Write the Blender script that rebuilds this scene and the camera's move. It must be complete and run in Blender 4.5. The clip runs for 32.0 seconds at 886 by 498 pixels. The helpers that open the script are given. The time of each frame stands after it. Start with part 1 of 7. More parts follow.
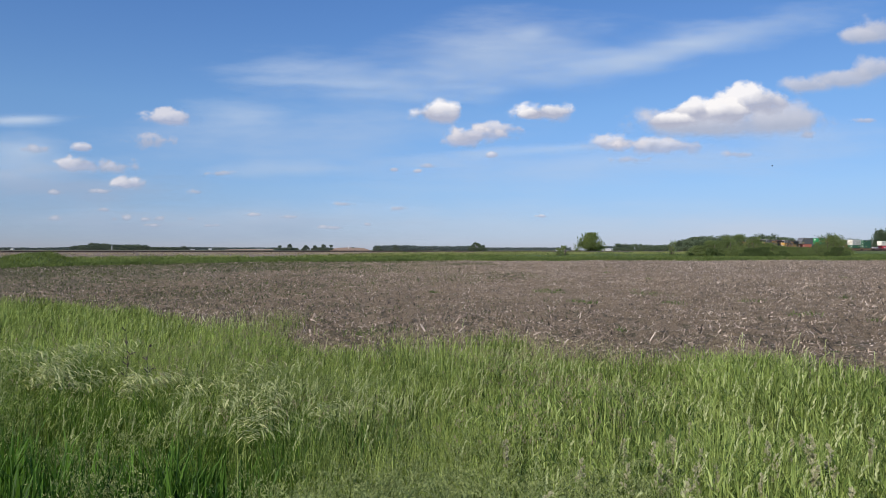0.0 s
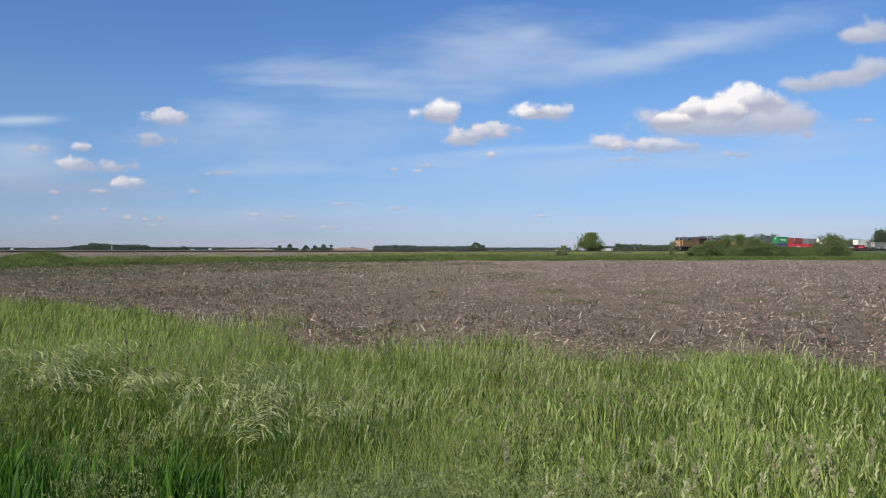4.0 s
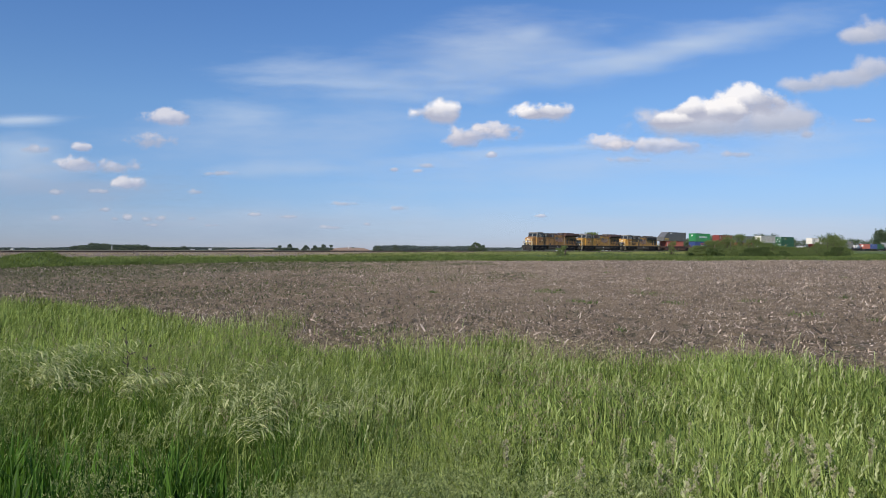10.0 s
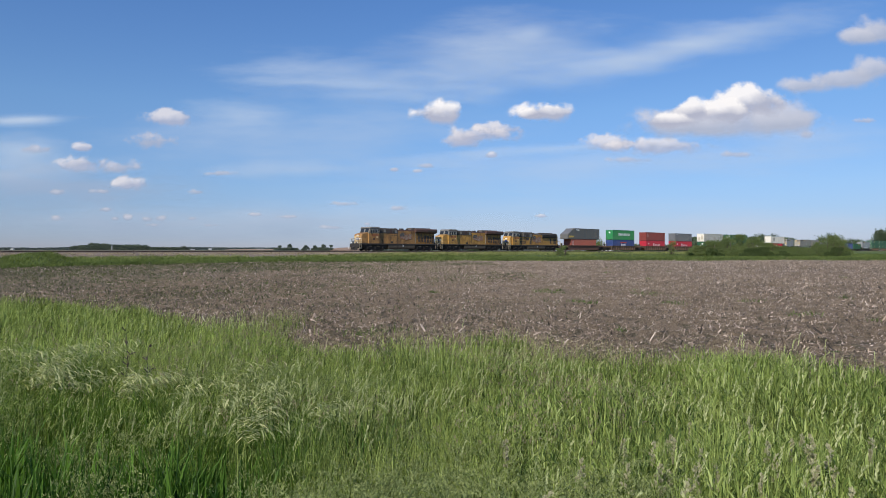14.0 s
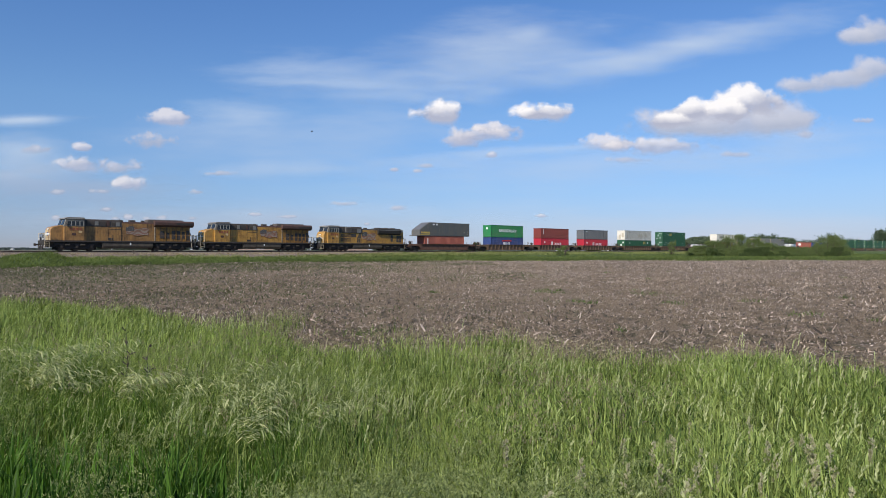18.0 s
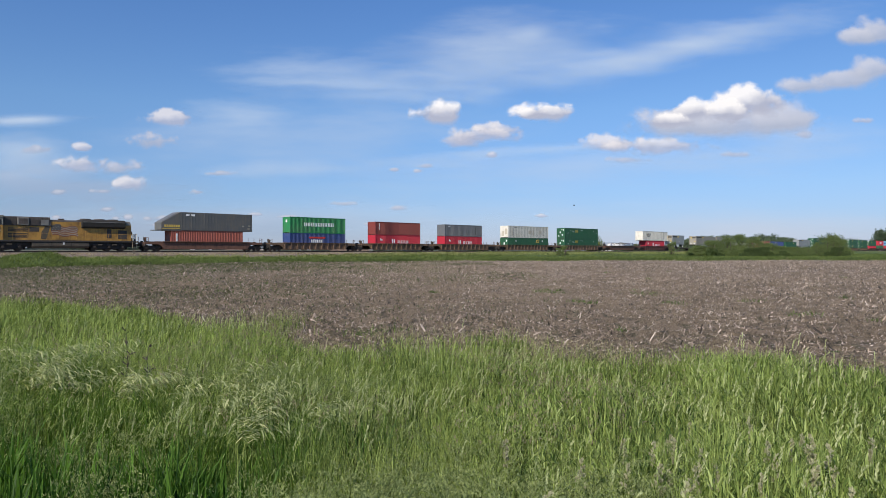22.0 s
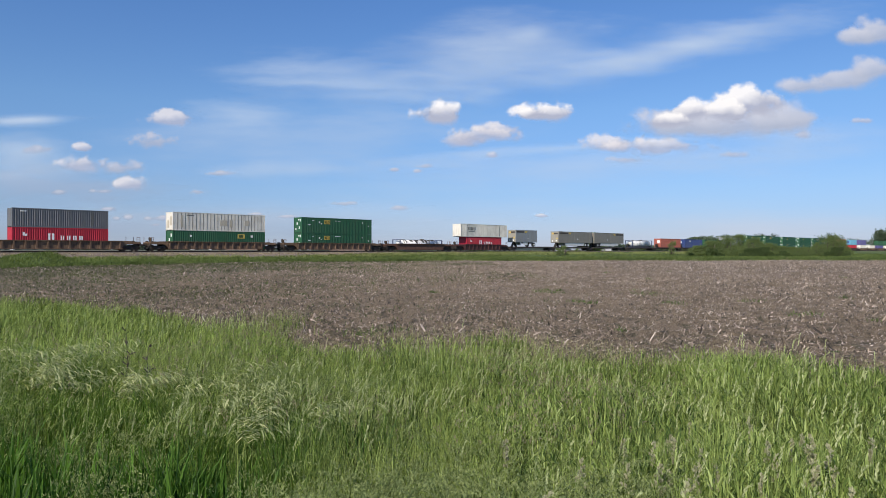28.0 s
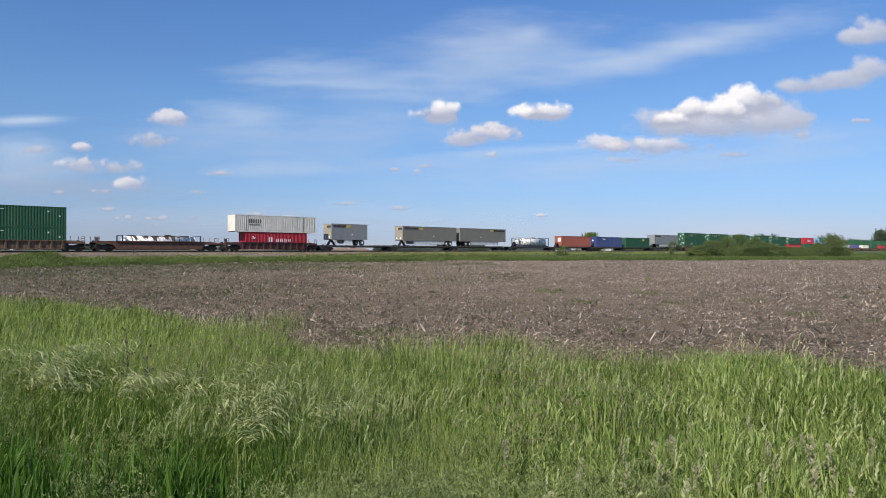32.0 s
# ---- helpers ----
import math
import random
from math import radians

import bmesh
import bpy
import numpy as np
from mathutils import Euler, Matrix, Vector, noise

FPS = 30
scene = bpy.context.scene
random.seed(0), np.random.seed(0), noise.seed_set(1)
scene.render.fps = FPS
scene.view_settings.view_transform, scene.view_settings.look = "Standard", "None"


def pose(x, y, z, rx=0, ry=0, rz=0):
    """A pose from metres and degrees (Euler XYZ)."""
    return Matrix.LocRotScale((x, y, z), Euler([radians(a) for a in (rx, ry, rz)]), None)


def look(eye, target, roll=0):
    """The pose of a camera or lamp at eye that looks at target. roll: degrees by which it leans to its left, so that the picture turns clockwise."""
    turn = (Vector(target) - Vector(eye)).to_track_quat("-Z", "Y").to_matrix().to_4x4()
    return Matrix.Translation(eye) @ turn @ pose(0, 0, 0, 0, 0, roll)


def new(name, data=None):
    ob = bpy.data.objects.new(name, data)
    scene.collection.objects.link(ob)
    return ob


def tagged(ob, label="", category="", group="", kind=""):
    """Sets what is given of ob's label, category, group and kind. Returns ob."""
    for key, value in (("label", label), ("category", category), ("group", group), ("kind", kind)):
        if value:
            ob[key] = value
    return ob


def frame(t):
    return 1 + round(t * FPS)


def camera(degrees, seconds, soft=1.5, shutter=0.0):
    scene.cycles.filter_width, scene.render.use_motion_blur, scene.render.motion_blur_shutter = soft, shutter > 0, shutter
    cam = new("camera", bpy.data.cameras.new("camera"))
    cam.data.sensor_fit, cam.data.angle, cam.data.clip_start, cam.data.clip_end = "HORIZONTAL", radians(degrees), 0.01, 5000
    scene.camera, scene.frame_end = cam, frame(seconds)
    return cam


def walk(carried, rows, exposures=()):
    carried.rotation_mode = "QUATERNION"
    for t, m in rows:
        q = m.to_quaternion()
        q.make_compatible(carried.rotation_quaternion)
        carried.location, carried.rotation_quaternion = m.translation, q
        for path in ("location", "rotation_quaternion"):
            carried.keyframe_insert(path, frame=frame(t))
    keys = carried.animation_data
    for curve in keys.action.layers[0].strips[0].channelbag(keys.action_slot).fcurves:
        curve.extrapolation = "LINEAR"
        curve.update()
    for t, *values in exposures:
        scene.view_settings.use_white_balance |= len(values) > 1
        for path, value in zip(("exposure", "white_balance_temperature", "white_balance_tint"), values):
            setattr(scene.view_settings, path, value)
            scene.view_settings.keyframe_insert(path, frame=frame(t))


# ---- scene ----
# The plan: the eye is 1.6 m over the field; the railway runs at 45 degrees to the view, its rails at eye height.
EYE = 1.6
FOCAL = 1200.3                      # of the lens, where the view is 1568 wide
cam = camera(2 * math.degrees(math.atan(784 / FOCAL)), 32.0, soft=0.9)
VIEW = look((0, 0, EYE), (0, 100, EYE + 0.25))
walk(cam, [(0, VIEW), (32, VIEW)], [(0, 0.07), (14, 0.08), (18, 0.13), (32, 0.13)])

TURN = 45.06                        # heading of the track, degrees from x
TX, TY = math.cos(radians(TURN)), math.sin(radians(TURN))
NEAR = 104.69                       # from the eye to the train's near side, square to the track
CENTRE = NEAR + 1.25                # to the track's centre line
SPEED, SLOW = 13.6046, 0.00811


def on_track(s, q=0.0):
    """World x, y of the point s metres along the track and q metres from its centre line towards the eye."""
    d = CENTRE - q
    return -TY * d + TX * s, TX * d + TY * s


def track_coords(x, y):
    return TX * x + TY * y, CENTRE - (-TY * x + TX * y)


def sight(px, py, depth):
    """World point in the direction px, py of the view, depth metres ahead of the eye."""
    return ((px - 784) / FOCAL * depth, depth, EYE + (444 - py) / FOCAL * depth)


# ---- light ----
SUN_TURN, SUN_UP = 209.0, 38.0      # clockwise from +y, degrees; height
world = bpy.data.worlds.new("world")
scene.world = world
world.use_nodes = True
nt = world.node_tree
sky = nt.nodes.new("ShaderNodeTexSky")
sky.sky_type = "NISHITA"
sky.sun_disc = False
sky.sun_elevation, sky.sun_rotation = radians(SUN_UP), radians(SUN_TURN)
sky.air_density, sky.dust_density, sky.ozone_density = 1.0, 0.0, 3.0
tint = nt.nodes.new("ShaderNodeMix")
tint.data_type, tint.blend_type = "RGBA", "MULTIPLY"
tint.inputs[0].default_value = 1.0
aim, split, haze = nt.nodes.new("ShaderNodeTexCoord"), nt.nodes.new("ShaderNodeSeparateXYZ"), nt.nodes.new("ShaderNodeValToRGB")
nt.links.new(aim.outputs["Generated"], split.inputs[0])
nt.links.new(split.outputs[2], haze.inputs[0])
while len(haze.color_ramp.elements) < 4:
    haze.color_ramp.elements.new(0.5)
for el, at_, col in zip(haze.color_ramp.elements, (0.0, 0.09, 0.2, 0.4), ((0.352, 0.417, 0.735), (0.52, 0.62, 0.85), (0.62, 0.78, 0.98), (0.56, 0.8, 1.12))):
    el.position, el.color = at_, (*col, 1)
nt.links.new(haze.outputs[0], tint.inputs[7])
nt.links.new(sky.outputs[0], tint.inputs[6])
nt.links.new(tint.outputs[2], nt.nodes["Background"].inputs[0])
nt.nodes["Background"].inputs[1].default_value = 0.11
sun = new("sun", bpy.data.lights.new("sun", "SUN"))
sun.data.energy, sun.data.angle, sun.data.color = 5.0, radians(0.53), (1.0, 0.93, 0.82)
to_sun = Vector((math.sin(radians(SUN_TURN)) * math.cos(radians(SUN_UP)), math.cos(radians(SUN_TURN)) * math.cos(radians(SUN_UP)), math.sin(radians(SUN_UP))))
sun.matrix_world = look(to_sun * 500, (0, 0, 0))


# ---- materials ----
def nodes_of(name):
    m = bpy.data.materials.new(name)
    m.use_nodes = True
    t = m.node_tree
    return m, t, t.nodes["Principled BSDF"], t.nodes["Material Output"]


def noise_of(t, coords, scale, detail=4.0, rough=0.6):
    n = t.nodes.new("ShaderNodeTexNoise")
    n.inputs["Scale"].default_value, n.inputs["Detail"].default_value, n.inputs["Roughness"].default_value = scale, detail, rough
    if coords:
        t.links.new(coords, n.inputs["Vector"])
    return n.outputs["Fac"]


def ramp_of(t, fac, stops):
    r = t.nodes.new("ShaderNodeValToRGB")
    e = r.color_ramp.elements
    while len(e) < len(stops):
        e.new(0.5)
    for el, (pos, col) in zip(e, stops):
        el.position = pos
        el.color = (*col, 1) if len(col) == 3 else col
    t.links.new(fac, r.inputs[0])
    return r.outputs[0]


def maths(t, op, a, b=None, c=None, clamp=False):
    n = t.nodes.new("ShaderNodeMath")
    n.operation, n.use_clamp = op, clamp
    for i, v in enumerate((a, b, c)):
        if v is None:
            continue
        if isinstance(v, (int, float)):
            n.inputs[i].default_value = v
        else:
            t.links.new(v, n.inputs[i])
    return n.outputs[0]


def mixed(t, fac, a, b, mode="MIX"):
    n = t.nodes.new("ShaderNodeMix")
    n.data_type, n.blend_type = "RGBA", mode
    for sock, v in ((n.inputs[0], fac), (n.inputs[6], a), (n.inputs[7], b)):
        if isinstance(v, (int, float)):
            sock.default_value = v
        elif isinstance(v, tuple):
            sock.default_value = (*v, 1)
        else:
            t.links.new(v, sock)
    return n.outputs[2]


def bump_of(t, bsdf, height, strength, distance):
    b = t.nodes.new("ShaderNodeBump")
    b.inputs["Strength"].default_value, b.inputs["Distance"].default_value = strength, distance
    t.links.new(height, b.inputs["Height"])
    t.links.new(b.outputs[0], bsdf.inputs["Normal"])


def surface(name, colour, rough=0.6, metal=0.0, wear=(0.2, 0.17, 0.14), amount=0.35, scale=1.5, fine=14.0, streaks=0.0, bump=0.0, vary=0.0):
    """Painted or bare surface with large stains, fine grain and, if asked, streaks that run down."""
    m, t, b, _ = nodes_of(name)
    co = t.nodes.new("ShaderNodeTexCoord").outputs["Object"]
    big, small = noise_of(t, co, scale, 5), noise_of(t, co, fine, 3)
    dirt = ramp_of(t, big, [(0.42, (0, 0, 0)), (0.78, (1, 1, 1))])
    fac = maths(t, "MULTIPLY", dirt, amount)
    if streaks:
        mp = t.nodes.new("ShaderNodeMapping")
        mp.inputs["Scale"].default_value = (5.0, 5.0, 0.35)
        t.links.new(co, mp.inputs[0])
        run = ramp_of(t, noise_of(t, mp.outputs[0], 1.3, 4), [(0.48, (0, 0, 0)), (0.75, (1, 1, 1))])
        fac = maths(t, "ADD", fac, maths(t, "MULTIPLY", run, streaks), clamp=True)
    col = mixed(t, fac, tuple(colour), tuple(wear))
    grain = maths(t, "ADD", maths(t, "MULTIPLY", small, 0.36), 0.82)
    if vary:
        info = t.nodes.new("ShaderNodeObjectInfo").outputs["Random"]
        grain = maths(t, "MULTIPLY", grain, maths(t, "ADD", maths(t, "MULTIPLY", info, vary), 1 - vary / 2))
    g = t.nodes.new("ShaderNodeCombineXYZ")
    for i in range(3):
        t.links.new(grain, g.inputs[i])
    t.links.new(mixed(t, 1.0, col, g.outputs[0], "MULTIPLY"), b.inputs["Base Color"])
    b.inputs["Roughness"].default_value, b.inputs["Metallic"].default_value = rough, metal
    t.links.new(maths(t, "ADD", maths(t, "MULTIPLY", big, 0.25), rough - 0.12, clamp=True), b.inputs["Roughness"])
    if bump:
        bump_of(t, b, small, 0.6, bump)
    return m


def foliage(name, dark, light, through_light=0.35, patch=0.5, low=0.25, high=0.95, mid=None, tufts=0.0, tuft_scale=8.0):
    """Leaves or blades: each island has its own tone, and patches a few metres wide differ."""
    m, t, b, out = nodes_of(name)
    geo = t.nodes.new("ShaderNodeNewGeometry")
    co = geo.outputs["Position"]
    f = maths(t, "ADD", maths(t, "MULTIPLY", geo.outputs["Random Per Island"], 0.6), maths(t, "MULTIPLY", noise_of(t, co, patch, 3), 0.6))
    if tufts:
        # neighbours in one tuft are alike
        f = maths(t, "ADD", f, maths(t, "MULTIPLY", maths(t, "SUBTRACT", noise_of(t, co, tuft_scale, 2), 0.5), tufts))
        f = maths(t, "ADD", f, maths(t, "MULTIPLY", maths(t, "SUBTRACT", noise_of(t, co, patch * 3, 2), 0.5), tufts * 0.7))
    col = ramp_of(t, f, [(low, dark), (high, light)] if mid is None else [(low, dark), (mid[0], mid[1]), (high, light)])
    t.links.new(col, b.inputs["Base Color"])
    b.inputs["Roughness"].default_value = 0.6
    b.inputs["Specular IOR Level"].default_value = 0.28
    tr = t.nodes.new("ShaderNodeBsdfTranslucent")
    t.links.new(mixed(t, 1.0, col, (1.0, 1.0, 0.55), "MULTIPLY"), tr.inputs[0])
    mx = t.nodes.new("ShaderNodeMixShader")
    mx.inputs[0].default_value = through_light
    t.links.new(b.outputs[0], mx.inputs[1])
    t.links.new(tr.outputs[0], mx.inputs[2])
    t.links.new(mx.outputs[0], out.inputs[0])
    return m


def earth(name, stops, big=0.05, mid=0.8, fine=9.0, bump=0.05, rough=0.95):
    m, t, b, _ = nodes_of(name)
    co = t.nodes.new("ShaderNodeNewGeometry").outputs["Position"]
    n1, n2, n3 = noise_of(t, co, big, 4), noise_of(t, co, mid, 5), noise_of(t, co, fine, 6, 0.7)
    f = maths(t, "ADD", maths(t, "ADD", maths(t, "MULTIPLY", n1, 0.35), maths(t, "MULTIPLY", n2, 0.3)), maths(t, "MULTIPLY", n3, 0.35))
    t.links.new(ramp_of(t, f, stops), b.inputs["Base Color"])
    b.inputs["Roughness"].default_value = rough
    b.inputs["Specular IOR Level"].default_value = 0.2
    bump_of(t, b, maths(t, "ADD", n3, maths(t, "MULTIPLY", n2, 0.6)), 0.9, bump)
    return m


M_SOIL = earth("tilled_soil", [(0.34, (0.078, 0.059, 0.04)), (0.48, (0.238, 0.183, 0.124)), (0.66, (0.415, 0.325, 0.235))], 0.03, 1.6, 13.0, 0.2)
M_SOIL_DARK = earth("dark_tilled_soil", [(0.34, (0.055, 0.046, 0.028)), (0.48, (0.15, 0.124, 0.08)), (0.66, (0.28, 0.232, 0.155))], 0.03, 1.6, 13.0, 0.2)
M_TURF = earth("grassy_ground", [(0.3, (0.045, 0.065, 0.018)), (0.55, (0.09, 0.125, 0.04)), (0.75, (0.14, 0.155, 0.07))], 0.02, 0.5, 6.0, 0.06)
M_BALLAST = earth("crushed_stone", [(0.3, (0.1, 0.08, 0.068)), (0.5, (0.2, 0.16, 0.135)), (0.7, (0.32, 0.265, 0.22))], 0.1, 2.0, 14.0, 0.05)
M_FARFIELD = earth("distant_ploughland", [(0.3, (0.2, 0.13, 0.09)), (0.7, (0.36, 0.26, 0.18))], 0.004, 0.05, 1.0, 0.02)
# brown-green farmland, its tones paled to imitate distance haze
M_FARLAND = earth("distant_farmland", [(0.35, (0.075, 0.09, 0.05)), (0.5, (0.12, 0.12, 0.08)), (0.65, (0.19, 0.155, 0.11))], 0.003, 0.03, 0.6, 0.02)
M_STRAW = foliage("corn_residue", (0.065, 0.052, 0.04), (0.7, 0.59, 0.5), 0.02, 0.4, 0.42, 1.06, (0.7, (0.32, 0.245, 0.19)), 0.5, 2.5)
M_STEM = foliage("corn_stems", (0.07, 0.056, 0.043), (0.66, 0.56, 0.47), 0.02, 0.5, 0.35, 1.04, (0.68, (0.29, 0.22, 0.165)), 0.4, 3.0)
M_GRASS = foliage("tall_grass", (0.032, 0.06, 0.01), (0.48, 0.575, 0.17), 0.44, 0.35, 0.2, 1.02, None, 1.0, 7.0)
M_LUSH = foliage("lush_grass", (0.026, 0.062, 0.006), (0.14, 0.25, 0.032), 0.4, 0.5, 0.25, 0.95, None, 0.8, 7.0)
M_DARKSTEM = foliage("dark_stems", (0.018, 0.034, 0.008), (0.06, 0.1, 0.022), 0.3, 0.6)
M_BROAD = foliage("broad_blades", (0.018, 0.052, 0.006), (0.125, 0.25, 0.032), 0.42, 0.5)
M_SLIP = foliage("grass_leaves", (0.05, 0.09, 0.017), (0.47, 0.55, 0.2), 0.42, 0.6, 0.25, 1.0, (0.62, (0.2, 0.275, 0.06)), 1.0, 7.0)
M_HEAD = foliage("seed_heads", (0.22, 0.28, 0.1), (0.66, 0.68, 0.38), 0.35, 0.6)
M_HEAD_BROWN = foliage("brownish_seed_heads", (0.24, 0.235, 0.14), (0.55, 0.53, 0.35), 0.3, 0.6)
M_HEAD_RED = foliage("reddish_seed_heads", (0.19, 0.165, 0.095), (0.42, 0.365, 0.235), 0.3, 0.6)
M_VERGE = foliage("verge_grass", (0.085, 0.118, 0.028), (0.21, 0.27, 0.08), 0.45, 0.12, 0.2, 1.0, None, 0.8, 0.6)
M_SEEDING = foliage("seeding_grass", (0.19, 0.215, 0.07), (0.38, 0.41, 0.17), 0.45, 0.2)
M_EDGEWEED = foliage("coarse_weeds", (0.05, 0.08, 0.02), (0.16, 0.215, 0.06), 0.4, 0.3)
M_DRYGRASS = foliage("dry_grass", (0.22, 0.17, 0.1), (0.5, 0.42, 0.28), 0.3, 0.2)
M_LEAF = foliage("willow_leaves", (0.142, 0.186, 0.07), (0.222, 0.282, 0.104), 0.5, 0.25, 0.25, 0.95)
M_LEAF_BRIGHT = foliage("bright_leaves", (0.17, 0.215, 0.08), (0.27, 0.335, 0.125), 0.6, 0.25)
# a paler, greyer green in the next two stands in for distance haze
M_LEAF_MID = foliage("distant_leaves", (0.078, 0.11, 0.066), (0.128, 0.165, 0.094), 0.3, 0.02)
M_LEAF_GROVE = foliage("grove_leaves", (0.08, 0.108, 0.085), (0.13, 0.162, 0.115), 0.3, 0.02)
# darker copy of the shrub leaves; shade of the low lumps put into colour
M_SHRUB_DARK = foliage("shaded_shrub_leaves", (0.055, 0.085, 0.03), (0.13, 0.18, 0.06), 0.4, 0.25)
# blue-grey distance haze put into the leaf colour itself
M_LEAF_FAR = foliage("haze_tinted_leaves", (0.1, 0.132, 0.135), (0.142, 0.176, 0.165), 0.25, 0.02)
M_BARK = surface("bark", (0.11, 0.085, 0.065), 0.9, bump=0.01)
M_STEEL_RAIL = surface("rusty_rail", (0.06, 0.038, 0.028), 0.6, 0.5)
M_TIE = surface("creosoted_wood", (0.075, 0.06, 0.05), 0.9, vary=0.4)


# ---- mesh helpers ----
def mesh_np(name, verts, quads, material):
    """A mesh from arrays of vertices and of four-cornered faces."""
    me = bpy.data.meshes.new(name)
    verts, quads = np.asarray(verts, np.float32).reshape(-1, 3), np.asarray(quads, np.int32).reshape(-1, 4)
    me.vertices.add(len(verts))
    me.vertices.foreach_set("co", verts.ravel())
    me.loops.add(quads.size)
    me.loops.foreach_set("vertex_index", quads.ravel())
    me.polygons.add(len(quads))
    me.polygons.foreach_set("loop_start", np.arange(0, quads.size, 4, dtype=np.int32))
    me.update(calc_edges=True)
    me.materials.append(material)
    return me


class Shape:
    """Collects boxes, prisms and tubes into one mesh."""

    def __init__(self):
        self.v, self.f = [], []

    def box(self, x0, x1, y0, y1, z0, z1, top=None):
        """top: (dx0, dx1, dy) insets of the upper face."""
        a, b, c = top or (0, 0, 0)
        n = len(self.v)
        self.v += [(x0, y0, z0), (x1, y0, z0), (x1, y1, z0), (x0, y1, z0), (x0 + a, y0 + c, z1), (x1 - b, y0 + c, z1), (x1 - b, y1 - c, z1), (x0 + a, y1 - c, z1)]
        self.f += [tuple(n + i for i in q) for q in ((3, 2, 1, 0), (4, 5, 6, 7), (0, 1, 5, 4), (1, 2, 6, 5), (2, 3, 7, 6), (3, 0, 4, 7))]
        return self

    def slab(self, outline, y0, y1):
        """An outline in x, z drawn out from y0 to y1."""
        n, k = len(self.v), len(outline)
        self.v += [(x, y0, z) for x, z in outline] + [(x, y1, z) for x, z in outline]
        self.f += [tuple(range(n, n + k)), tuple(range(n + 2 * k - 1, n + k - 1, -1))]
        self.f += [(n + i, n + k + i, n + k + (i + 1) % k, n + (i + 1) % k) for i in range(k)]
        return self

    def section(self, outline, x0, x1):
        """An outline in y, z drawn out from x0 to x1."""
        n, k = len(self.v), len(outline)
        self.v += [(x0, y, z) for y, z in outline] + [(x1, y, z) for y, z in outline]
        self.f += [tuple(range(n, n + k)), tuple(range(n + 2 * k - 1, n + k - 1, -1))]
        self.f += [(n + i, n + k + i, n + k + (i + 1) % k, n + (i + 1) % k) for i in range(k)]
        return self

    def tube(self, a, b, r, r2=None, sides=10):
        a, b = Vector(a), Vector(b)
        q = (b - a).to_track_quat("Z", "Y")
        n = len(self.v)
        for c, rad in ((a, r), (b, r if r2 is None else r2)):
            for i in range(sides):
                w = 2 * math.pi * i / sides
                self.v.append(tuple(c + q @ Vector((rad * math.cos(w), rad * math.sin(w), 0))))
        self.f += [tuple(range(n + sides - 1, n - 1, -1)), tuple(range(n + sides, n + 2 * sides))]
        self.f += [(n + i, n + (i + 1) % sides, n + sides + (i + 1) % sides, n + sides + i) for i in range(sides)]
        return self

    def mesh(self, name, material, bevel=0.0, smooth=False):
        me = bpy.data.meshes.new(name)
        me.from_pydata(self.v, [], self.f)
        bm = bmesh.new()
        bm.from_mesh(me)
        bmesh.ops.recalc_face_normals(bm, faces=bm.faces)
        if bevel:
            bmesh.ops.bevel(bm, geom=bm.edges[:], offset=bevel, segments=1, affect="EDGES", clamp_overlap=True)
        if smooth:
            for f in bm.faces:
                f.smooth = len(f.verts) == 4
        bm.to_mesh(me)
        bm.free()
        me.materials.append(material)
        return me


def part(name, shape, material, parent, label="", at=None, bevel=0.0, smooth=False, kind=""):
    """Links a shape (or a mesh made before) as one mesh under a thing or a part."""
    me = shape.mesh(name, material, bevel, smooth) if isinstance(shape, Shape) else shape
    ob = new(name, me)
    ob.parent = parent
    if at is not None:
        ob.matrix_basis = at if isinstance(at, Matrix) else Matrix.Translation(at)
    if not isinstance(shape, Shape) and material and me.materials[0] != material:
        ob.material_slots[0].link = "OBJECT"
        ob.material_slots[0].material = material
    return tagged(ob, label, kind=kind)


def thing(name, label, category, group="", kind="", at=None):
    ob = tagged(new(name), label, category, group, kind)
    if at is not None:
        ob.matrix_basis = at
    return ob


MESHES = {}


def cached(key, make):
    if key not in MESHES:
        MESHES[key] = make()
    return MESHES[key]


# ---- ground ----
def ease(a, b, x):
    u = np.clip((x - a) / (b - a), 0, 1)
    return u * u * (3 - 2 * u)


def ground_height(x, y):
    """The bank that carries the track, flat land on this side, land that climbs a little beyond."""
    x, y = np.asarray(x, float), np.asarray(y, float)
    s, q = track_coords(x, y)
    bank = np.interp(q, [-14, -6, -2.6, -2.1, 2.1, 2.6, 5.5, 9, 17], [0.1, 0.75, 1.28, 1.36, 1.36, 1.28, 0.72, 0.4, 0.0])
    far = 5.0 * (1 - np.exp(-np.clip(-q - 250, 0, None) / 1300.0))
    return bank + far


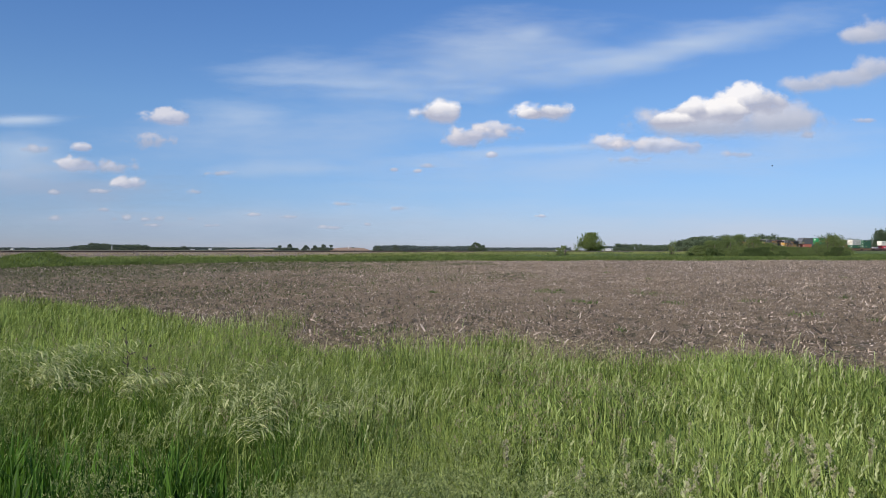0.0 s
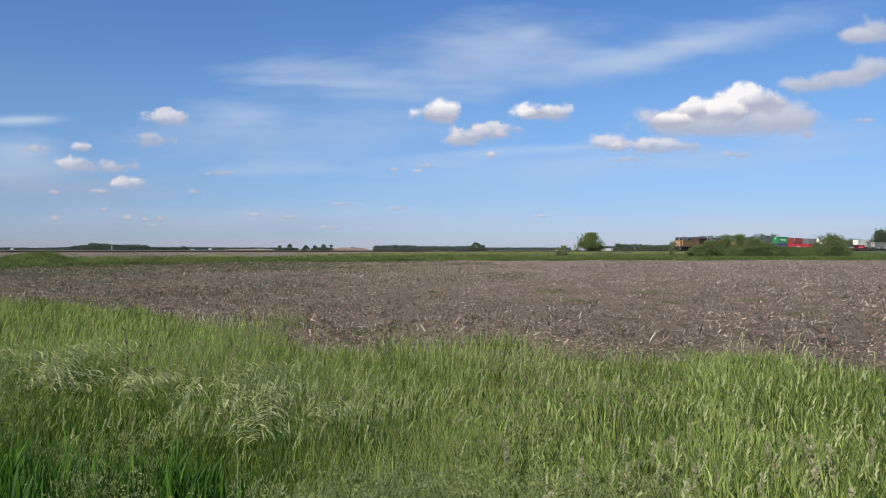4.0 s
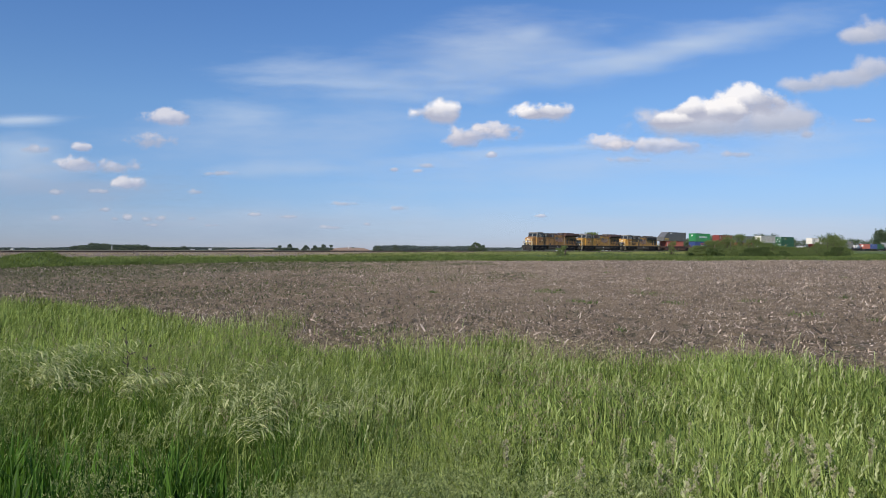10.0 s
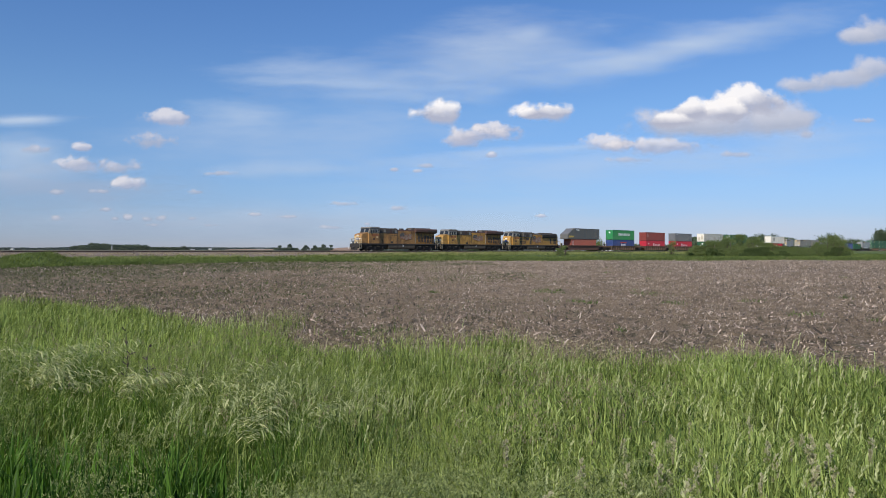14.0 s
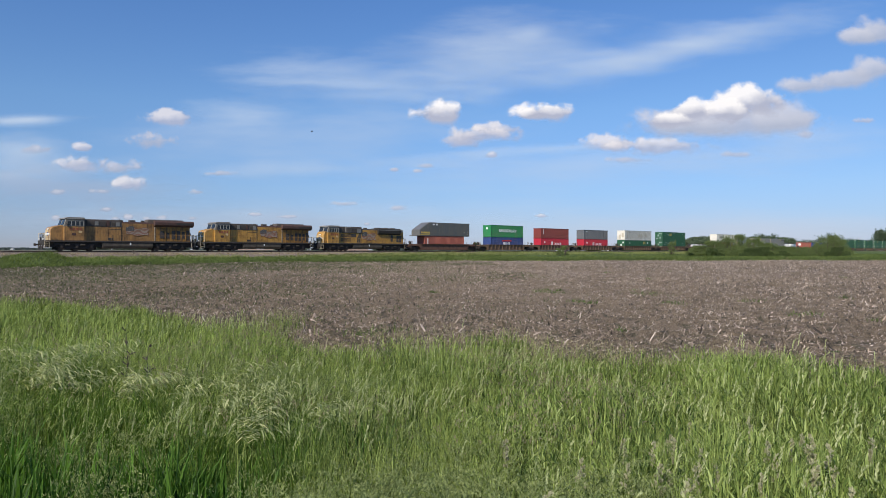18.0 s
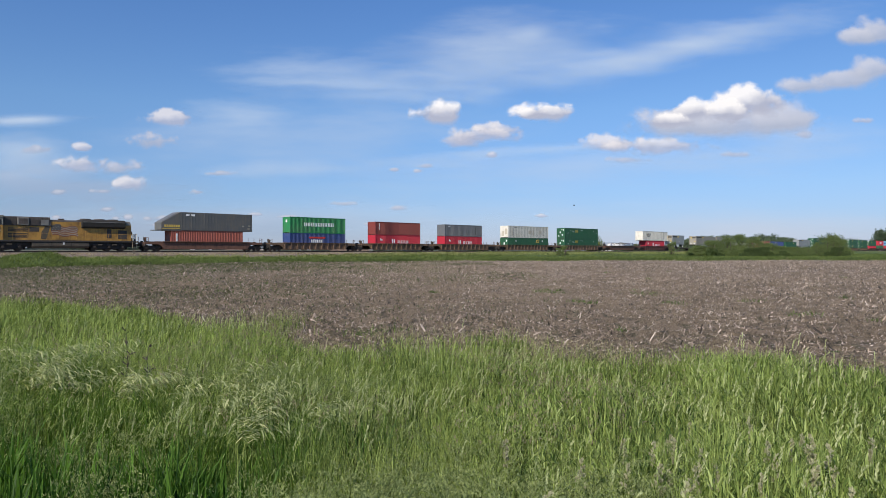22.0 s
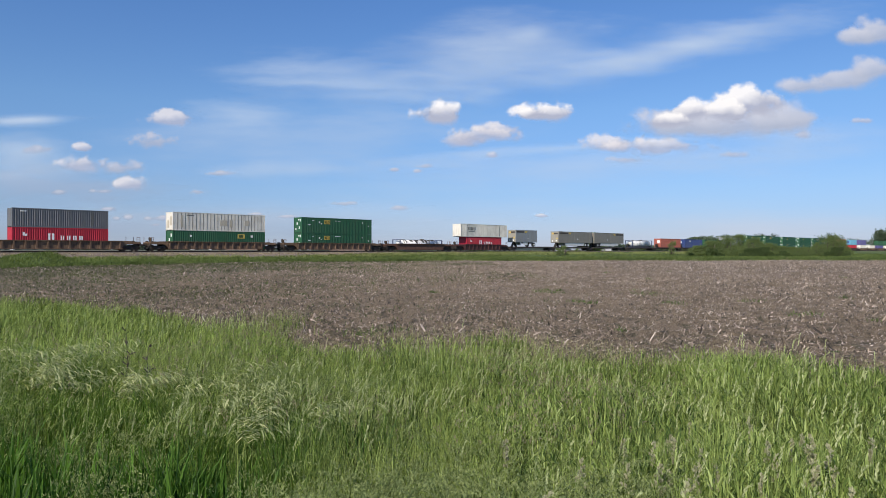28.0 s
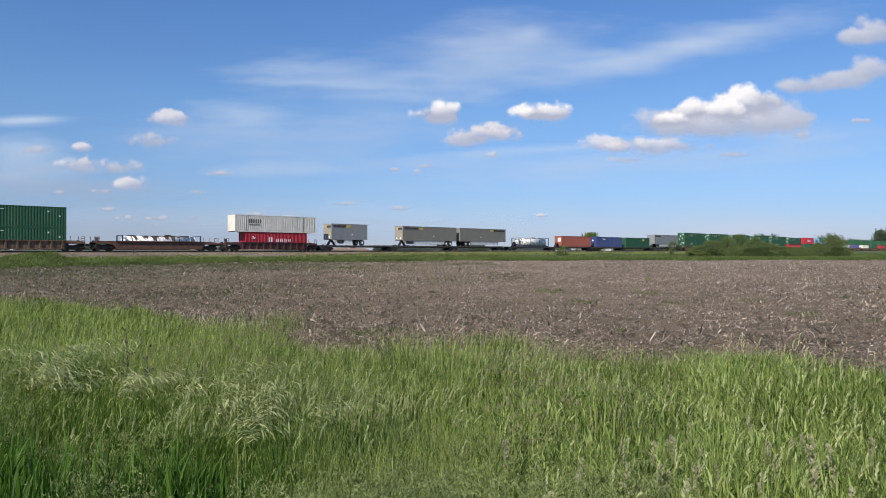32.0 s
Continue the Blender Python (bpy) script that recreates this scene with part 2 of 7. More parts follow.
def build_ground():
    qs = np.unique(np.concatenate([[4500, 2500, 1200, 600, 300, 200, 150, 120, 110, 100, 90, 70, 50, 40, 30, 24, 20, 17, 14, 11, 9, 7, 5.5, 4, 2.6, 2.1, 1, 0, -1, -2.1, -2.6, -4, -6, -9, -14, -25, -50, -100, -180, -250], -np.geomspace(300, 4300, 14)]))
    ss = np.concatenate([np.linspace(-4300, -300, 9), np.arange(-280, 801, 20), np.linspace(900, 4300, 12)])
    S, Q = np.meshgrid(ss, qs)
    X, Y = on_track(S, Q)
    Z = ground_height(X, Y)
    v = np.stack([X, Y, Z], -1)
    n, k = S.shape
    i = np.arange(n * k).reshape(n, k)
    quads = np.stack([i[:-1, :-1], i[:-1, 1:], i[1:, 1:], i[1:, :-1]], -1)[:, :, ::-1].reshape(-1, 4)
    me = mesh_np("ground", v, quads, M_TURF)
    me.materials.append(M_BALLAST)
    qc = np.repeat((qs[:-1] + qs[1:]) / 2, k - 1)
    sc = np.tile((ss[:-1] + ss[1:]) / 2, n - 1)
    me.materials.append(M_FARLAND)
    me.polygons.foreach_set("material_index", np.where(qc < -180, 2, np.abs(qc) < np.where(sc < 75, 7.0, np.where(sc < 105, 5.0, 2.7))).astype(np.int32))
    me.update()
    tagged(new("ground", me), "flat grassy farmland with a gravel railway bank", "ground", kind="structure")


build_ground()

# Far edge of the ploughed field and its near edge, where the tall grass begins.
EDGE_FAR = [(-47, 40), (-40.6, 62.2), (-35.6, 80), (-23.9, 101), (-3.1, 109.7), (20.3, 113), (50, 117), (78, 120), (130, 126)]
EDGE_NEAR = [(-30, 30.0), (-11.6, 17.6), (-8.8, 16.6), (-5.8, 14.3), (-3.3, 11.9), (-1.85, 10.0), (0, 9.4), (0.95, 9.7), (1.5, 8.3), (2.2, 7.8), (3.0, 8.0), (4.45, 6.8), (9, 2.5), (20, -8)]
FAR_X, FAR_Y = np.array(EDGE_FAR).T
NEAR_X, NEAR_Y = np.array(EDGE_NEAR).T


def far_edge(x):
    return np.interp(x, FAR_X, FAR_Y)


def near_edge(x):
    x = np.asarray(x, float)
    return np.interp(x, NEAR_X, NEAR_Y) + 0.14 * np.sin(x * 1.9 + 0.6) + 0.14 * np.sin(x * 4.3) + 0.1 * np.sin(x * 9.1 + 1)


def clods(x, y):
    """Height of the tilled soil over the flat: ridges along the rows, and lumps."""
    w = 0.030 * np.sin(x * 2.3 + 0.7 * np.sin(y * 0.31)) * np.sin(y * 1.7 + np.sin(x * 0.9))
    w += 0.022 * np.sin(x * 6.1 + 2.0 * np.sin(y * 1.1)) * np.sin(y * 5.3 + 1.4 * np.sin(x * 1.3))
    w += 0.018 * np.sin(x * 13.0 + y * 3.1) * np.sin(y * 11.0 - x * 2.2)
    return w + 0.05


def build_field():
    us = np.concatenate([np.linspace(-47, -14, 46), np.linspace(-13.8, 14, 236), np.linspace(14.3, 130, 60)])
    r = np.linspace(0, 1, 290) ** 2.1
    lo = np.where(us < 9, near_edge(us), 2.5 + 0.72 * (us - 9))
    hi = far_edge(us)
    X = np.repeat(us[:, None], len(r), 1)
    Y = lo[:, None] + (hi - lo)[:, None] * r[None, :]
    rng = np.random.default_rng(3)
    Z = clods(X, Y) + rng.normal(0, 0.022, X.shape) + 0.045 * (rng.uniform(0, 1, X.shape) < 0.1) * rng.uniform(0.4, 1.3, X.shape)
    edge = np.minimum(r, 1 - r) < 0.0001
    Z = np.where(edge[None, :], -0.05, Z)
    n, k = X.shape
    i = np.arange(n * k).reshape(n, k)
    quads = np.stack([i[:-1, :-1], i[1:, :-1], i[1:, 1:], i[:-1, 1:]], -1).reshape(-1, 4)
    me = mesh_np("ploughed_field", np.stack([X, Y, Z], -1), quads, M_SOIL)
    # one end of the field and the strip beside the grass have darker soil
    me.materials.append(M_SOIL_DARK)
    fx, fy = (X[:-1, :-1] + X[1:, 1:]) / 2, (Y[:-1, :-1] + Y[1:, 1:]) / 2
    dark_share = np.clip((-2.0 - fx - 0.25 * fy * 0.4) / 14 + 0.45 * np.sin(fx * 0.6 + 0.3 * fy) * np.sin(fy * 0.35), 0, 1)
    dark_share = np.maximum(dark_share, 0.85 * np.exp(-np.maximum(fy - near_edge(np.clip(fx, -30, 9)), 0) / 3.5))
    me.polygons.foreach_set("material_index", (rng.uniform(0, 1, fx.shape) < dark_share).astype(np.int32).ravel())
    me.update()
    tagged(new("ploughed_field", me), "dark brown tilled soil strewn with corn stalks", "field", kind="structure")


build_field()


def sticks(name, x, y, z, length, width, heading, pitch, material, label, category):
    """Short folded scraps of stalk and husk, one for each entry."""
    n = len(x)
    d = np.stack([np.cos(heading) * np.cos(pitch), np.sin(heading) * np.cos(pitch), np.sin(pitch)], -1)
    side = np.stack([-np.sin(heading), np.cos(heading), np.zeros(n)], -1)
    up = np.cross(d, side)
    c = np.stack([x, y, z], -1)
    ring = [side * 1.0, -side * 0.5 + up * 0.86, -side * 0.5 - up * 0.86]
    v = np.empty((n, 6, 3))
    for j in range(3):
        v[:, j] = c - d * length[:, None] / 2 + ring[j] * width[:, None]
        v[:, 3 + j] = c + d * length[:, None] / 2 + ring[j] * width[:, None] * 0.8
    base = (np.arange(n) * 6)[:, None, None]
    quads = base + np.array([[0, 1, 4, 3], [1, 2, 5, 4]])[None]
    return tagged(new(name, mesh_np(name, v, quads, material)), label, category, kind="stuff")


def build_residue():
    rng = np.random.default_rng(11)
    xs, ys, ls, ws = [], [], [], []
    for y0, y1, per, size in ((5.5, 16, 112, 1.0), (16, 30, 84, 1.25), (30, 55, 44, 1.65), (55, 130, 14, 2.5)):
        n = int(per * (y1 - y0) * (1.5 * y1))
        y = rng.uniform(y0, y1, n)
        x = rng.uniform(-0.75, 0.75, n) * y1
        ok = (y > near_edge(np.clip(x, -30, 9)) + 0.05) & (y < far_edge(x) - 0.3) & (np.abs(x) < 0.72 * y + 1)
        # strips and patches hold more or less of it
        lump = np.sin(x * 0.9 + 0.5 * y) * np.sin(y * 0.6 - 0.3 * x) + 0.6 * np.sin(x * 0.21 + 1) * np.sin(y * 0.17) + 0.5 * np.sin(x * 2.9 - y) * np.sin(y * 2.1 + x)
        ok &= rng.uniform(0, 1, n) < np.clip(0.6 + 0.24 * lump, 0.1, 1) * np.clip(0.85 + 0.02 * x + 0.3 * np.sin(y * 0.2 + x * 0.1), 0.28, 1)
        x, y = x[ok], y[ok]
        xs.append(x), ys.append(y)
        long_ = (rng.uniform(0, 1, len(x)) < (0.05 if size == 1.0 else 0.022 / size)) * rng.uniform(0.05, 0.17, len(x))
        ls.append((rng.gamma(2.4, 0.013, len(x)) + 0.016 + long_) * size ** 0.85), ws.append((0.0034 + rng.gamma(2.0, 0.0022, len(x)) + 0.005 * (long_ > 0.09) * (size == 1.0)) * size)
    x, y, length, w = (np.concatenate(a) for a in (xs, ys, ls, ws))
    n = len(x)
    pitch = np.where(rng.uniform(0, 1, n) < np.clip(0.55 + y * 0.003, 0, 0.68), rng.uniform(0.3, 1.3, n), rng.normal(0, 0.16, n))
    length = np.where(np.abs(pitch) < 0.35, length * 0.7, length)
    z = clods(x, y) + 0.012 + np.abs(np.sin(pitch)) * length * 0.42
    sticks("corn_residue", x, y, z, length, w, rng.uniform(0, 2 * math.pi, n), pitch, M_STRAW, "pale broken corn stalks scattered over the soil", "crop residue")


def build_stems():
    """Long thin stems and shreds of husk, flat on the soil or tilted out of it, singly and in tangles."""
    rng = np.random.default_rng(13)
    xs, ys, sz = [], [], []
    for y0, y1, n, size in ((5.5, 14, 11000, 0.75), (14, 28, 20000, 0.85), (28, 60, 30000, 1.1), (60, 125, 30000, 1.7)):
        y = rng.uniform(y0, y1, n)
        x = rng.uniform(-0.72, 0.72, n) * (y + 1)
        knot = rng.integers(0, n // 3, n)
        near = rng.uniform(0, 1, n) < 0.45
        x, y = np.where(near, x[knot] + rng.normal(0, 0.12 * size, n), x), np.where(near, y[knot] + rng.normal(0, 0.2 * size, n), y)
        xs.append(x), ys.append(y), sz.append(np.full(n, size))
    # a thicker litter along the grass
    x = rng.uniform(-9, 9, 9000)
    xs.append(x), ys.append(near_edge(x) + np.abs(rng.normal(0, 1.9, len(x)))), sz.append(np.full(len(x), 0.85))
    x, y, size = (np.concatenate(a) for a in (xs, ys, sz))
    ok = (y > near_edge(np.clip(x, -30, 9)) + 0.05) & (y < far_edge(x) - 0.3) & (np.abs(x) < 0.72 * y + 1)
    x, y, size = x[ok], y[ok], size[ok]
    n = len(x)
    length = (0.03 + rng.gamma(1.7, 0.034, n)) * size
    pitch = np.where(rng.uniform(0, 1, n) < 0.3, rng.uniform(0.3, 1.1, n), rng.normal(0.05, 0.14, n))
    z = clods(x, y) + 0.014 + np.abs(np.sin(pitch)) * length * 0.42
    sticks("corn_stems", x, y, z, length, (0.0022 + rng.gamma(2.0, 0.0011, n)) * size, rng.uniform(0, 2 * math.pi, n), pitch, M_STEM, "thin greyish corn stems lying on the soil", "crop residue")


def build_husks():
    """Pale bent strips of husk and leaf, near the grass."""
    rng = np.random.default_rng(14)
    y = 6.0 + 16 * rng.uniform(0, 1, 3400) ** 1.2
    x = rng.uniform(-0.72, 0.72, len(y)) * (y + 1)
    e = near_edge(np.clip(x, -30, 9))
    ok = (y > e + 0.05) & (rng.uniform(0, 1, len(y)) < np.clip(1.0 - 0.13 * (y - e), 0.15, 1))
    x, y = x[ok], y[ok]
    n = len(x)
    slips("corn_husks", x, y, clods(x, y) + 0.02, rng.uniform(0.05, 0.2, n), rng.uniform(0.008, 0.02, n), rng.uniform(0, 6.28, n), rng.uniform(-0.05, 0.6, n), rng.uniform(-0.2, 0.9, n), M_STRAW, "pale bent corn husks on the soil", "crop residue")


def build_clods():
    """Crumbs and lumps of earth that the plough left, near enough to be told apart."""
    rng = np.random.default_rng(12)
    y = 5.5 + 34 * rng.uniform(0, 1, 34000) ** 0.9
    x = rng.uniform(-0.72, 0.72, len(y)) * (y + 1)
    ok = (y > near_edge(np.clip(x, -30, 9)) + 0.05) & (y < far_edge(x) - 0.3)
    x, y = x[ok], y[ok]
    r = (rng.gamma(2.0, 0.0042, len(x)) + 0.004) * (0.8 + 0.018 * y)
    sticks("soil_clods", x, y, clods(x, y) + r * 0.25, r * 2.2, r, rng.uniform(0, 6.28, len(x)), rng.normal(0, 0.5, len(x)), M_SOIL, "loose brown clods of tilled soil", "soil")


build_residue()
build_stems()
build_clods()


def blades(name, x, y, z, height, width, heading, lean, curl, material, label, category, segments=3):
    """Grass blades that bend towards their heading."""
    n = len(x)
    dx, dy = np.cos(heading), np.sin(heading)
    turn = heading + np.pi / 2 + np.random.default_rng(n).normal(0, 0.7, n)
    wx, wy = np.cos(turn), np.sin(turn)
    v = np.empty((n, segments + 1, 2, 3), np.float32)
    for k in range(segments + 1):
        u = k / segments
        out = height * (lean * u + curl * u ** 2.5)
        up = height * (u - 0.45 * curl * u ** 3)
        half = width * 0.5 * (1 - 0.92 * u ** 1.6)
        for side, sg in ((0, -1), (1, 1)):
            v[:, k, side, 0] = x + dx * out + sg * wx * half
            v[:, k, side, 1] = y + dy * out + sg * wy * half
            v[:, k, side, 2] = z + up
    base = (np.arange(n) * 2 * (segments + 1))[:, None, None]
    q = np.array([[2 * k, 2 * k + 1, 2 * k + 3, 2 * k + 2] for k in range(segments)])
    return tagged(new(name, mesh_np(name, v, base + q[None], material)), label, category, kind="stuff")


def scatter_near(rng, n, y0, y1, margin=0.0):
    """Random points of the tall-grass strip, in view or just beside it."""
    y = np.sqrt(rng.uniform(y0 * y0, y1 * y1, n))
    x = rng.uniform(-0.78, 0.78, n) * (y + 0.6)
    ok = y < near_edge(np.clip(x, -30, 20)) + margin + rng.normal(0, 0.12, n)
    return x[ok], y[ok]


# thick tufts at the edge of the soil: x, y, radius
TUFTS = ((0.72, 9.2, 0.42), (0.95, 9.4, 0.3), (2.75, 7.55, 0.36), (3.2, 7.45, 0.34), (2.3, 7.4, 0.26), (-3.3, 11.6, 0.4), (-9.2, 16.3, 0.7), (-6.6, 14.7, 0.5))


def tufted(x, y):
    """1 inside the thick tufts, 0 away from them."""
    return np.max([np.exp(-(np.hypot(x - a, y - b) / r) ** 2) for a, b, r in TUFTS], 0)


def tall(x, y):
    """How high the grass grows from place to place."""
    edge = np.clip((near_edge(np.clip(x, -30, 20)) - y) / 0.9, 0, 1)
    h = 0.48 + 0.10 * np.sin(x * 0.8 + 1.2) * np.sin(y * 0.7) + 0.06 * np.sin(x * 2.7 + y) + 0.05 * np.sin(y * 3.1 - x * 1.7)
    return h * (0.5 + 0.5 * edge) + (0.5 - 0.42 * edge) * tufted(x, y) * h


def slips(name, x, y, z, length, width, heading, pitch, bend, material, label, category):
    """Single leaves in the air of the stand, each of two bent pieces, pointed at the tip."""
    n = len(x)
    turn = heading + np.pi / 2 + np.random.default_rng(n + 1).normal(0, 0.8, n)
    w = np.stack([np.cos(turn), np.sin(turn), np.zeros(n)], -1) * (width * 0.5)[:, None]
    p = np.stack([x, y, z], -1)
    v = np.empty((n, 6, 3), np.float32)
    for k, wide in ((0, 0.7), (1, 1.0), (2, 0.12)):
        if k:
            a = pitch - bend * (k - 1)
            p = p + np.stack([np.cos(heading) * np.cos(a), np.sin(heading) * np.cos(a), np.sin(a)], -1) * (length * 0.5)[:, None]
        v[:, 2 * k], v[:, 2 * k + 1] = p - w * wide, p + w * wide
    quads = (np.arange(n) * 6)[:, None, None] + np.array([[0, 1, 3, 2], [2, 3, 5, 4]])[None]
    return tagged(new(name, mesh_np(name, v, quads, material)), label, category, kind="stuff")


# clumps of broad dark blades, where the other grasses give way: x, y, radius, blades
BROAD = ((-2.3, 3.7, 0.22, 380), (-2.02, 3.3, 0.16, 170), (-1.52, 3.6, 0.16, 330), (-1.3, 3.45, 0.18, 300), (-1.12, 3.2, 0.1, 80), (-2.75, 4.1, 0.2, 150), (-0.55, 4.4, 0.12, 60))


def open_to(x, y, reach=1.1):
    """False inside the clumps of broad blades and on the eye's side of them."""
    ok = np.ones(len(x), bool)
    for bx, by, r, _ in BROAD:
        ok &= np.hypot(x - bx * y / by, np.where(y > by, y - by, 0.16 * (y - by))) > r * reach
    return ok


def build_grass():
    """Blades stand in tufts of differing height, with gaps between them and loose leaves about them."""
    rng = np.random.default_rng(5)
    for y0, y1, n, wide, gather, most, loose in ((1.9, 4.2, 3000, 0.0056, 0.04, 30, 30000), (4.2, 8.0, 5200, 0.0074, 0.055, 26, 50000), (8.0, 19.0, 5200, 0.013, 0.09, 24, 42000)):
        cx, cy = scatter_near(rng, n, y0, y1)
        ok = open_to(cx, cy)
        cx, cy = cx[ok], cy[ok]
        for tx, ty, r in TUFTS:
            if y0 <= ty < y1:
                m = int(160 * r)
                cx, cy = np.append(cx, rng.normal(tx, r * 0.6, m)), np.append(cy, rng.normal(ty, r * 0.45, m))
        k = (rng.integers(8, most, len(cx)) * (1 - 0.35 * np.clip((cx - 0.1) / 0.5, 0, 1))).astype(int)
        rank = np.repeat(rng.uniform(0.6, 1.18, len(cx)), k)
        lean = np.repeat(rng.normal(0.3, 1.5, len(cx)), k)
        x = np.repeat(cx, k) + rng.normal(0, gather, k.sum())
        y = np.repeat(cy, k) + rng.normal(0, gather, k.sum())
        low = np.where((y < 4.4) & (x < -1.0), 0.66, 1) * np.where((y < 3.4) & (x < 0.9), 0.82, 1)
        h = tall(x, y) * rank * rng.uniform(0.6, 1.12, len(x)) * low
        stiff = np.where(x > -0.8, 0.75, 1.0)
        # most near tufts on one side take a darker green
        deep_green = (x < -0.75 + rng.normal(0, 0.15, len(x))) & (y < 5.4 + np.clip(-x - 1.8, 0, 1.6) + rng.normal(0, 0.3, len(x))) & (np.repeat(rng.uniform(0, 1, len(cx)), k) < 0.75)
        for ok, mat, name, label in ((~deep_green, M_GRASS, "tall_grass", "tall green roadside grass, thick and uncut"), (deep_green, M_LUSH, "lush_grass", "dark lush green grass, thick and uncut")):
            if ok.any():
                m = int(ok.sum())
                bold = 1 + 0.75 * np.clip((x[ok] - 0.1) / 0.5, 0, 1) * np.clip((8.2 - y[ok]) / 2, 0, 1)
                blades(name, x[ok], y[ok], np.zeros(m), h[ok], wide * bold * rng.uniform(0.5, 1.5, m), lean[ok] + rng.normal(0, 1.0, m), rng.uniform(0.0, 0.16, m) * stiff[ok], rng.uniform(0.0, 0.42, m) * stiff[ok], mat, label, "grass", 3 if y0 < 4 else 2)
        # loose leaves, most of them upright or blown one way
        x, y = scatter_near(rng, loose, y0, y1)
        ok = open_to(x, y) & ((rng.uniform(0, 1, len(x)) < 0.4) | (x > -0.7) | (y > 4.3))
        x, y = x[ok], y[ok]
        low = np.where((y < 4.4) & (x < -1.0), 0.66, 1) * np.where((y < 3.4) & (x < 0.9), 0.82, 1)
        z = tall(x, y) * low * rng.uniform(0.3, 0.92, len(x))
        broad = 1 + 1.1 * np.clip((x - 0.1) / 0.5, 0, 1) * np.clip((8.2 - y) / 2, 0, 1)
        steep = np.where(x > -0.6, rng.uniform(0.6, 1.55, len(x)), rng.uniform(0.1, 1.4, len(x)))
        slips("grass_leaves", x, y, z, rng.uniform(0.05, 0.14, len(x)) * (0.8 + 0.03 * y), wide * broad * rng.uniform(0.4, 1.0, len(x)), rng.normal(0.0, 1.2, len(x)) * np.where(x > -0.8, 2.2, 1.0), steep, rng.uniform(0.0, 1.2, len(x)) * np.where(x > -0.6, 0.8, 1.0), M_SLIP, "narrow green grass leaves blown by the wind", "grass")
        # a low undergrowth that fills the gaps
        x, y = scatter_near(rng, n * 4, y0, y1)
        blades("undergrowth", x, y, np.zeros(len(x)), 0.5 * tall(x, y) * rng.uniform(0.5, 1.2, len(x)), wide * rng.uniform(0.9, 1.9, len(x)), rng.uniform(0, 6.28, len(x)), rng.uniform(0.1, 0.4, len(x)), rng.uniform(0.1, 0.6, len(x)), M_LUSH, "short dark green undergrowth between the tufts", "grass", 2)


def build_grass_around():
    """The same roadside grass goes on beside and behind the camera's place."""
    rng = np.random.default_rng(6)
    x, y = rng.uniform(-26, 14, 50000), rng.uniform(-9, 20, 50000)
    ok = (y < near_edge(np.clip(x, -30, 20)) - 0.1) & ((np.abs(x) > 0.77 * (y + 0.6)) | (y < 1.9)) & (np.hypot(x, y) > 0.5)
    x, y = x[ok], y[ok]
    h = tall(x, y) * rng.uniform(0.4, 1.1, len(x))
    blades("roadside_grass", x, y, np.zeros(len(x)), h, rng.uniform(0.02, 0.045, len(x)), rng.uniform(0, 6.28, len(x)), rng.uniform(0.0, 0.25, len(x)), rng.uniform(0.0, 0.5, len(x)), M_GRASS, "tall green roadside grass, thick and uncut", "grass", 2)


build_husks()
build_grass()
build_grass_around()


# ---- railway track ----
RAIL_TOP = EYE


def build_track():
    s0, s1 = -120.0, 760.0
    track = thing("railway_track", "brown steel rails on dark wooden ties in gravel", "railway", kind="structure", at=pose(*on_track(0), 0, rz=TURN))
    for y in (-0.755, 0.755):
        z = RAIL_TOP
        part("rail", Shape().section([(y - 0.07, z - 0.17), (y + 0.07, z - 0.17), (y + 0.07, z - 0.155), (y + 0.012, z - 0.13), (y + 0.012, z - 0.045), (y + 0.037, z - 0.035), (y + 0.037, z), (y - 0.037, z), (y - 0.037, z - 0.035), (y - 0.012, z - 0.045), (y - 0.012, z - 0.13), (y - 0.07, z - 0.155)], s0, s1), M_STEEL_RAIL, track, "rusty steel rail")
    tie = Shape().box(-0.115, 0.115, -1.3, 1.3, RAIL_TOP - 0.35, RAIL_TOP - 0.172).mesh("tie", M_TIE, 0.01)
    rest = Shape()
    for i in range(1600):
        s = s0 + i * 0.55
        if 10 <= s < 170:
            part("tie", tie, None, track, at=(s, random.uniform(-0.03, 0.03), random.uniform(-0.01, 0.0)))
        else:
            rest.box(s - 0.115, s + 0.115, -1.3, 1.3, RAIL_TOP - 0.35, RAIL_TOP - 0.172)
    part("ties", rest, M_TIE, track, kind="stuff")


build_track()

# ---- seed heads, verge, weeds ----
def leaf_cards(centres, size, rng, flat=0.0):
    """Small four-cornered leaves at random tilts."""
    n = len(centres)
    a = rng.normal(size=(n, 3))
    a[:, 2] *= 1 - flat
    a /= np.linalg.norm(a, axis=1)[:, None]
    b = np.cross(a, rng.normal(size=(n, 3)))
    b /= np.linalg.norm(b, axis=1)[:, None]
    s = (size * rng.uniform(0.6, 1.4, n))[:, None]
    v = np.stack([centres - a * s * 0.5, centres + b * s * 0.28, centres + a * s * 0.5, centres - b * s * 0.28], 1)
    return v, np.arange(n * 4).reshape(n, 4)


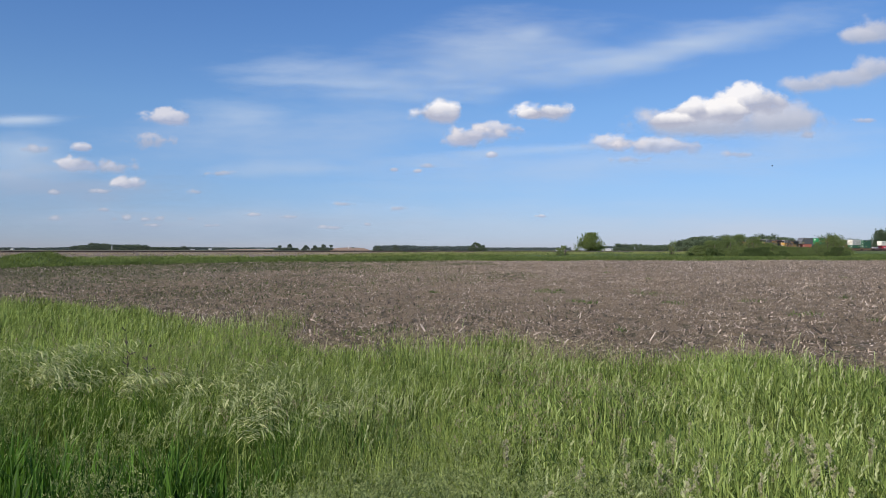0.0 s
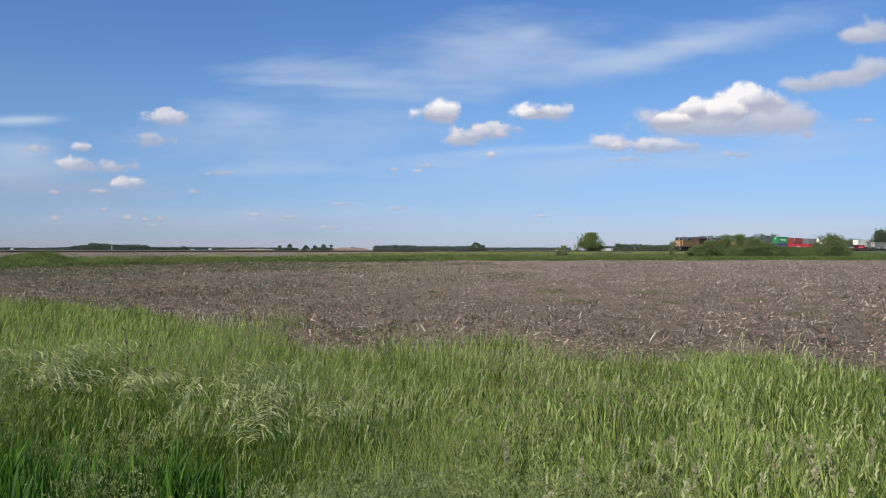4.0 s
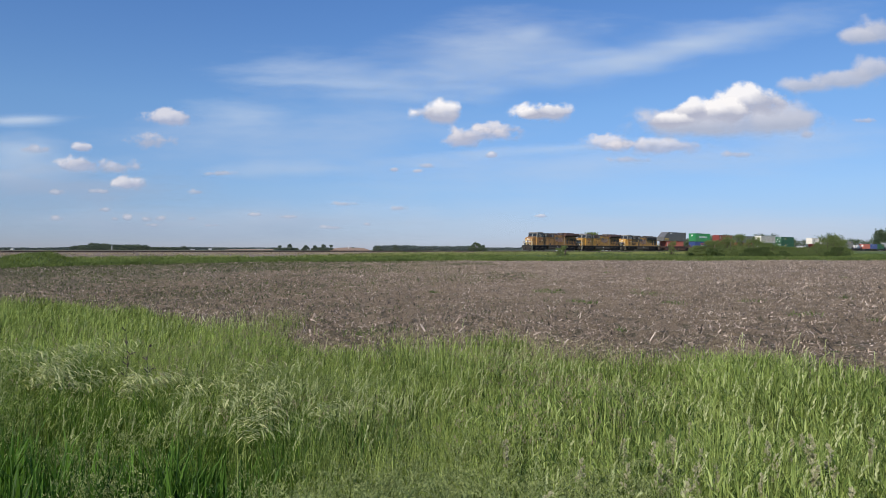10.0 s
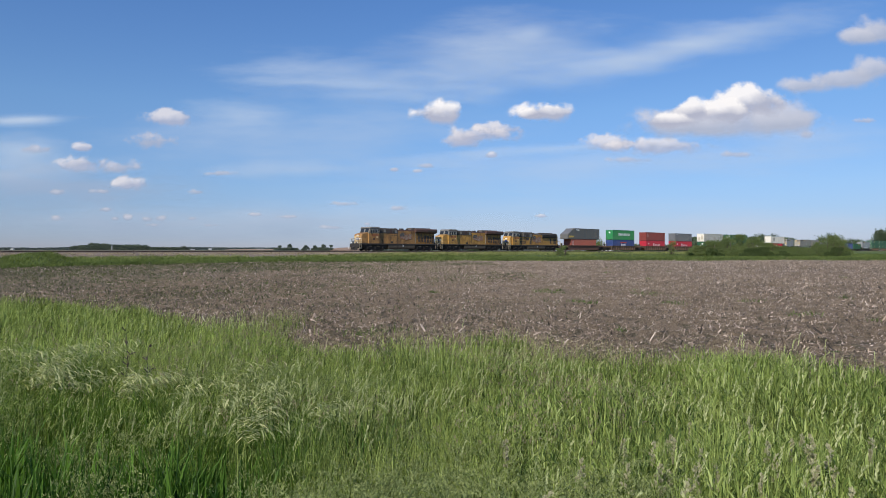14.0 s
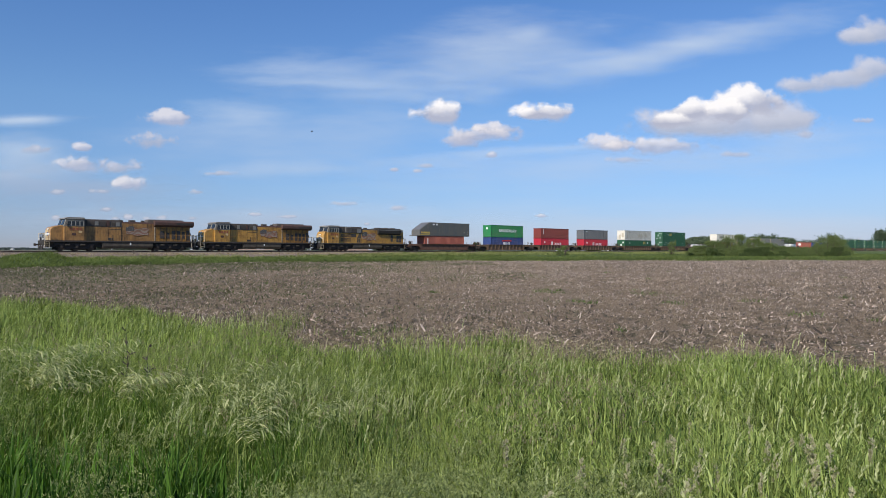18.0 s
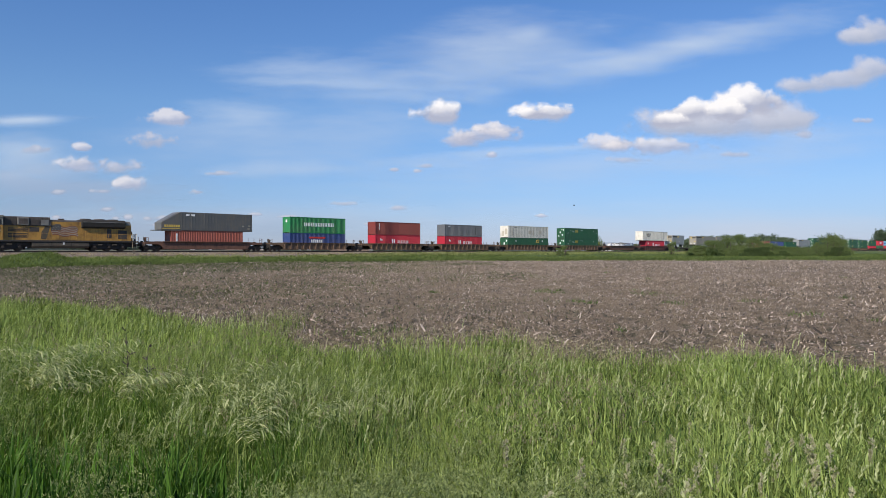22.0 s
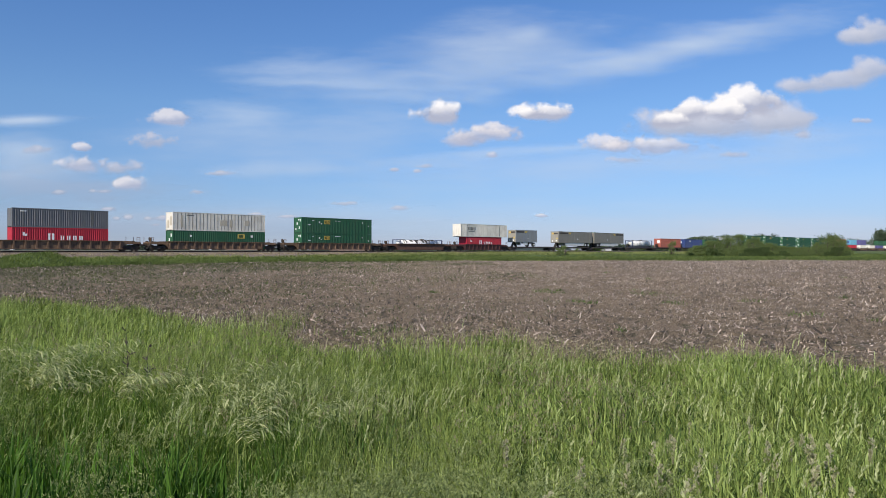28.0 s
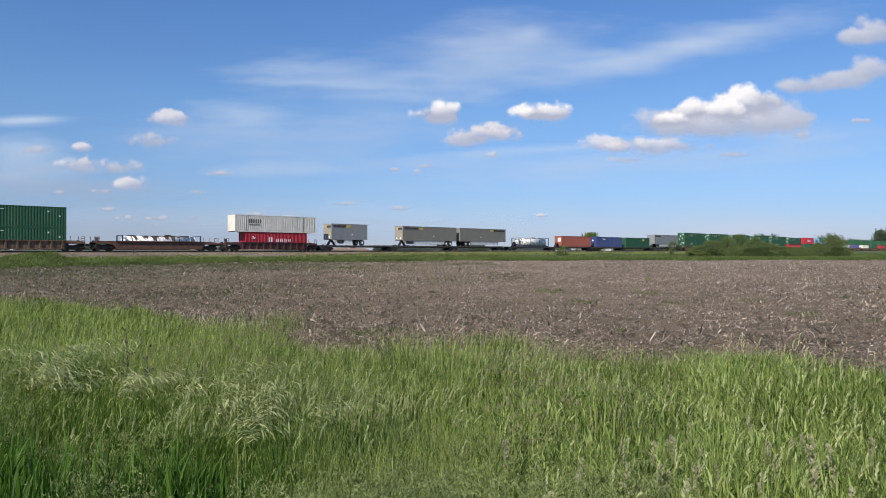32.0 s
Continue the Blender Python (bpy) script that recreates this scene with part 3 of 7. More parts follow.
def spikelets(name, x, y, z, heading, length, droop, per, size, spread, material, label, slim=0.16):
    """Panicles: along each curved axis hang narrow spikelets, each two crossed slips."""
    rng = np.random.default_rng(len(x) + per)
    n = len(x)
    u = np.clip(np.tile(np.linspace(0, 1, per), (n, 1)) + rng.normal(0, 0.04, (n, per)), 0, 1)
    hx, hy = np.cos(heading)[:, None], np.sin(heading)[:, None]
    L, d = length[:, None], droop[:, None]
    out = L * d * u ** 1.5
    up = L * (u * (1 - 0.55 * d) - 0.6 * d * u ** 2.2)
    c = np.stack([x[:, None] + hx * out, y[:, None] + hy * out, z[:, None] + up], -1)
    side = rng.normal(0, 1, (n, per, 3))
    side /= np.linalg.norm(side, axis=2)[..., None]
    fall = spread * (1 - 0.6 * u)[..., None]
    c = c + side * fall * np.array([1, 1, 0.35])
    axis = np.stack([hx * d + 0 * u, hy * d + 0 * u, 1.0 - 1.7 * d * u], -1) * 0.9 + side * 0.45
    axis /= np.linalg.norm(axis, axis=2)[..., None]
    c, axis = c.reshape(-1, 3), axis.reshape(-1, 3)
    k = len(c)
    p = np.cross(axis, rng.normal(size=(k, 3)))
    p /= np.linalg.norm(p, axis=1)[:, None]
    r = np.cross(axis, p)
    s = (size * rng.uniform(0.7, 1.3, k))[:, None]
    v = np.empty((k, 8, 3))
    for j, w in enumerate((p, r)):
        v[:, 4 * j] = c - axis * s * 0.5
        v[:, 4 * j + 1] = c - axis * s * 0.1 + w * s * slim
        v[:, 4 * j + 2] = c + axis * s * 0.5
        v[:, 4 * j + 3] = c - axis * s * 0.1 - w * s * slim
    quads = (np.arange(k) * 8)[:, None, None] + np.array([[0, 1, 2, 3], [4, 5, 6, 7]])[None]
    return tagged(new(name, mesh_np(name, v, quads, material)), label, "grass", kind="stuff")


def patch_noise(x, y, a, b, c):
    return np.sin(x * a + c) * np.sin(y * b + 1.7 * c) + 0.5 * np.sin(x * a * 2.3 - y * b * 1.9 + c)


def build_heads():
    rng = np.random.default_rng(21)
    # upright pale panicles, mostly in the middle and to one side
    x, y = scatter_near(rng, 6200, 2.2, 13, -0.1)
    keep = ((y > 4.1) | (x > 0.4) | ((x > -1.6) & (y > 3.4))) & (rng.uniform(0, 1, len(x)) < np.clip(0.38 + 0.22 * patch_noise(x, y, 0.9, 1.1, 0.4) + 0.05 * x + 0.9 * np.exp(-((x + 0.9) / 0.75) ** 2 - ((y - 4.9) / 1.5) ** 2), 0.06, 1) * np.clip((near_edge(np.clip(x, -30, 20)) - y - 0.9) * 0.7, 0.0, 1))
    x, y = x[keep], y[keep]
    h = tall(x, y) * rng.uniform(0.95, 1.3, len(x))
    spikelets("upright_seed_heads", x, y, h, rng.uniform(-0.9, 0.9, len(x)), rng.uniform(0.08, 0.15, len(x)), rng.uniform(0.0, 0.45, len(x)), 16, 0.021, 0.006, M_HEAD, "pale green upright grass seed heads", 0.15)
    blades("head_stems", x, y, np.zeros(len(x)), h + 0.02, np.full(len(x), 0.004), rng.uniform(0, 6.28, len(x)), np.full(len(x), 0.0), np.full(len(x), 0.0), M_GRASS, "thin green grass stems", "grass", 2)
    # nodding silvery plumes on the darker side: each a sheaf of stems that arch over with the wind, hung with long awns
    spots = ((-4.3, 6.6, 0.4, 9), (-3.75, 6.2, 0.36, 8), (-3.4, 5.7, 0.3, 5), (-2.75, 5.4, 0.26, 4), (-2.3, 5.5, 0.22, 4), (-1.95, 5.9, 0.14, 7), (-1.7, 5.3, 0.22, 3), (-1.25, 4.8, 0.2, 4), (-2.45, 6.0, 0.12, 5), (-0.75, 4.9, 0.15, 3), (-4.5, 7.3, 0.3, 7), (-1.7, 4.5, 0.25, 1), (-1.2, 4.3, 0.15, 3), (-2.0, 4.9, 0.2, 1), (-3.7, 5.95, 0.2, 7))
    cx = np.concatenate([rng.normal(a, r, k) for a, b, r, k in spots])
    cy = np.concatenate([rng.normal(b, r * 0.6, k) for a, b, r, k in spots])
    k = rng.integers(3, 7, len(cx))
    x, y = np.repeat(cx, k) + rng.normal(0, 0.025, k.sum()), np.repeat(cy, k) + rng.normal(0, 0.025, k.sum())
    n = len(x)
    z0, head = np.full(n, 0.3), np.repeat(rng.normal(0.05, 0.3, len(cx)), k) + rng.normal(0, 0.25, n)
    high = np.repeat(tall(cx, cy) * rng.uniform(0.55, 0.85, len(cx)), k) * rng.uniform(0.8, 1.1, n)
    lean, curl = rng.uniform(0.05, 0.25, n), rng.uniform(0.3, 0.85, n)
    blades("plume_stems", x, y, z0, high, np.full(n, 0.0045), head, lean, curl, M_GRASS, "thin arching grass stems", "grass", 6)
    # awns leave the outer half of each stem and trail down its lee side
    per = 8
    u = np.clip(np.linspace(0.42, 1.02, per)[None, :] + rng.normal(0, 0.03, (n, per)), 0.4, 1.04)
    out = high[:, None] * (lean[:, None] * u + curl[:, None] * u ** 2.5)
    up = high[:, None] * (u - 0.45 * curl[:, None] * u ** 3)
    ax = (x[:, None] + np.cos(head)[:, None] * out + rng.normal(0, 0.008, u.shape)).ravel()
    ay = (y[:, None] + np.sin(head)[:, None] * out + rng.normal(0, 0.008, u.shape)).ravel()
    az = (z0[:, None] + up).ravel()
    tilt = np.arctan2(1 - 1.35 * curl[:, None] * u ** 2, lean[:, None] + 2.5 * curl[:, None] * u ** 1.5).ravel()
    slips("plume_awns", ax, ay, az, rng.uniform(0.06, 0.12, len(ax)), rng.uniform(0.008, 0.016, len(ax)), np.repeat(head, per) + rng.normal(0, 0.35, len(ax)), tilt - rng.uniform(0.2, 0.9, len(ax)), rng.uniform(0.2, 0.9, len(ax)), M_SILVER, "silvery nodding grass seed plumes", "grass")
    # brownish lobed spires close by
    x, y = scatter_near(rng, 150, 2.4, 3.6, -0.3)
    keep = rng.uniform(0, 1, len(x)) < np.clip(0.16 * (x - 0.1), 0.0, 1)
    x, y, h = x[keep], y[keep], 0.5 * rng.uniform(0.9, 1.1, int(keep.sum()))
    spires = ((1028, 840), (1103, 800), (1110, 850), (1156, 806), (1184, 794), (1196, 800), (1218, 769), (1228, 850), (1240, 822), (1265, 850), (1325, 762), (1375, 831), (1400, 800), (1421, 794), (1475, 853), (1440, 860), (1180, 858), (1350, 868), (1545, 800))
    d = np.array([1.08 * FOCAL / (py - 444) for px, py in spires])
    x = np.concatenate([x, [(px - 784) / FOCAL * k for (px, py), k in zip(spires, d)]])
    y, h = np.concatenate([y, d]), np.concatenate([h, np.full(len(d), 0.46)])
    lobes, m = 7, len(x)
    u = np.tile(np.linspace(0, 1, lobes), (m, 1))
    side = rng.uniform(0, 6.28, (m, lobes))
    reach = 0.022 * (1 - 0.75 * u) * rng.uniform(0.5, 1.3, (m, lobes))
    lx, ly, lz = (x[:, None] + np.cos(side) * reach).ravel(), (y[:, None] + np.sin(side) * reach).ravel(), (h[:, None] + 0.115 * u).ravel()
    spikelets("brown_seed_heads", lx, ly, lz, side.ravel(), rng.uniform(0.016, 0.03, len(lx)), rng.uniform(0.0, 0.5, len(lx)), 18, 0.016, 0.013, M_HEAD_BROWN, "brownish purple lobed grass seed heads", 0.2)
    blades("spire_stems", x, y, np.zeros(m), h + 0.09, np.full(m, 0.004), rng.uniform(0, 6.28, m), np.zeros(m), np.zeros(m), M_GRASS, "thin green grass stems", "grass", 2)
    # fluffy low carpet of fine panicles
    x, y = scatter_near(rng, 36000, 1.9, 7.2, -0.3)
    near = 0.62 - 0.2 * (y - 2.2) - 0.1 * np.abs(x + 0.3)
    near = np.where((x < -0.9) & (y < 4.2), -0.2, near)
    side = 0.24 * np.clip((-0.2 - x) * 1.2, 0, 1) * np.clip((y - 3.9) * 2, 0, 1) * np.clip((7.4 - y) / 2.0, 0, 1)
    keep = rng.uniform(0, 1, len(x)) < np.clip(np.maximum(near, side) + 0.42 * patch_noise(x, y, 2.1, 1.7, 0.9), 0.02, 1) * open_to(x, y)
    x, y = x[keep], y[keep]
    beds = ((-1.62, 3.2, 0.16, 150), (-1.75, 3.5, 0.16, 110), (-0.75, 3.05, 0.22, 190), (-0.3, 2.95, 0.25, 220), (0.1, 3.1, 0.25, 190), (0.55, 3.1, 0.2, 130), (0.72, 2.85, 0.22, 190), (0.9, 3.15, 0.18, 110))
    x = np.concatenate([x] + [rng.normal(a, r, k) for a, b, r, k in beds])
    y = np.concatenate([y] + [rng.normal(b, r, k) for a, b, r, k in beds])
    h = tall(x, y) * rng.uniform(0.55, 1.0, len(x))
    spikelets("fine_panicles", x, y, h, rng.uniform(0, 6.28, len(x)), rng.uniform(0.06, 0.12, len(x)), rng.uniform(0.2, 0.9, len(x)), 12, 0.018, 0.03, M_FINE, "fine fluffy green grass panicles", 0.14)
    # a reddish haze of small heads in the middle
    x, y = scatter_near(rng, 6500, 4.0, 9.6, -0.3)
    keep = rng.uniform(0, 1, len(x)) < np.clip(np.exp(-((x - 0.75) / 0.6) ** 2) + 0.8 * np.exp(-((x + 2.0) / 0.7) ** 2) * (y > 6.2) + 0.08 + 0.25 * patch_noise(x, y, 1.3, 1.1, 2.2), 0, 1)
    x, y = x[keep], y[keep]
    h = tall(x, y) * rng.uniform(0.85, 1.15, len(x))
    spikelets("reddish_panicles", x, y, h, rng.uniform(0, 6.28, len(x)), rng.uniform(0.05, 0.1, len(x)), rng.uniform(0.1, 0.6, len(x)), 8, 0.018, 0.022, M_HEAD_RED, "fine reddish-brown grass panicles")
    # thin stems with small buff heads, ever sparser out over the soil
    x = rng.uniform(-1.2, 7.5, 9000)
    e = near_edge(np.clip(x, -30, 9))
    y = e - 0.7 + rng.gamma(1.6, 0.42, len(x))
    keep = rng.uniform(0, 1, len(x)) < np.clip(0.25 + 0.4 * patch_noise(x, y, 1.7, 0.9, 0.5) + 0.9 * np.exp(-((x - 1.9) / 0.6) ** 2), 0.02, 1) * 0.8
    x, y = x[keep], y[keep]
    h = rng.uniform(0.24, 0.52, len(x)) * np.clip(1.25 - 0.4 * (y - near_edge(np.clip(x, -30, 9))), 0.5, 1.1)
    # a loose stand out in the soil
    x, y, h = np.concatenate([x, rng.normal(-3.2, 0.3, 420), rng.normal(-4.2, 0.7, 160)]), np.concatenate([y, rng.normal(13.3, 0.6, 420), rng.normal(13.6, 0.5, 160)]), np.concatenate([h, rng.uniform(0.2, 0.52, 580)])
    blades("edge_stems", x, y, np.zeros(len(x)), h, rng.uniform(0.004, 0.009, len(x)), rng.uniform(0, 6.28, len(x)), rng.uniform(0.0, 0.3, len(x)), rng.uniform(0.0, 0.4, len(x)), M_GRASS, "thin sparse grass stems at the edge of the soil", "grass", 3)
    some = rng.uniform(0, 1, len(x)) < 0.4
    x, y, h = x[some], y[some], h[some]
    spikelets("edge_panicles", x, y, h * 0.9, rng.uniform(0, 6.28, len(x)), rng.uniform(0.05, 0.1, len(x)), rng.uniform(0.0, 0.6, len(x)), 7, 0.018, 0.012, M_HEAD_BUFF, "small buff grass seed heads", 0.15)
    # dark bare stems in small stands
    stands = ((-0.67, 4.9, 0.09, 40), (-0.25, 5.2, 0.08, 26), (-2.3, 6.4, 0.1, 40), (-0.5, 5.6, 0.1, 30), (1.7, 3.6, 0.1, 24))
    x = np.concatenate([rng.normal(a, r, k) for a, b, r, k in stands])
    y = np.concatenate([rng.normal(b, r, k) for a, b, r, k in stands])
    blades("dark_stems", x, y, np.zeros(len(x)), rng.uniform(0.45, 0.66, len(x)), rng.uniform(0.005, 0.01, len(x)), rng.uniform(0, 6.28, len(x)), rng.uniform(0.0, 0.2, len(x)), rng.uniform(0.0, 0.25, len(x)), M_DARKSTEM, "dark green bare stems among the grass", "grass", 3)
    # broad dark blades in clumps
    x = np.concatenate([rng.normal(a, r, k) for a, b, r, k in BROAD])
    y = np.concatenate([rng.normal(b, r, k) for a, b, r, k in BROAD])
    blades("broad_grass", x, y, np.zeros(len(x)), rng.uniform(0.3, 0.6, len(x)), rng.uniform(0.014, 0.028, len(x)), rng.uniform(0, 6.28, len(x)), rng.uniform(0.0, 0.16, len(x)), rng.uniform(0.0, 0.35, len(x)), M_BROAD, "broad dark green grass blades in clumps", "grass", 5)


def weed_stalk(px, py, depth, tall_, seed):
    """A dark dry weed: a thin bent stalk with short side shoots."""
    rng = random.Random(seed)
    x, y, _ = sight(px, py, depth)
    ob = thing("weed_stalk", "thin dark dead weed stalk in the grass", "weed", "weed stalks", at=pose(x, y, 0))
    at_, lean_ = Vector((0, 0, 0)), Vector((rng.uniform(-0.15, 0.15), 0, 1))
    stalk = Shape()
    for i in range(6):
        nxt = at_ + lean_ * tall_ / 6 + Vector((rng.uniform(-0.012, 0.012), rng.uniform(-0.01, 0.01), 0))
        stalk.tube(tuple(at_), tuple(nxt), 0.005 - 0.0005 * i, 0.0045 - 0.0005 * i, 6)
        if i > 2:
            for _ in range(2):
                tip = nxt + Vector((rng.uniform(-0.06, 0.06), rng.uniform(-0.03, 0.03), rng.uniform(0.01, 0.06)))
                part("side_shoot", Shape().tube(tuple(nxt), tuple(tip), 0.003, 0.006, 5), M_STALK, ob)
        at_ = nxt
    part("stalk", stalk, M_STALK, ob)


M_STALK = surface("dead_stalk", (0.045, 0.036, 0.026), 0.9)
for i, (px_, depth_, tall_m) in enumerate(((228, 6.6, 0.82), (262, 6.3, 0.7), (214, 6.4, 0.62))):
    weed_stalk(px_, 700, depth_, tall_m, 60 + i)
M_SILVER = foliage("silvery_awns", (0.2, 0.25, 0.09), (0.7, 0.7, 0.38), 0.38, 0.6, 0.3, 1.0)
M_HEAD_BUFF = foliage("buff_seed_heads", (0.2, 0.18, 0.09), (0.52, 0.47, 0.3), 0.3, 0.6)
M_FINE = foliage("fine_panicle_green", (0.105, 0.148, 0.05), (0.43, 0.485, 0.205), 0.38, 0.8)
build_heads()

MOUND = sight(62, 444, 70)[:2]


def build_verge():
    rng = np.random.default_rng(8)
    # grassy heap at the end of the bank
    n = 40
    g = np.linspace(-1, 1, n)
    X, Y = np.meshgrid(g, g)
    r = np.sqrt(X * X + Y * Y)
    Z = 1.3 * (1 - ease(0.1, 1.0, r)) + 0.08 * np.sin(7 * X + 2) * np.sin(6 * Y) * (r < 0.8) - 0.02
    i = np.arange(n * n).reshape(n, n)
    quads = np.stack([i[:-1, :-1], i[:-1, 1:], i[1:, 1:], i[1:, :-1]], -1).reshape(-1, 4)
    me = mesh_np("grassy_mound", np.stack([X * 5.0, Y * 5.0, Z], -1), quads, M_TURF)
    ob = tagged(new("grassy_mound", me), "low green grassy mound beside the railway", "mound", kind="structure")
    ob.location = (*MOUND, 0)
    y = np.where(rng.uniform(0, 1, 900000) < 0.72, rng.uniform(50, 150, 900000), rng.uniform(150, 330, 900000))
    x = rng.uniform(-0.7, 0.7, len(y)) * y
    s, q = track_coords(x, y)
    ok = (y > far_edge(x) - 11.0 + 2.2 * patch_noise(x, 0.3 * y, 0.25, 0.2, 0.9) + rng.normal(0, 0.8, len(y))) & (q > np.interp(s, [40, 70, 105], [6.8, 5.6, 3.0]) + 0.8 * np.sin(s * 0.13) + rng.normal(0, 0.6, len(y))) & (rng.uniform(0, 1, len(y)) < np.clip(75 / y, 0.2, 1))
    x, y = x[ok], y[ok]
    lift = np.maximum(ground_height(x, y), 1.3 * (1 - ease(0.5, 5.2, np.hypot((x - MOUND[0]) / 1.15, y - MOUND[1]))) - 0.02)
    lush = patch_noise(x, y, 0.16, 0.21, 0.3)
    knoll = np.clip(patch_noise(x, y, 1.1, 0.8, 1.3) + 0.6 * patch_noise(x, y, 2.6, 1.9, 0.2), -0.6, 1.4)
    h = (0.3 + 0.1 * lush + 0.2 * knoll) * rng.uniform(0.5, 1.2, len(x))
    blades("verge_grass", x, y, lift, h, 0.00095 * y * rng.uniform(0.5, 1.2, len(x)), rng.uniform(0, 6.28, len(x)), rng.uniform(0.0, 0.5, len(x)), rng.uniform(0.1, 0.8, len(x)), M_VERGE, "green uncut grass along the railway bank", "grass", 2)
    # paler grass gone to seed along the foot of the gravel
    s_, q_ = rng.uniform(0, 260, 24000), 3.6 + np.abs(rng.normal(0, 1.6, 24000))
    q_ = q_ + np.interp(s_, [40, 70, 105], [3.0, 2.0, 0.0])
    x, y = on_track(s_, q_)
    ok = (rng.uniform(0, 1, len(x)) < np.clip(0.5 + 0.6 * patch_noise(x, y, 0.3, 0.22, 1.1), 0.05, 1)) & (y > far_edge(x) - 8) & (np.abs(x) < 0.7 * y)
    x, y = x[ok], y[ok]
    blades("seeding_grass", x, y, ground_height(x, y), rng.uniform(0.25, 0.6, len(x)), 0.0008 * y, rng.uniform(0, 6.28, len(x)), rng.uniform(0.0, 0.4, len(x)), rng.uniform(0, 0.7, len(x)), M_SEEDING, "pale green grass gone to seed", "grass", 2)
    # coarse darker weeds in clumps where the verge meets the soil
    cx = rng.uniform(-46, 110, 2600)
    cy = far_edge(cx) - 9.5 + 2.2 * patch_noise(cx, 0.3 * far_edge(cx), 0.25, 0.2, 0.9) + rng.normal(0, 1.0, len(cx)) + 1.2
    keep = (rng.uniform(0, 1, len(cx)) < np.clip(0.4 + 0.5 * patch_noise(cx, cy, 0.35, 0.1, 0.7), 0.05, 1)) & (np.abs(cx) < 0.7 * cy)
    cx, cy = cx[keep], cy[keep]
    x, y = (np.repeat(a, 60) + rng.normal(0, 0.45, 60 * len(a)) for a in (cx, cy))
    blades("edge_weeds", x, y, np.maximum(ground_height(x, y), 0.0), np.repeat(rng.uniform(0.25, 0.65, len(cx)), 60) * rng.uniform(0.5, 1.1, len(x)), 0.0009 * y, rng.uniform(0, 6.28, len(x)), rng.uniform(0.0, 0.4, len(x)), rng.uniform(0, 0.8, len(x)), M_EDGEWEED, "coarse dark green weeds along the field edge", "weeds", 2)
    # dry tufts on the gravel shoulder
    s = rng.uniform(-20, 130, 6000)
    q = 3.0 + np.abs(rng.normal(0, 0.9, len(s)))
    x, y = on_track(s, q)
    blades("dry_grass", x, y, ground_height(x, y), rng.uniform(0.08, 0.3, len(x)), 0.0009 * y, rng.uniform(0, 6.28, len(x)), rng.uniform(0.1, 0.6, len(x)), rng.uniform(0, 0.7, len(x)), M_DRYGRASS, "dry straw-coloured grass on the gravel shoulder", "grass", 2)
    # green weeds that come up in the ploughed field
    wx, wy, wr = [], [], []
    for _ in range(26):
        d = rng.uniform(10, 60)
        wx.append(rng.uniform(-0.6, 0.65) * d), wy.append(d), wr.append(rng.uniform(0.05, 0.16))
    a = sight(1145, 525, 23.7)
    wx.append(a[0]), wy.append(a[1]), wr.append(0.42)
    for px, py in ((985, 520), (960, 516), (1030, 538), (1190, 540), (1330, 535), (1420, 560), (640, 596), (690, 588)):
        d = 1.55 * FOCAL / (py - 444)
        wx.append((px - 784) / FOCAL * d), wy.append(d), wr.append(0.22)
    k = [int(14 + 230 * r) for r in wr]
    x = np.repeat(wx, k) + np.repeat(wr, k) * rng.normal(0, 1, sum(k))
    y = np.repeat(wy, k) + np.repeat(wr, k) * rng.normal(0, 1, sum(k))
    ok = (y > near_edge(np.clip(x, -30, 9)) + 0.4)
    x, y = x[ok], y[ok]
    blades("field_weeds", x, y, clods(x, y) + 0.015, rng.uniform(0.05, 0.15, len(x)), rng.uniform(0.01, 0.025, len(x)), rng.uniform(0, 6.28, len(x)), rng.uniform(0.1, 0.7, len(x)), rng.uniform(0, 0.7, len(x)), M_EDGEWEED, "small green weeds sprouting from tilled soil", "weeds", 2)


build_verge()


def build_seedlings():
    """An olive film of seedlings over one end of the field."""
    rng = np.random.default_rng(44)
    x = rng.uniform(-46, 6, 120000)
    y = rng.uniform(14, 100, len(x))
    ok = (y > near_edge(np.clip(x, -30, 9)) + 0.4) & (y < far_edge(x) - 0.3) & (np.abs(x) < 0.7 * y)
    ok &= rng.uniform(0, 1, len(x)) < np.clip(0.3 - 0.022 * x + 0.35 * patch_noise(x, y, 0.2, 0.17, 0.5), 0.0, 1)
    x, y = x[ok], y[ok]
    blades("seedlings", x, y, clods(x, y) + 0.015, rng.uniform(0.04, 0.11, len(x)), 0.0009 * y + 0.008, rng.uniform(0, 6.28, len(x)), rng.uniform(0.1, 0.7, len(x)), rng.uniform(0, 0.7, len(x)), M_SEEDLING, "thin olive film of seedlings on soil", "weeds", 2)


M_SEEDLING = foliage("olive_seedlings", (0.045, 0.06, 0.02), (0.13, 0.145, 0.055), 0.35, 0.2)
build_seedlings()


# ---- trees and shrubs ----
def crown_points(rng, blobs, n):
    """Points spread through round lumps, denser near their skins; blobs: x, y, z, radius, squash."""
    blobs = np.array(blobs, float)
    pick = rng.choice(len(blobs), n, p=blobs[:, 3] ** 2 / np.sum(blobs[:, 3] ** 2))
    d = rng.normal(size=(n, 3))
    d /= np.linalg.norm(d, axis=1)[:, None]
    r = blobs[pick, 3] * np.clip(np.abs(rng.normal(0.62, 0.34, n)), 0, 1.05)
    p = blobs[pick, :3] + d * r[:, None] * np.stack([np.ones(n), np.ones(n), blobs[pick, 4]], -1)
    return p[p[:, 2] > 0.05]


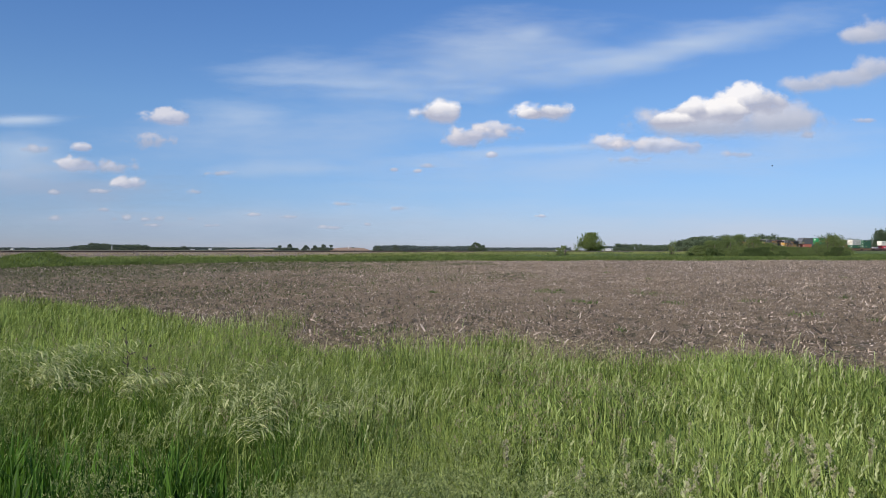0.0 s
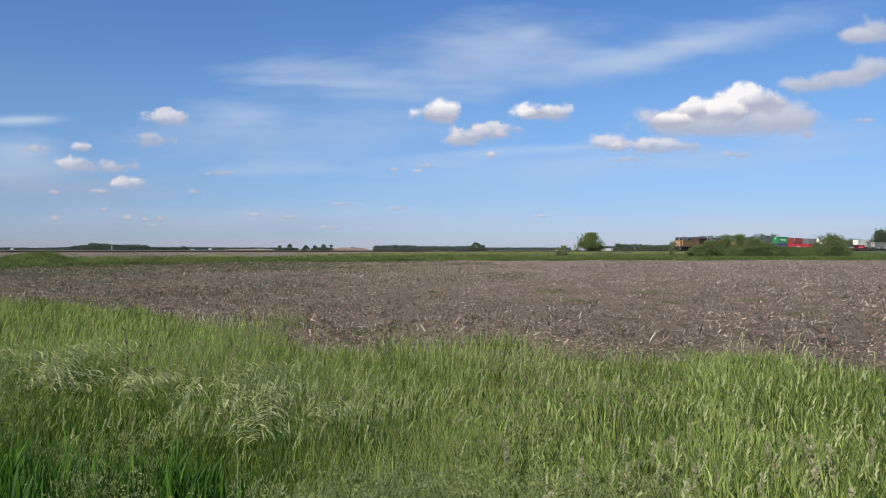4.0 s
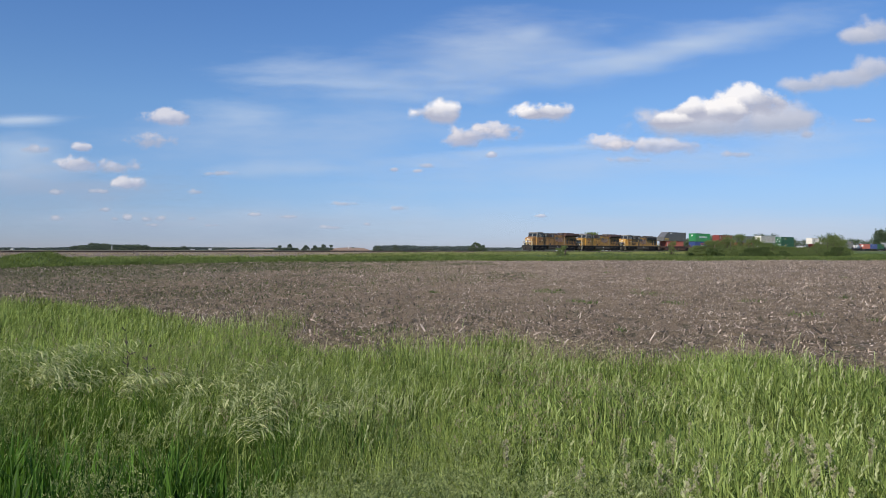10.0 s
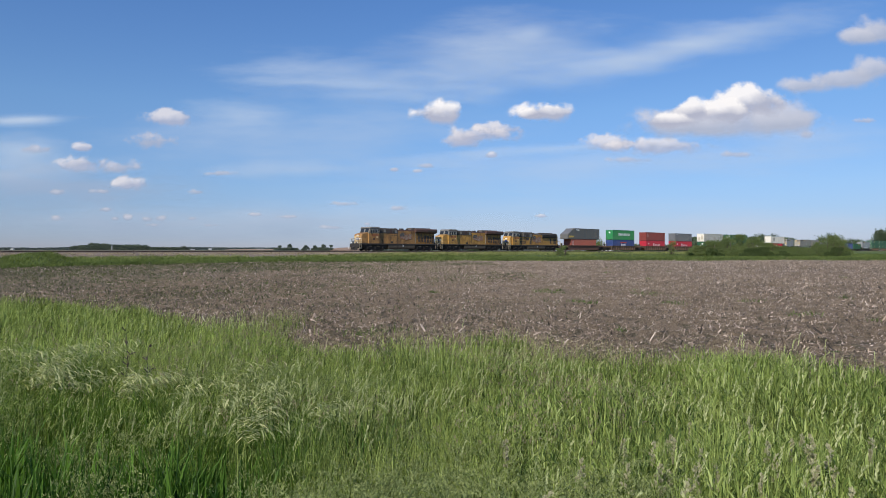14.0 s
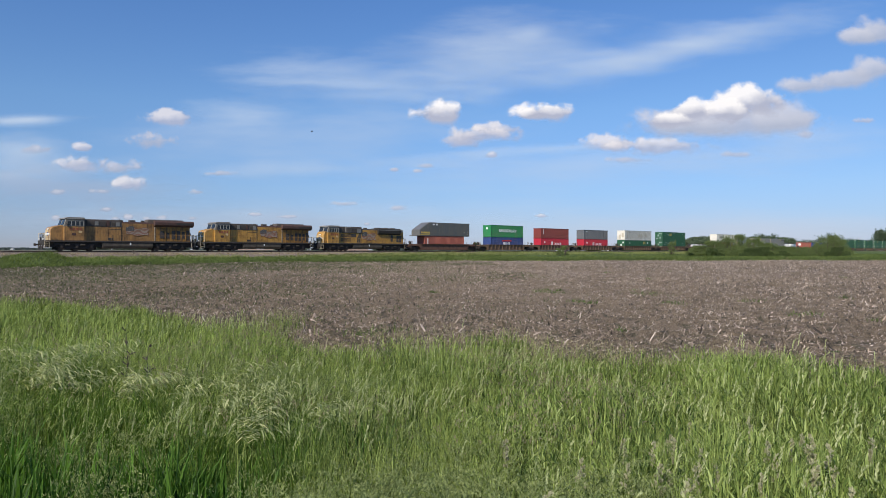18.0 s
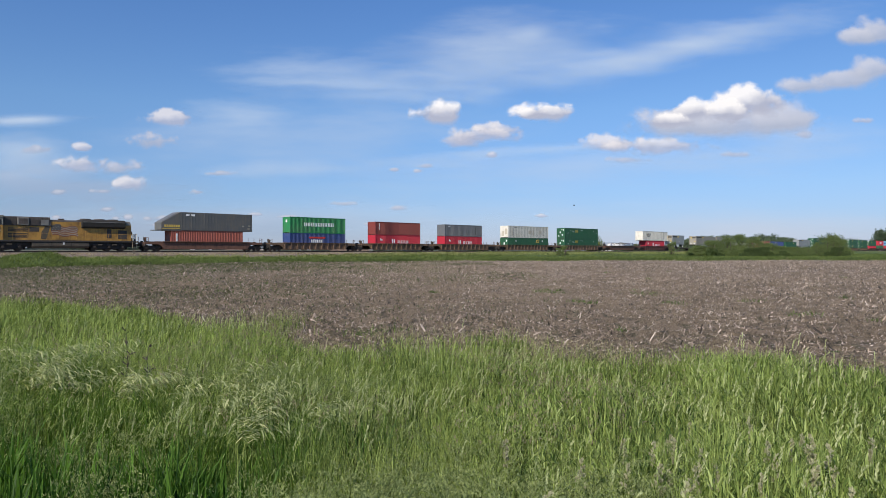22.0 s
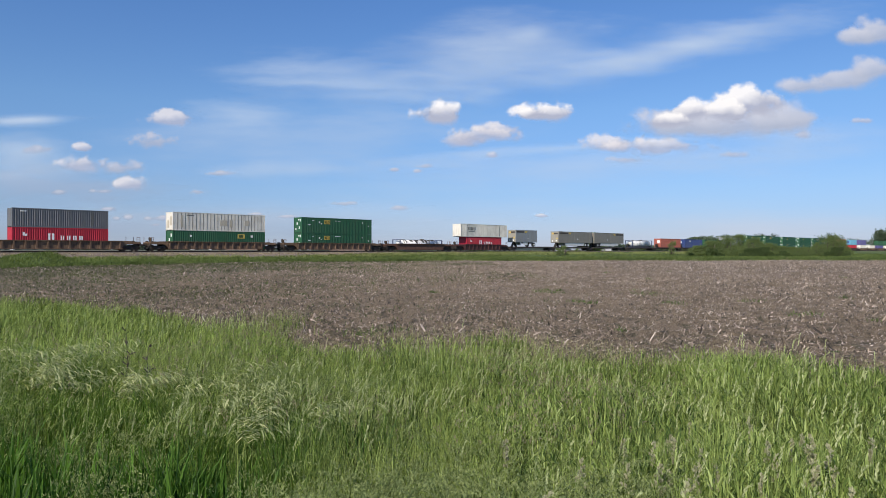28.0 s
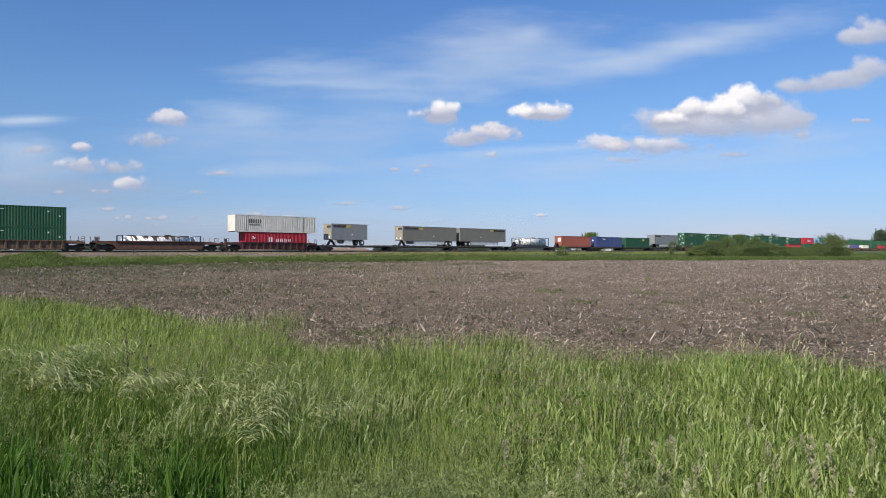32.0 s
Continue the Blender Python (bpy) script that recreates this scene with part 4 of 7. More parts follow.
def lumps(rng, height, spread, base, count):
    out = []
    for i in range(count):
        u = rng.uniform(0, 1)
        z = base + (height - base) * (0.12 + 0.8 * u)
        reach = spread * (1 - 0.75 * max(0, u - 0.35) ** 1.3) * rng.uniform(0.1, 0.85)
        w = rng.uniform(0, 2 * math.pi)
        out.append((reach * math.cos(w), reach * math.sin(w), z, rng.uniform(0.16, 0.3) * (spread + (height - base) * 0.5) * 0.62, rng.uniform(0.7, 1.0)))
    for i in range(3):
        w, r = 2.1 * i + rng.uniform(0, 1), 0.2 * height * rng.uniform(0.8, 1.1)
        out.append((0.22 * spread * math.cos(w), 0.22 * spread * math.sin(w), height * rng.uniform(0.94, 1.0) - r, r, 1.0))
    return out


def tree(name, label, category, x, y, height, spread, base, leaves, leaf, material, seed, group="", stems=1, count=14, shoots=0, skirt=0):
    """A tapered trunk or several stems, limbs that reach the lumps of the crown, and loose leaves."""
    rng = np.random.default_rng(seed)
    ob = thing(name, label, category, group, at=pose(x, y, float(ground_height(x, y)) - 0.05))
    blobs = lumps(rng, height, spread, base, count)
    if skirt:
        blobs += [(spread * rng.uniform(-1, 1), spread * rng.uniform(-1, 1), height * rng.uniform(0.08, 0.3), 0.26 * height, 0.8) for _ in range(skirt)]
    for i in range(stems):
        w = rng.uniform(0, 6.28)
        foot = (0.0, 0.0, 0.0) if stems == 1 else (0.3 * spread * math.cos(w), 0.3 * spread * math.sin(w), 0.0)
        top = (foot[0] * 1.4, foot[1] * 1.4, height * 0.72)
        part("trunk" if stems == 1 else "stem", Shape().tube(foot, top, 0.028 * height, 0.008 * height, 8), M_BARK, ob, smooth=True)
    for b in blobs[: max(4, count // 2)]:
        z0 = min(b[2] * 0.6, height * 0.5)
        part("limb", Shape().tube((0, 0, z0), (b[0], b[1], b[2]), 0.011 * height, 0.004 * height, 6), M_BARK, ob)
    pts = [crown_points(rng, blobs, leaves)]
    for i in range(shoots):
        b = blobs[int(rng.integers(len(blobs)))]
        w, u = rng.uniform(0, 6.28), np.linspace(0, 1, 16)[:, None]
        start = np.array(b[:3]) + b[3] * np.array([0.7 * math.cos(w), 0.7 * math.sin(w), 0.6])
        aim = np.array([0.3 * math.cos(w), 0.3 * math.sin(w), 1.0]) * rng.uniform(0.08, 0.2) * height
        pts.append(start + u * aim + rng.normal(0, 0.05, (16, 3)))
    pts = np.concatenate(pts)
    pts = pts[pts[:, 2] < height * 1.04]
    v, q = leaf_cards(pts, leaf, rng)
    part("crown", mesh_np("crown", v, q, material), None, ob, "loose leafy crown")
    return ob


def build_trees():
    # shrubs by the line that hide part of the train
    for i, (px, top, depth, spread, leaf_m) in enumerate(((1238, 441, 182, 2.4, M_LEAF), (1262, 432, 188, 2.8, M_LEAF), (1287, 423, 192, 3.0, M_LEAF), (1311, 421, 196, 3.5, M_LEAF), (1336, 426, 190, 3.2, M_LEAF), (1360, 436, 186, 2.8, M_LEAF), (1384, 442, 184, 2.4, M_LEAF), (1404, 443, 190, 2.3, M_LEAF), (1424, 443, 192, 2.2, M_LEAF), (1446, 435, 196, 2.5, M_LEAF), (1332, 445, 178, 2.0, M_SHRUB_DARK), (1352, 444, 178, 2.2, M_SHRUB_DARK), (1387, 450, 178, 1.2, M_SHRUB_DARK), (1482, 444, 184, 2.0, M_SHRUB_DARK), (1262, 446, 178, 1.8, M_SHRUB_DARK), (1464, 419, 200, 2.7, M_LEAF), (1475, 423, 198, 2.8, M_LEAF), (1487, 431, 196, 2.2, M_LEAF))):
        x, y, z = sight(px, top - 5, depth)
        tree("willow_shrub", "dense green willow shrub beside the railway bank", "shrub", x, y, z + 0.1, spread * 1.25, 0.2, 18000, 0.2, leaf_m, 100 + i, "shrubs by the railway", 4, 30, 130, 22)
    for i, (px, top, depth, spread, n) in enumerate(((1190, 425, 206, 2.2, 1800), (998, 435, 168, 1.3, 1100), (989, 440, 166, 1.1, 700))):
        x, y, z = sight(px, top, depth)
        g = float(ground_height(x, y))
        tree("sapling", "thin dark sapling on the railway bank", "shrub", x, y, z - g, spread, 0.05, int(n * 0.8), 0.2, M_LEAF, 130 + i, "", 5, 18, 22)
    x, y, z = sight(1042, 413, 238)
    tree("round_tree", "round bright green tree beyond the track", "tree", x, y, z - float(ground_height(x, y)), 5.7, 0.1, 17000, 0.3, M_LEAF_BRIGHT, 140, "", 3, 46, 220)
    x, y, z = sight(1560, 406, 520)
    tree("field_tree", "tall dark tree behind the railway", "tree", x, y, z - float(ground_height(x, y)), 8.0, 1.0, 9000, 0.8, M_LEAF_MID, 141, "", 1, 30, 60)
    for i, (px, top, depth, spread) in enumerate(((843, 428, 900, 7.5), (855, 434, 900, 4.5), (833, 436, 920, 4.0), (495, 435, 1150, 6), (512, 432, 1150, 7), (541, 434, 1160, 5.5), (557, 435, 1150, 6), (572, 433, 1140, 8), (586, 434, 1170, 4.5), (668, 435, 1100, 5), (700, 433, 1150, 6), (325, 436, 1250, 7), (625, 438, 1300, 3.5))):
        x, y, z = sight(px, top, depth)
        g = float(ground_height(x, y))
        tree("distant_tree", "distant dark leafy field tree", "tree", x, y, max(z - g, 4.0), spread, 0.2, 3600, 1.15, M_LEAF_MID if depth < 1000 else M_LEAF_GROVE, 150 + i, "distant field trees", 1, 14, 0, 7)


def woods(name, label, spans, seed, material, leaf=2.0, each=140):
    """Belts of far trees joined in one: spans are (px0, px1, top0, top1, depth)."""
    rng = np.random.default_rng(seed)
    sh, pts = Shape(), []
    for px0, px1, t0, t1, depth in spans:
        tall_ = sight(0, (t0 + t1) / 2, depth)[2]
        n = max(3, int((px1 - px0) / FOCAL * depth / (0.2 * max(tall_, 6.0))))
        for i in range(n):
            u = (i + rng.uniform(-0.5, 0.5)) / max(1, n - 1)
            d = depth * rng.uniform(1.0, 1.06)
            x, y, z = sight(px0 + (px1 - px0) * u, t0 + (t1 - t0) * u, d)
            g = float(ground_height(x, y))
            h = max(3.0, (z - g) * rng.uniform(0.8, 1.05))
            blobs = lumps(rng, h, min(7.0, h * 0.5), 0.0, 7)
            blobs = [(a, b, c, d * 1.45, e) for a, b, c, d, e in blobs]
            blobs += [(h * rng.uniform(-0.5, 0.5), h * rng.uniform(-0.3, 0.3), h * rng.uniform(0.15, 0.4), h * 0.34, 0.9) for _ in range(4)]
            p = crown_points(rng, blobs, each)
            p = p[p[:, 2] < h * 1.03]
            pts.append(p + np.array([x, y, g]))
            sh.tube((x, y, g - 0.2), (x, y, g + h * 0.7), 0.03 * h, 0.01 * h, 5)
    ob = tagged(new(name), label, "woods", kind="stuff")
    part("trunks", sh, M_BARK, ob, kind="stuff")
    v, q = leaf_cards(np.concatenate(pts), leaf, rng)
    part("foliage", mesh_np("foliage", v, q, material), None, ob, kind="stuff")


build_trees()
woods("wooded_rise", "dark green woods on a low rise", [(1192, 1232, 434, 421, 720), (1228, 1300, 420, 416, 720), (1300, 1378, 416, 416, 720), (1376, 1402, 418, 424, 720), (1215, 1400, 427, 424, 640), (1235, 1390, 422, 420, 680), (1205, 1400, 423, 421, 700)], 1, M_LEAF_MID, 1.35, 1500)
woods("far_woods", "hazy line of trees at the horizon", [(1400, 1452, 423, 424, 900), (1448, 1515, 418, 421, 900), (1500, 1550, 424, 423, 900), (1545, 1600, 424, 416, 800), (1090, 1200, 431, 434, 1000), (1150, 1240, 436, 432, 950)], 2, M_LEAF_MID, 1.5, 320)
woods("grove", "dark grove across the fields", [(128, 170, 436, 431, 1500), (160, 262, 430, 434, 1500), (140, 250, 433, 434, 1450), (262, 320, 437, 438, 1600), (487, 526, 439, 439, 1200), (556, 582, 438, 438, 1200)], 3, M_LEAF_GROVE, 1.7, 620)
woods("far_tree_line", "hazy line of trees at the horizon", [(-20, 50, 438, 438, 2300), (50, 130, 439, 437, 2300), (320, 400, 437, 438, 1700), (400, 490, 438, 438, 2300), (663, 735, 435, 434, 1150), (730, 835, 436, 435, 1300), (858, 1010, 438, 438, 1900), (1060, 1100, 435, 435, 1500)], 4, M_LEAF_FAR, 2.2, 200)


# ---- farms in the distance ----
M_BARNWHITE = surface("white_barn_paint", (0.6, 0.6, 0.6), 0.6, amount=0.15, scale=0.2)
M_TINROOF = surface("tin_roof", (0.5, 0.5, 0.5), 0.5, 0.2, amount=0.2, scale=0.2)


def barn(px, py, depth, w, d, h, label):
    x, y, z = sight(px, py, depth)
    g = float(ground_height(x, y))
    ob = thing("farm_building", label, "building", "farm buildings on the horizon", at=pose(x, y, g - 0.1))
    h = max(h, z - g)
    part("wall", Shape().box(-w / 2, w / 2, -d / 2, d / 2, 0, h * 0.68), M_BARNWHITE, ob)
    part("roof", Shape().section([(-d / 2 - 0.4, h * 0.66), (0, h), (d / 2 + 0.4, h * 0.66), (d / 2 + 0.4, h * 0.7), (0, h + 0.25), (-d / 2 - 0.4, h * 0.7)], -w / 2 - 0.4, w / 2 + 0.4), M_TINROOF, ob)
    part("door", Shape().box(-w * 0.12, w * 0.12, -d / 2 - 0.06, -d / 2 + 0.02, 0, h * 0.4), M_TINROOF, ob)


for px, py, depth, w, d, h in ((341, 441, 1400, 7, 6, 2.5), (372, 440, 1400, 5, 5, 3), (461, 441, 1700, 16, 8, 3), (22, 440, 2000, 8, 7, 3), (988, 441, 1000, 7, 6, 3), (996, 439.5, 1020, 4, 4, 4), (1083, 439.5, 1100, 22, 12, 3.5), (1068, 440.5, 1100, 10, 8, 3)):
    barn(px, py, depth, w, d, h, "white farm building on the horizon")
for px, top, depth in ((198, 433.5, 1430), (617, 435, 1250)):
    x, y, z = sight(px, top, depth)
    g = float(ground_height(x, y))
    ob = thing("grain_silo", "small white silo on the horizon", "silo", at=pose(x, y, g - 0.1))
    part("drum", Shape().tube((0, 0, 0), (0, 0, z - g - 2), 0.7, sides=16), M_BARNWHITE, ob)
    part("cone_roof", Shape().tube((0, 0, z - g - 2), (0, 0, z - g - 1.2), 0.8, 0.1, 16), M_BARNWHITE, ob)

# brown ploughland that shows between far trees
for px0, px1, d0, d1, climb in ((583, 655, 1000, 1500, 6.0), (392, 520, 1300, 1900, 2.5), (1060, 1240, 600, 900, 0.0)):
    u = np.linspace(0, 1, 9)
    P, Dp = np.meshgrid(px0 + (px1 - px0) * u, d0 + (d1 - d0) * u)
    X = (P - 784) / FOCAL * Dp
    i = np.arange(81).reshape(9, 9)
    me = mesh_np("distant_field", np.stack([X, Dp, ground_height(X, Dp) + 0.3 + climb * ((Dp - d0) / (d1 - d0)) * np.sin(np.pi * (P - px0) / (px1 - px0)) ** 0.4], -1), np.stack([i[:-1, :-1], i[:-1, 1:], i[1:, 1:], i[1:, :-1]], -1).reshape(-1, 4), M_FARFIELD)
    tagged(new("distant_field", me), "pale brown ploughed field far away", "field", kind="structure")

# posts beside the rails
for px, top, q in ((237, 446.5, 4.2), (628, 446.5, 4.0)):
    u = (px - 784) / FOCAL
    dep = (CENTRE - q) / (TX - u * TY)
    x, y = u * dep, dep
    g = float(ground_height(x, y))
    ob = thing("marker_post", "short dark marker post beside the rails", "post", at=pose(x, y, g - 0.05))
    part("post", Shape().box(-0.05, 0.05, -0.05, 0.05, 0, 0.75), M_TIE, ob)
    part("plate", Shape().box(-0.11, 0.11, -0.07, -0.05, 0.45, 0.75), M_TIE, ob)


# ---- clouds ----
CLOUD_DEPTH = 3600.0


def cloud_material(name, lit, shade, scale, strength, soft, wisp, torn=1.9):
    """Vapour that glows by itself in painted lit and shaded tones, thin at its torn edges."""
    m, t, b, out = nodes_of(name)
    t.nodes.remove(b)
    co = t.nodes.new("ShaderNodeTexCoord").outputs["Object"]
    pos = t.nodes.new("ShaderNodeNewGeometry").outputs["Position"]
    sep = t.nodes.new("ShaderNodeSeparateXYZ")
    t.links.new(co, sep.inputs[0])
    x, z = sep.outputs[0], sep.outputs[2]
    mp = t.nodes.new("ShaderNodeMapping")
    mp.inputs["Scale"].default_value = (1.0, 1.0, 5.0 if wisp else 1.2)
    if wisp:
        mp.inputs["Rotation"].default_value = (0, radians(-9), 0)
    t.links.new(pos, mp.inputs[0])
    n = noise_of(t, mp.outputs[0], scale, 6 if not wisp else 9, 0.52 if not wisp else 0.6)
    r2 = maths(t, "ADD", maths(t, "MULTIPLY", x, x), maths(t, "MULTIPLY", z, z))
    if not wisp:
        low = maths(t, "MAXIMUM", maths(t, "MULTIPLY", z, -1.0), 0.0)
        r2 = maths(t, "ADD", r2, maths(t, "MULTIPLY", maths(t, "MULTIPLY", low, low), 1.2))
    body = maths(t, "SUBTRACT", 1.0, maths(t, "SQRT", r2))
    dens = maths(t, "ADD", body, maths(t, "MULTIPLY", maths(t, "SUBTRACT", n, 0.5), torn if not wisp else 1.5))
    mr = t.nodes.new("ShaderNodeMapRange")
    mr.interpolation_type = "SMOOTHSTEP"
    mr.inputs["From Min"].default_value, mr.inputs["From Max"].default_value = (0.22, 0.22 + soft) if not wisp else (0.1, 0.1 + soft)
    mr.inputs["To Max"].default_value = strength
    if not wisp:
        # crisp above, frayed below
        t.links.new(maths(t, "ADD", maths(t, "MAXIMUM", maths(t, "MULTIPLY", z, -0.9), -0.12), 0.22 + soft), mr.inputs["From Max"])
    t.links.new(dens, mr.inputs["Value"])
    rim = maths(t, "MULTIPLY", body, 6.0, clamp=True)
    alpha = maths(t, "MULTIPLY", mr.outputs[0], rim)
    # sunlight from the upper left and shade below, put into the glow colour
    tone = maths(t, "ADD", maths(t, "ADD", maths(t, "MULTIPLY", z, 1.05), 0.22), maths(t, "MULTIPLY", maths(t, "SUBTRACT", n, 0.5), 1.0))
    tone = maths(t, "SUBTRACT", tone, maths(t, "MULTIPLY", x, 0.2))
    col = ramp_of(t, tone, [(0.18, shade), (0.72, lit)])
    em, tr, mx = t.nodes.new("ShaderNodeEmission"), t.nodes.new("ShaderNodeBsdfTransparent"), t.nodes.new("ShaderNodeMixShader")
    t.links.new(col, em.inputs[0])
    for a, bb in ((alpha, mx.inputs[0]), (tr.outputs[0], mx.inputs[1]), (em.outputs[0], mx.inputs[2]), (mx.outputs[0], out.inputs[0])):
        t.links.new(a, bb)
    return m


M_CUMULUS = cloud_material("bright_cumulus", (0.93, 0.9, 0.9), (0.42, 0.44, 0.55), 0.0066, 0.95, 0.4, False, 1.5)
M_SMALLCLOUD = cloud_material("small_cumulus", (0.78, 0.74, 0.76), (0.42, 0.44, 0.56), 0.0105, 0.76, 0.5, False, 1.6)
M_GREYCLOUD = cloud_material("grey_cumulus", (0.57, 0.59, 0.69), (0.41, 0.455, 0.58), 0.0052, 0.9, 0.55, False, 1.5)
M_FAINT = cloud_material("faint_cumulus", (0.6, 0.58, 0.64), (0.4, 0.43, 0.54), 0.014, 0.7, 0.75, False, 1.9)
M_CIRRUS = cloud_material("cirrus", (0.6, 0.68, 0.8), (0.55, 0.64, 0.77), 0.0016, 0.42, 1.1, True)
M_VEIL = cloud_material("thin_veil", (0.55, 0.62, 0.74), (0.5, 0.58, 0.71), 0.0013, 0.38, 1.2, True)
M_HAZE = cloud_material("horizon_haze", (0.585, 0.605, 0.7), (0.555, 0.58, 0.68), 0.0009, 0.52, 1.3, True)
M_MAUVE = cloud_material("mauve_haze", (0.38, 0.44, 0.575), (0.33, 0.395, 0.53), 0.0016, 0.62, 1.1, True)
CLOUDS = []


def cloud_disc():
    """A shallow round dish, one unit in radius, facing -y."""
    sh, rings, seg = Shape(), 5, 28
    sh.v.append((0, 0, 0))
    for r in range(1, rings + 1):
        for k in range(seg):
            w = 2 * math.pi * k / seg
            u = r / rings
            sh.v.append((u * math.cos(w), 0.05 * u * u, u * math.sin(w)))
    for k in range(seg):
        sh.f.append((0, 1 + k, 1 + (k + 1) % seg))
        for r in range(rings - 1):
            a, b = 1 + r * seg + k, 1 + r * seg + (k + 1) % seg
            sh.f.append((a, a + seg, b + seg, b))
    return sh.mesh("cloud", M_CUMULUS)


def cloud(label, lobes, material, order, tilt=0.0):
    """lobes: direction and half sizes of each billow."""
    me = cached(("cloud",), cloud_disc)
    depth = CLOUD_DEPTH + order * 6
    x, y, z = sight(lobes[0][0], lobes[0][1], depth)
    ob = thing("cloud", label, "cloud", kind="structure")
    ob.location = (x, y, z)
    for j, (px, py, hw, hh) in enumerate(lobes):
        X, Y, Z = sight(px, py, depth)
        k = depth / FOCAL
        p = part("billow", me, material, ob, at=Matrix.LocRotScale((X - x, -j * 1.2, Z - z), Euler((0, radians(tilt), 0)), (hw * k, 20, hh * k)))
    CLOUDS.append((ob, Vector((x, y, z))))


def build_clouds():
    cirrus = ((640, 140, 300, 48, 3), (890, 95, 250, 74, -8), (1090, 104, 330, 40, -13), (1330, 56, 260, 36, -14), (60, 212, 85, 13, -2), (420, 205, 110, 32, 4), (1000, 300, 520, 40, -4), (560, 300, 300, 20, -2), (1400, 260, 260, 60, -5))
    for i, (px, py, hw, hh, tilt) in enumerate(cirrus):
        cloud("thin white streak of high cirrus cloud", [(px, py, hw * 1.25, hh * 1.35)], M_CIRRUS if i < 6 else M_VEIL, 20 + i, tilt)
    cloud("thin white streak of high cirrus cloud", [(1180, 92, 290, 30)], M_VEIL, 30, -15)
    cloud("wide thin veil of high cloud", [(850, 88, 270, 90)], M_VEIL, 44, -6)
    cloud("thin white streak of high cirrus cloud", [(560, 146, 230, 15)], M_CIRRUS, 39, 1)
    cloud("thin white streak of high cirrus cloud", [(945, 58, 60, 26)], M_CIRRUS, 40, -8)
    cloud("pale veil of haze low in the sky", [(784, 395, 1100, 60)], M_VEIL, 32)
    cloud("pale veil of haze low in the sky", [(1330, 412, 620, 52)], M_HAZE, 45)
    cloud("mauve bank of haze low in the sky", [(40, 278, 150, 58)], M_VEIL, 31)
    cloud("mauve bank of haze low in the sky", [(110, 335, 340, 70)], M_MAUVE, 33)
    cloud("mauve bank of haze low in the sky", [(330, 398, 620, 48)], M_MAUVE, 34)
    cloud("wide thin veil of high cloud", [(520, 240, 560, 95)], M_VEIL, 38, -3)
    cloud("pale veil of haze low in the sky", [(20, 300, 190, 60)], M_VEIL, 35)
    cloud("thin white streak of high cirrus cloud", [(50, 213, 165, 13)], M_CIRRUS, 36, -2)
    cloud("thin white streak of high cirrus cloud", [(40, 212, 90, 9)], M_CIRRUS, 42, -3)
    cloud("pale veil of haze low in the sky", [(40, 268, 120, 44)], M_CIRRUS, 43)
    cloud("thin white streak of high cirrus cloud", [(1000, 262, 380, 16)], M_CIRRUS, 37, -4)
    big = 1.5
    def grow(lobes, g=big):
        return [(a, b, c * g, d * g) for a, b, c, d in lobes]
    cloud("broad grey base of the large cumulus cloud", grow([(1290, 226, 150, 36), (1200, 226, 90, 32), (1384, 216, 60, 38)]), M_GREYCLOUD, 1.5)
    cloud("large white cumulus cloud with grey underside", grow([(1336, 186, 56, 36), (1230, 201, 40, 23), (1288, 204, 44, 25), (1180, 218, 46, 18)]), M_CUMULUS, 1)
    cloud("long low white cumulus cloud", grow([(1086, 258, 54, 20), (1162, 262, 90, 19)]), M_SMALLCLOUD, 2)
    cloud("rounded white cumulus cloud", grow([(776, 205, 44, 26)]), M_CUMULUS, 3)
    cloud("flat white cumulus cloud", grow([(964, 204, 50, 22), (945, 205, 28, 16)]), M_CUMULUS, 4)
    cloud("soft greyish-white cumulus cloud", grow([(868, 232, 46, 16), (826, 250, 46, 18), (845, 243, 60, 20)]), M_SMALLCLOUD, 5)
    cloud("soft greyish-white cumulus cloud", grow([(1492, 144, 66, 24), (1428, 155, 44, 19), (1552, 128, 50, 27)]), M_GREYCLOUD, 6)
    cloud("soft greyish-white cumulus cloud", grow([(1560, 62, 48, 34), (1524, 66, 38, 18)]), M_GREYCLOUD, 7)
    small = ((298, 212, 44, 19), (144, 263, 19, 10), (138, 294, 40, 19), (227, 328, 25, 15), (178, 340, 20, 6), (350, 341, 20, 7), (98, 342, 16, 6), (871, 276, 14, 8), (698, 301, 9, 5), (738, 304, 9, 5), (960, 384, 14, 5), (95, 388, 15, 7), (204, 389, 8, 5), (222, 388, 11, 7), (260, 389, 11, 5), (281, 388, 12, 6))
    for i, lobe in enumerate(small):
        cloud("small white cumulus cloud", grow([lobe]), M_FAINT if lobe[1] > 335 and lobe[0] != 960 else M_SMALLCLOUD, 8 + i * 0.5)
    faint = ((264, 252, 42, 17), (204, 299, 46, 16), (58, 266, 28, 10), (187, 372, 13, 5), (270, 400, 14, 4), (337, 388, 9, 4), (372, 400, 15, 4), (450, 381, 19, 4), (507, 385, 15, 4), (605, 362, 24, 5), (704, 370, 16, 6), (588, 404, 24, 5), (650, 398, 8, 4), (760, 295, 22, 6), (1115, 284, 36, 8), (1300, 275, 34, 7), (1530, 215, 26, 6), (1425, 240, 16, 9), (390, 308, 26, 6))
    for i, lobe in enumerate(faint):
        cloud("faint wisp of cumulus low in the sky", grow([lobe], 1.5), M_FAINT, 17 + i * 0.15)


build_clouds()


def drift_clouds():
    """The wind carries the clouds slowly away."""
    for ob, p in CLOUDS:
        q = Vector((p.x, p.y * 1.008, p.z + 4))
        walk(ob, [(0, Matrix.Translation(p)), (32, Matrix.Translation(q))])


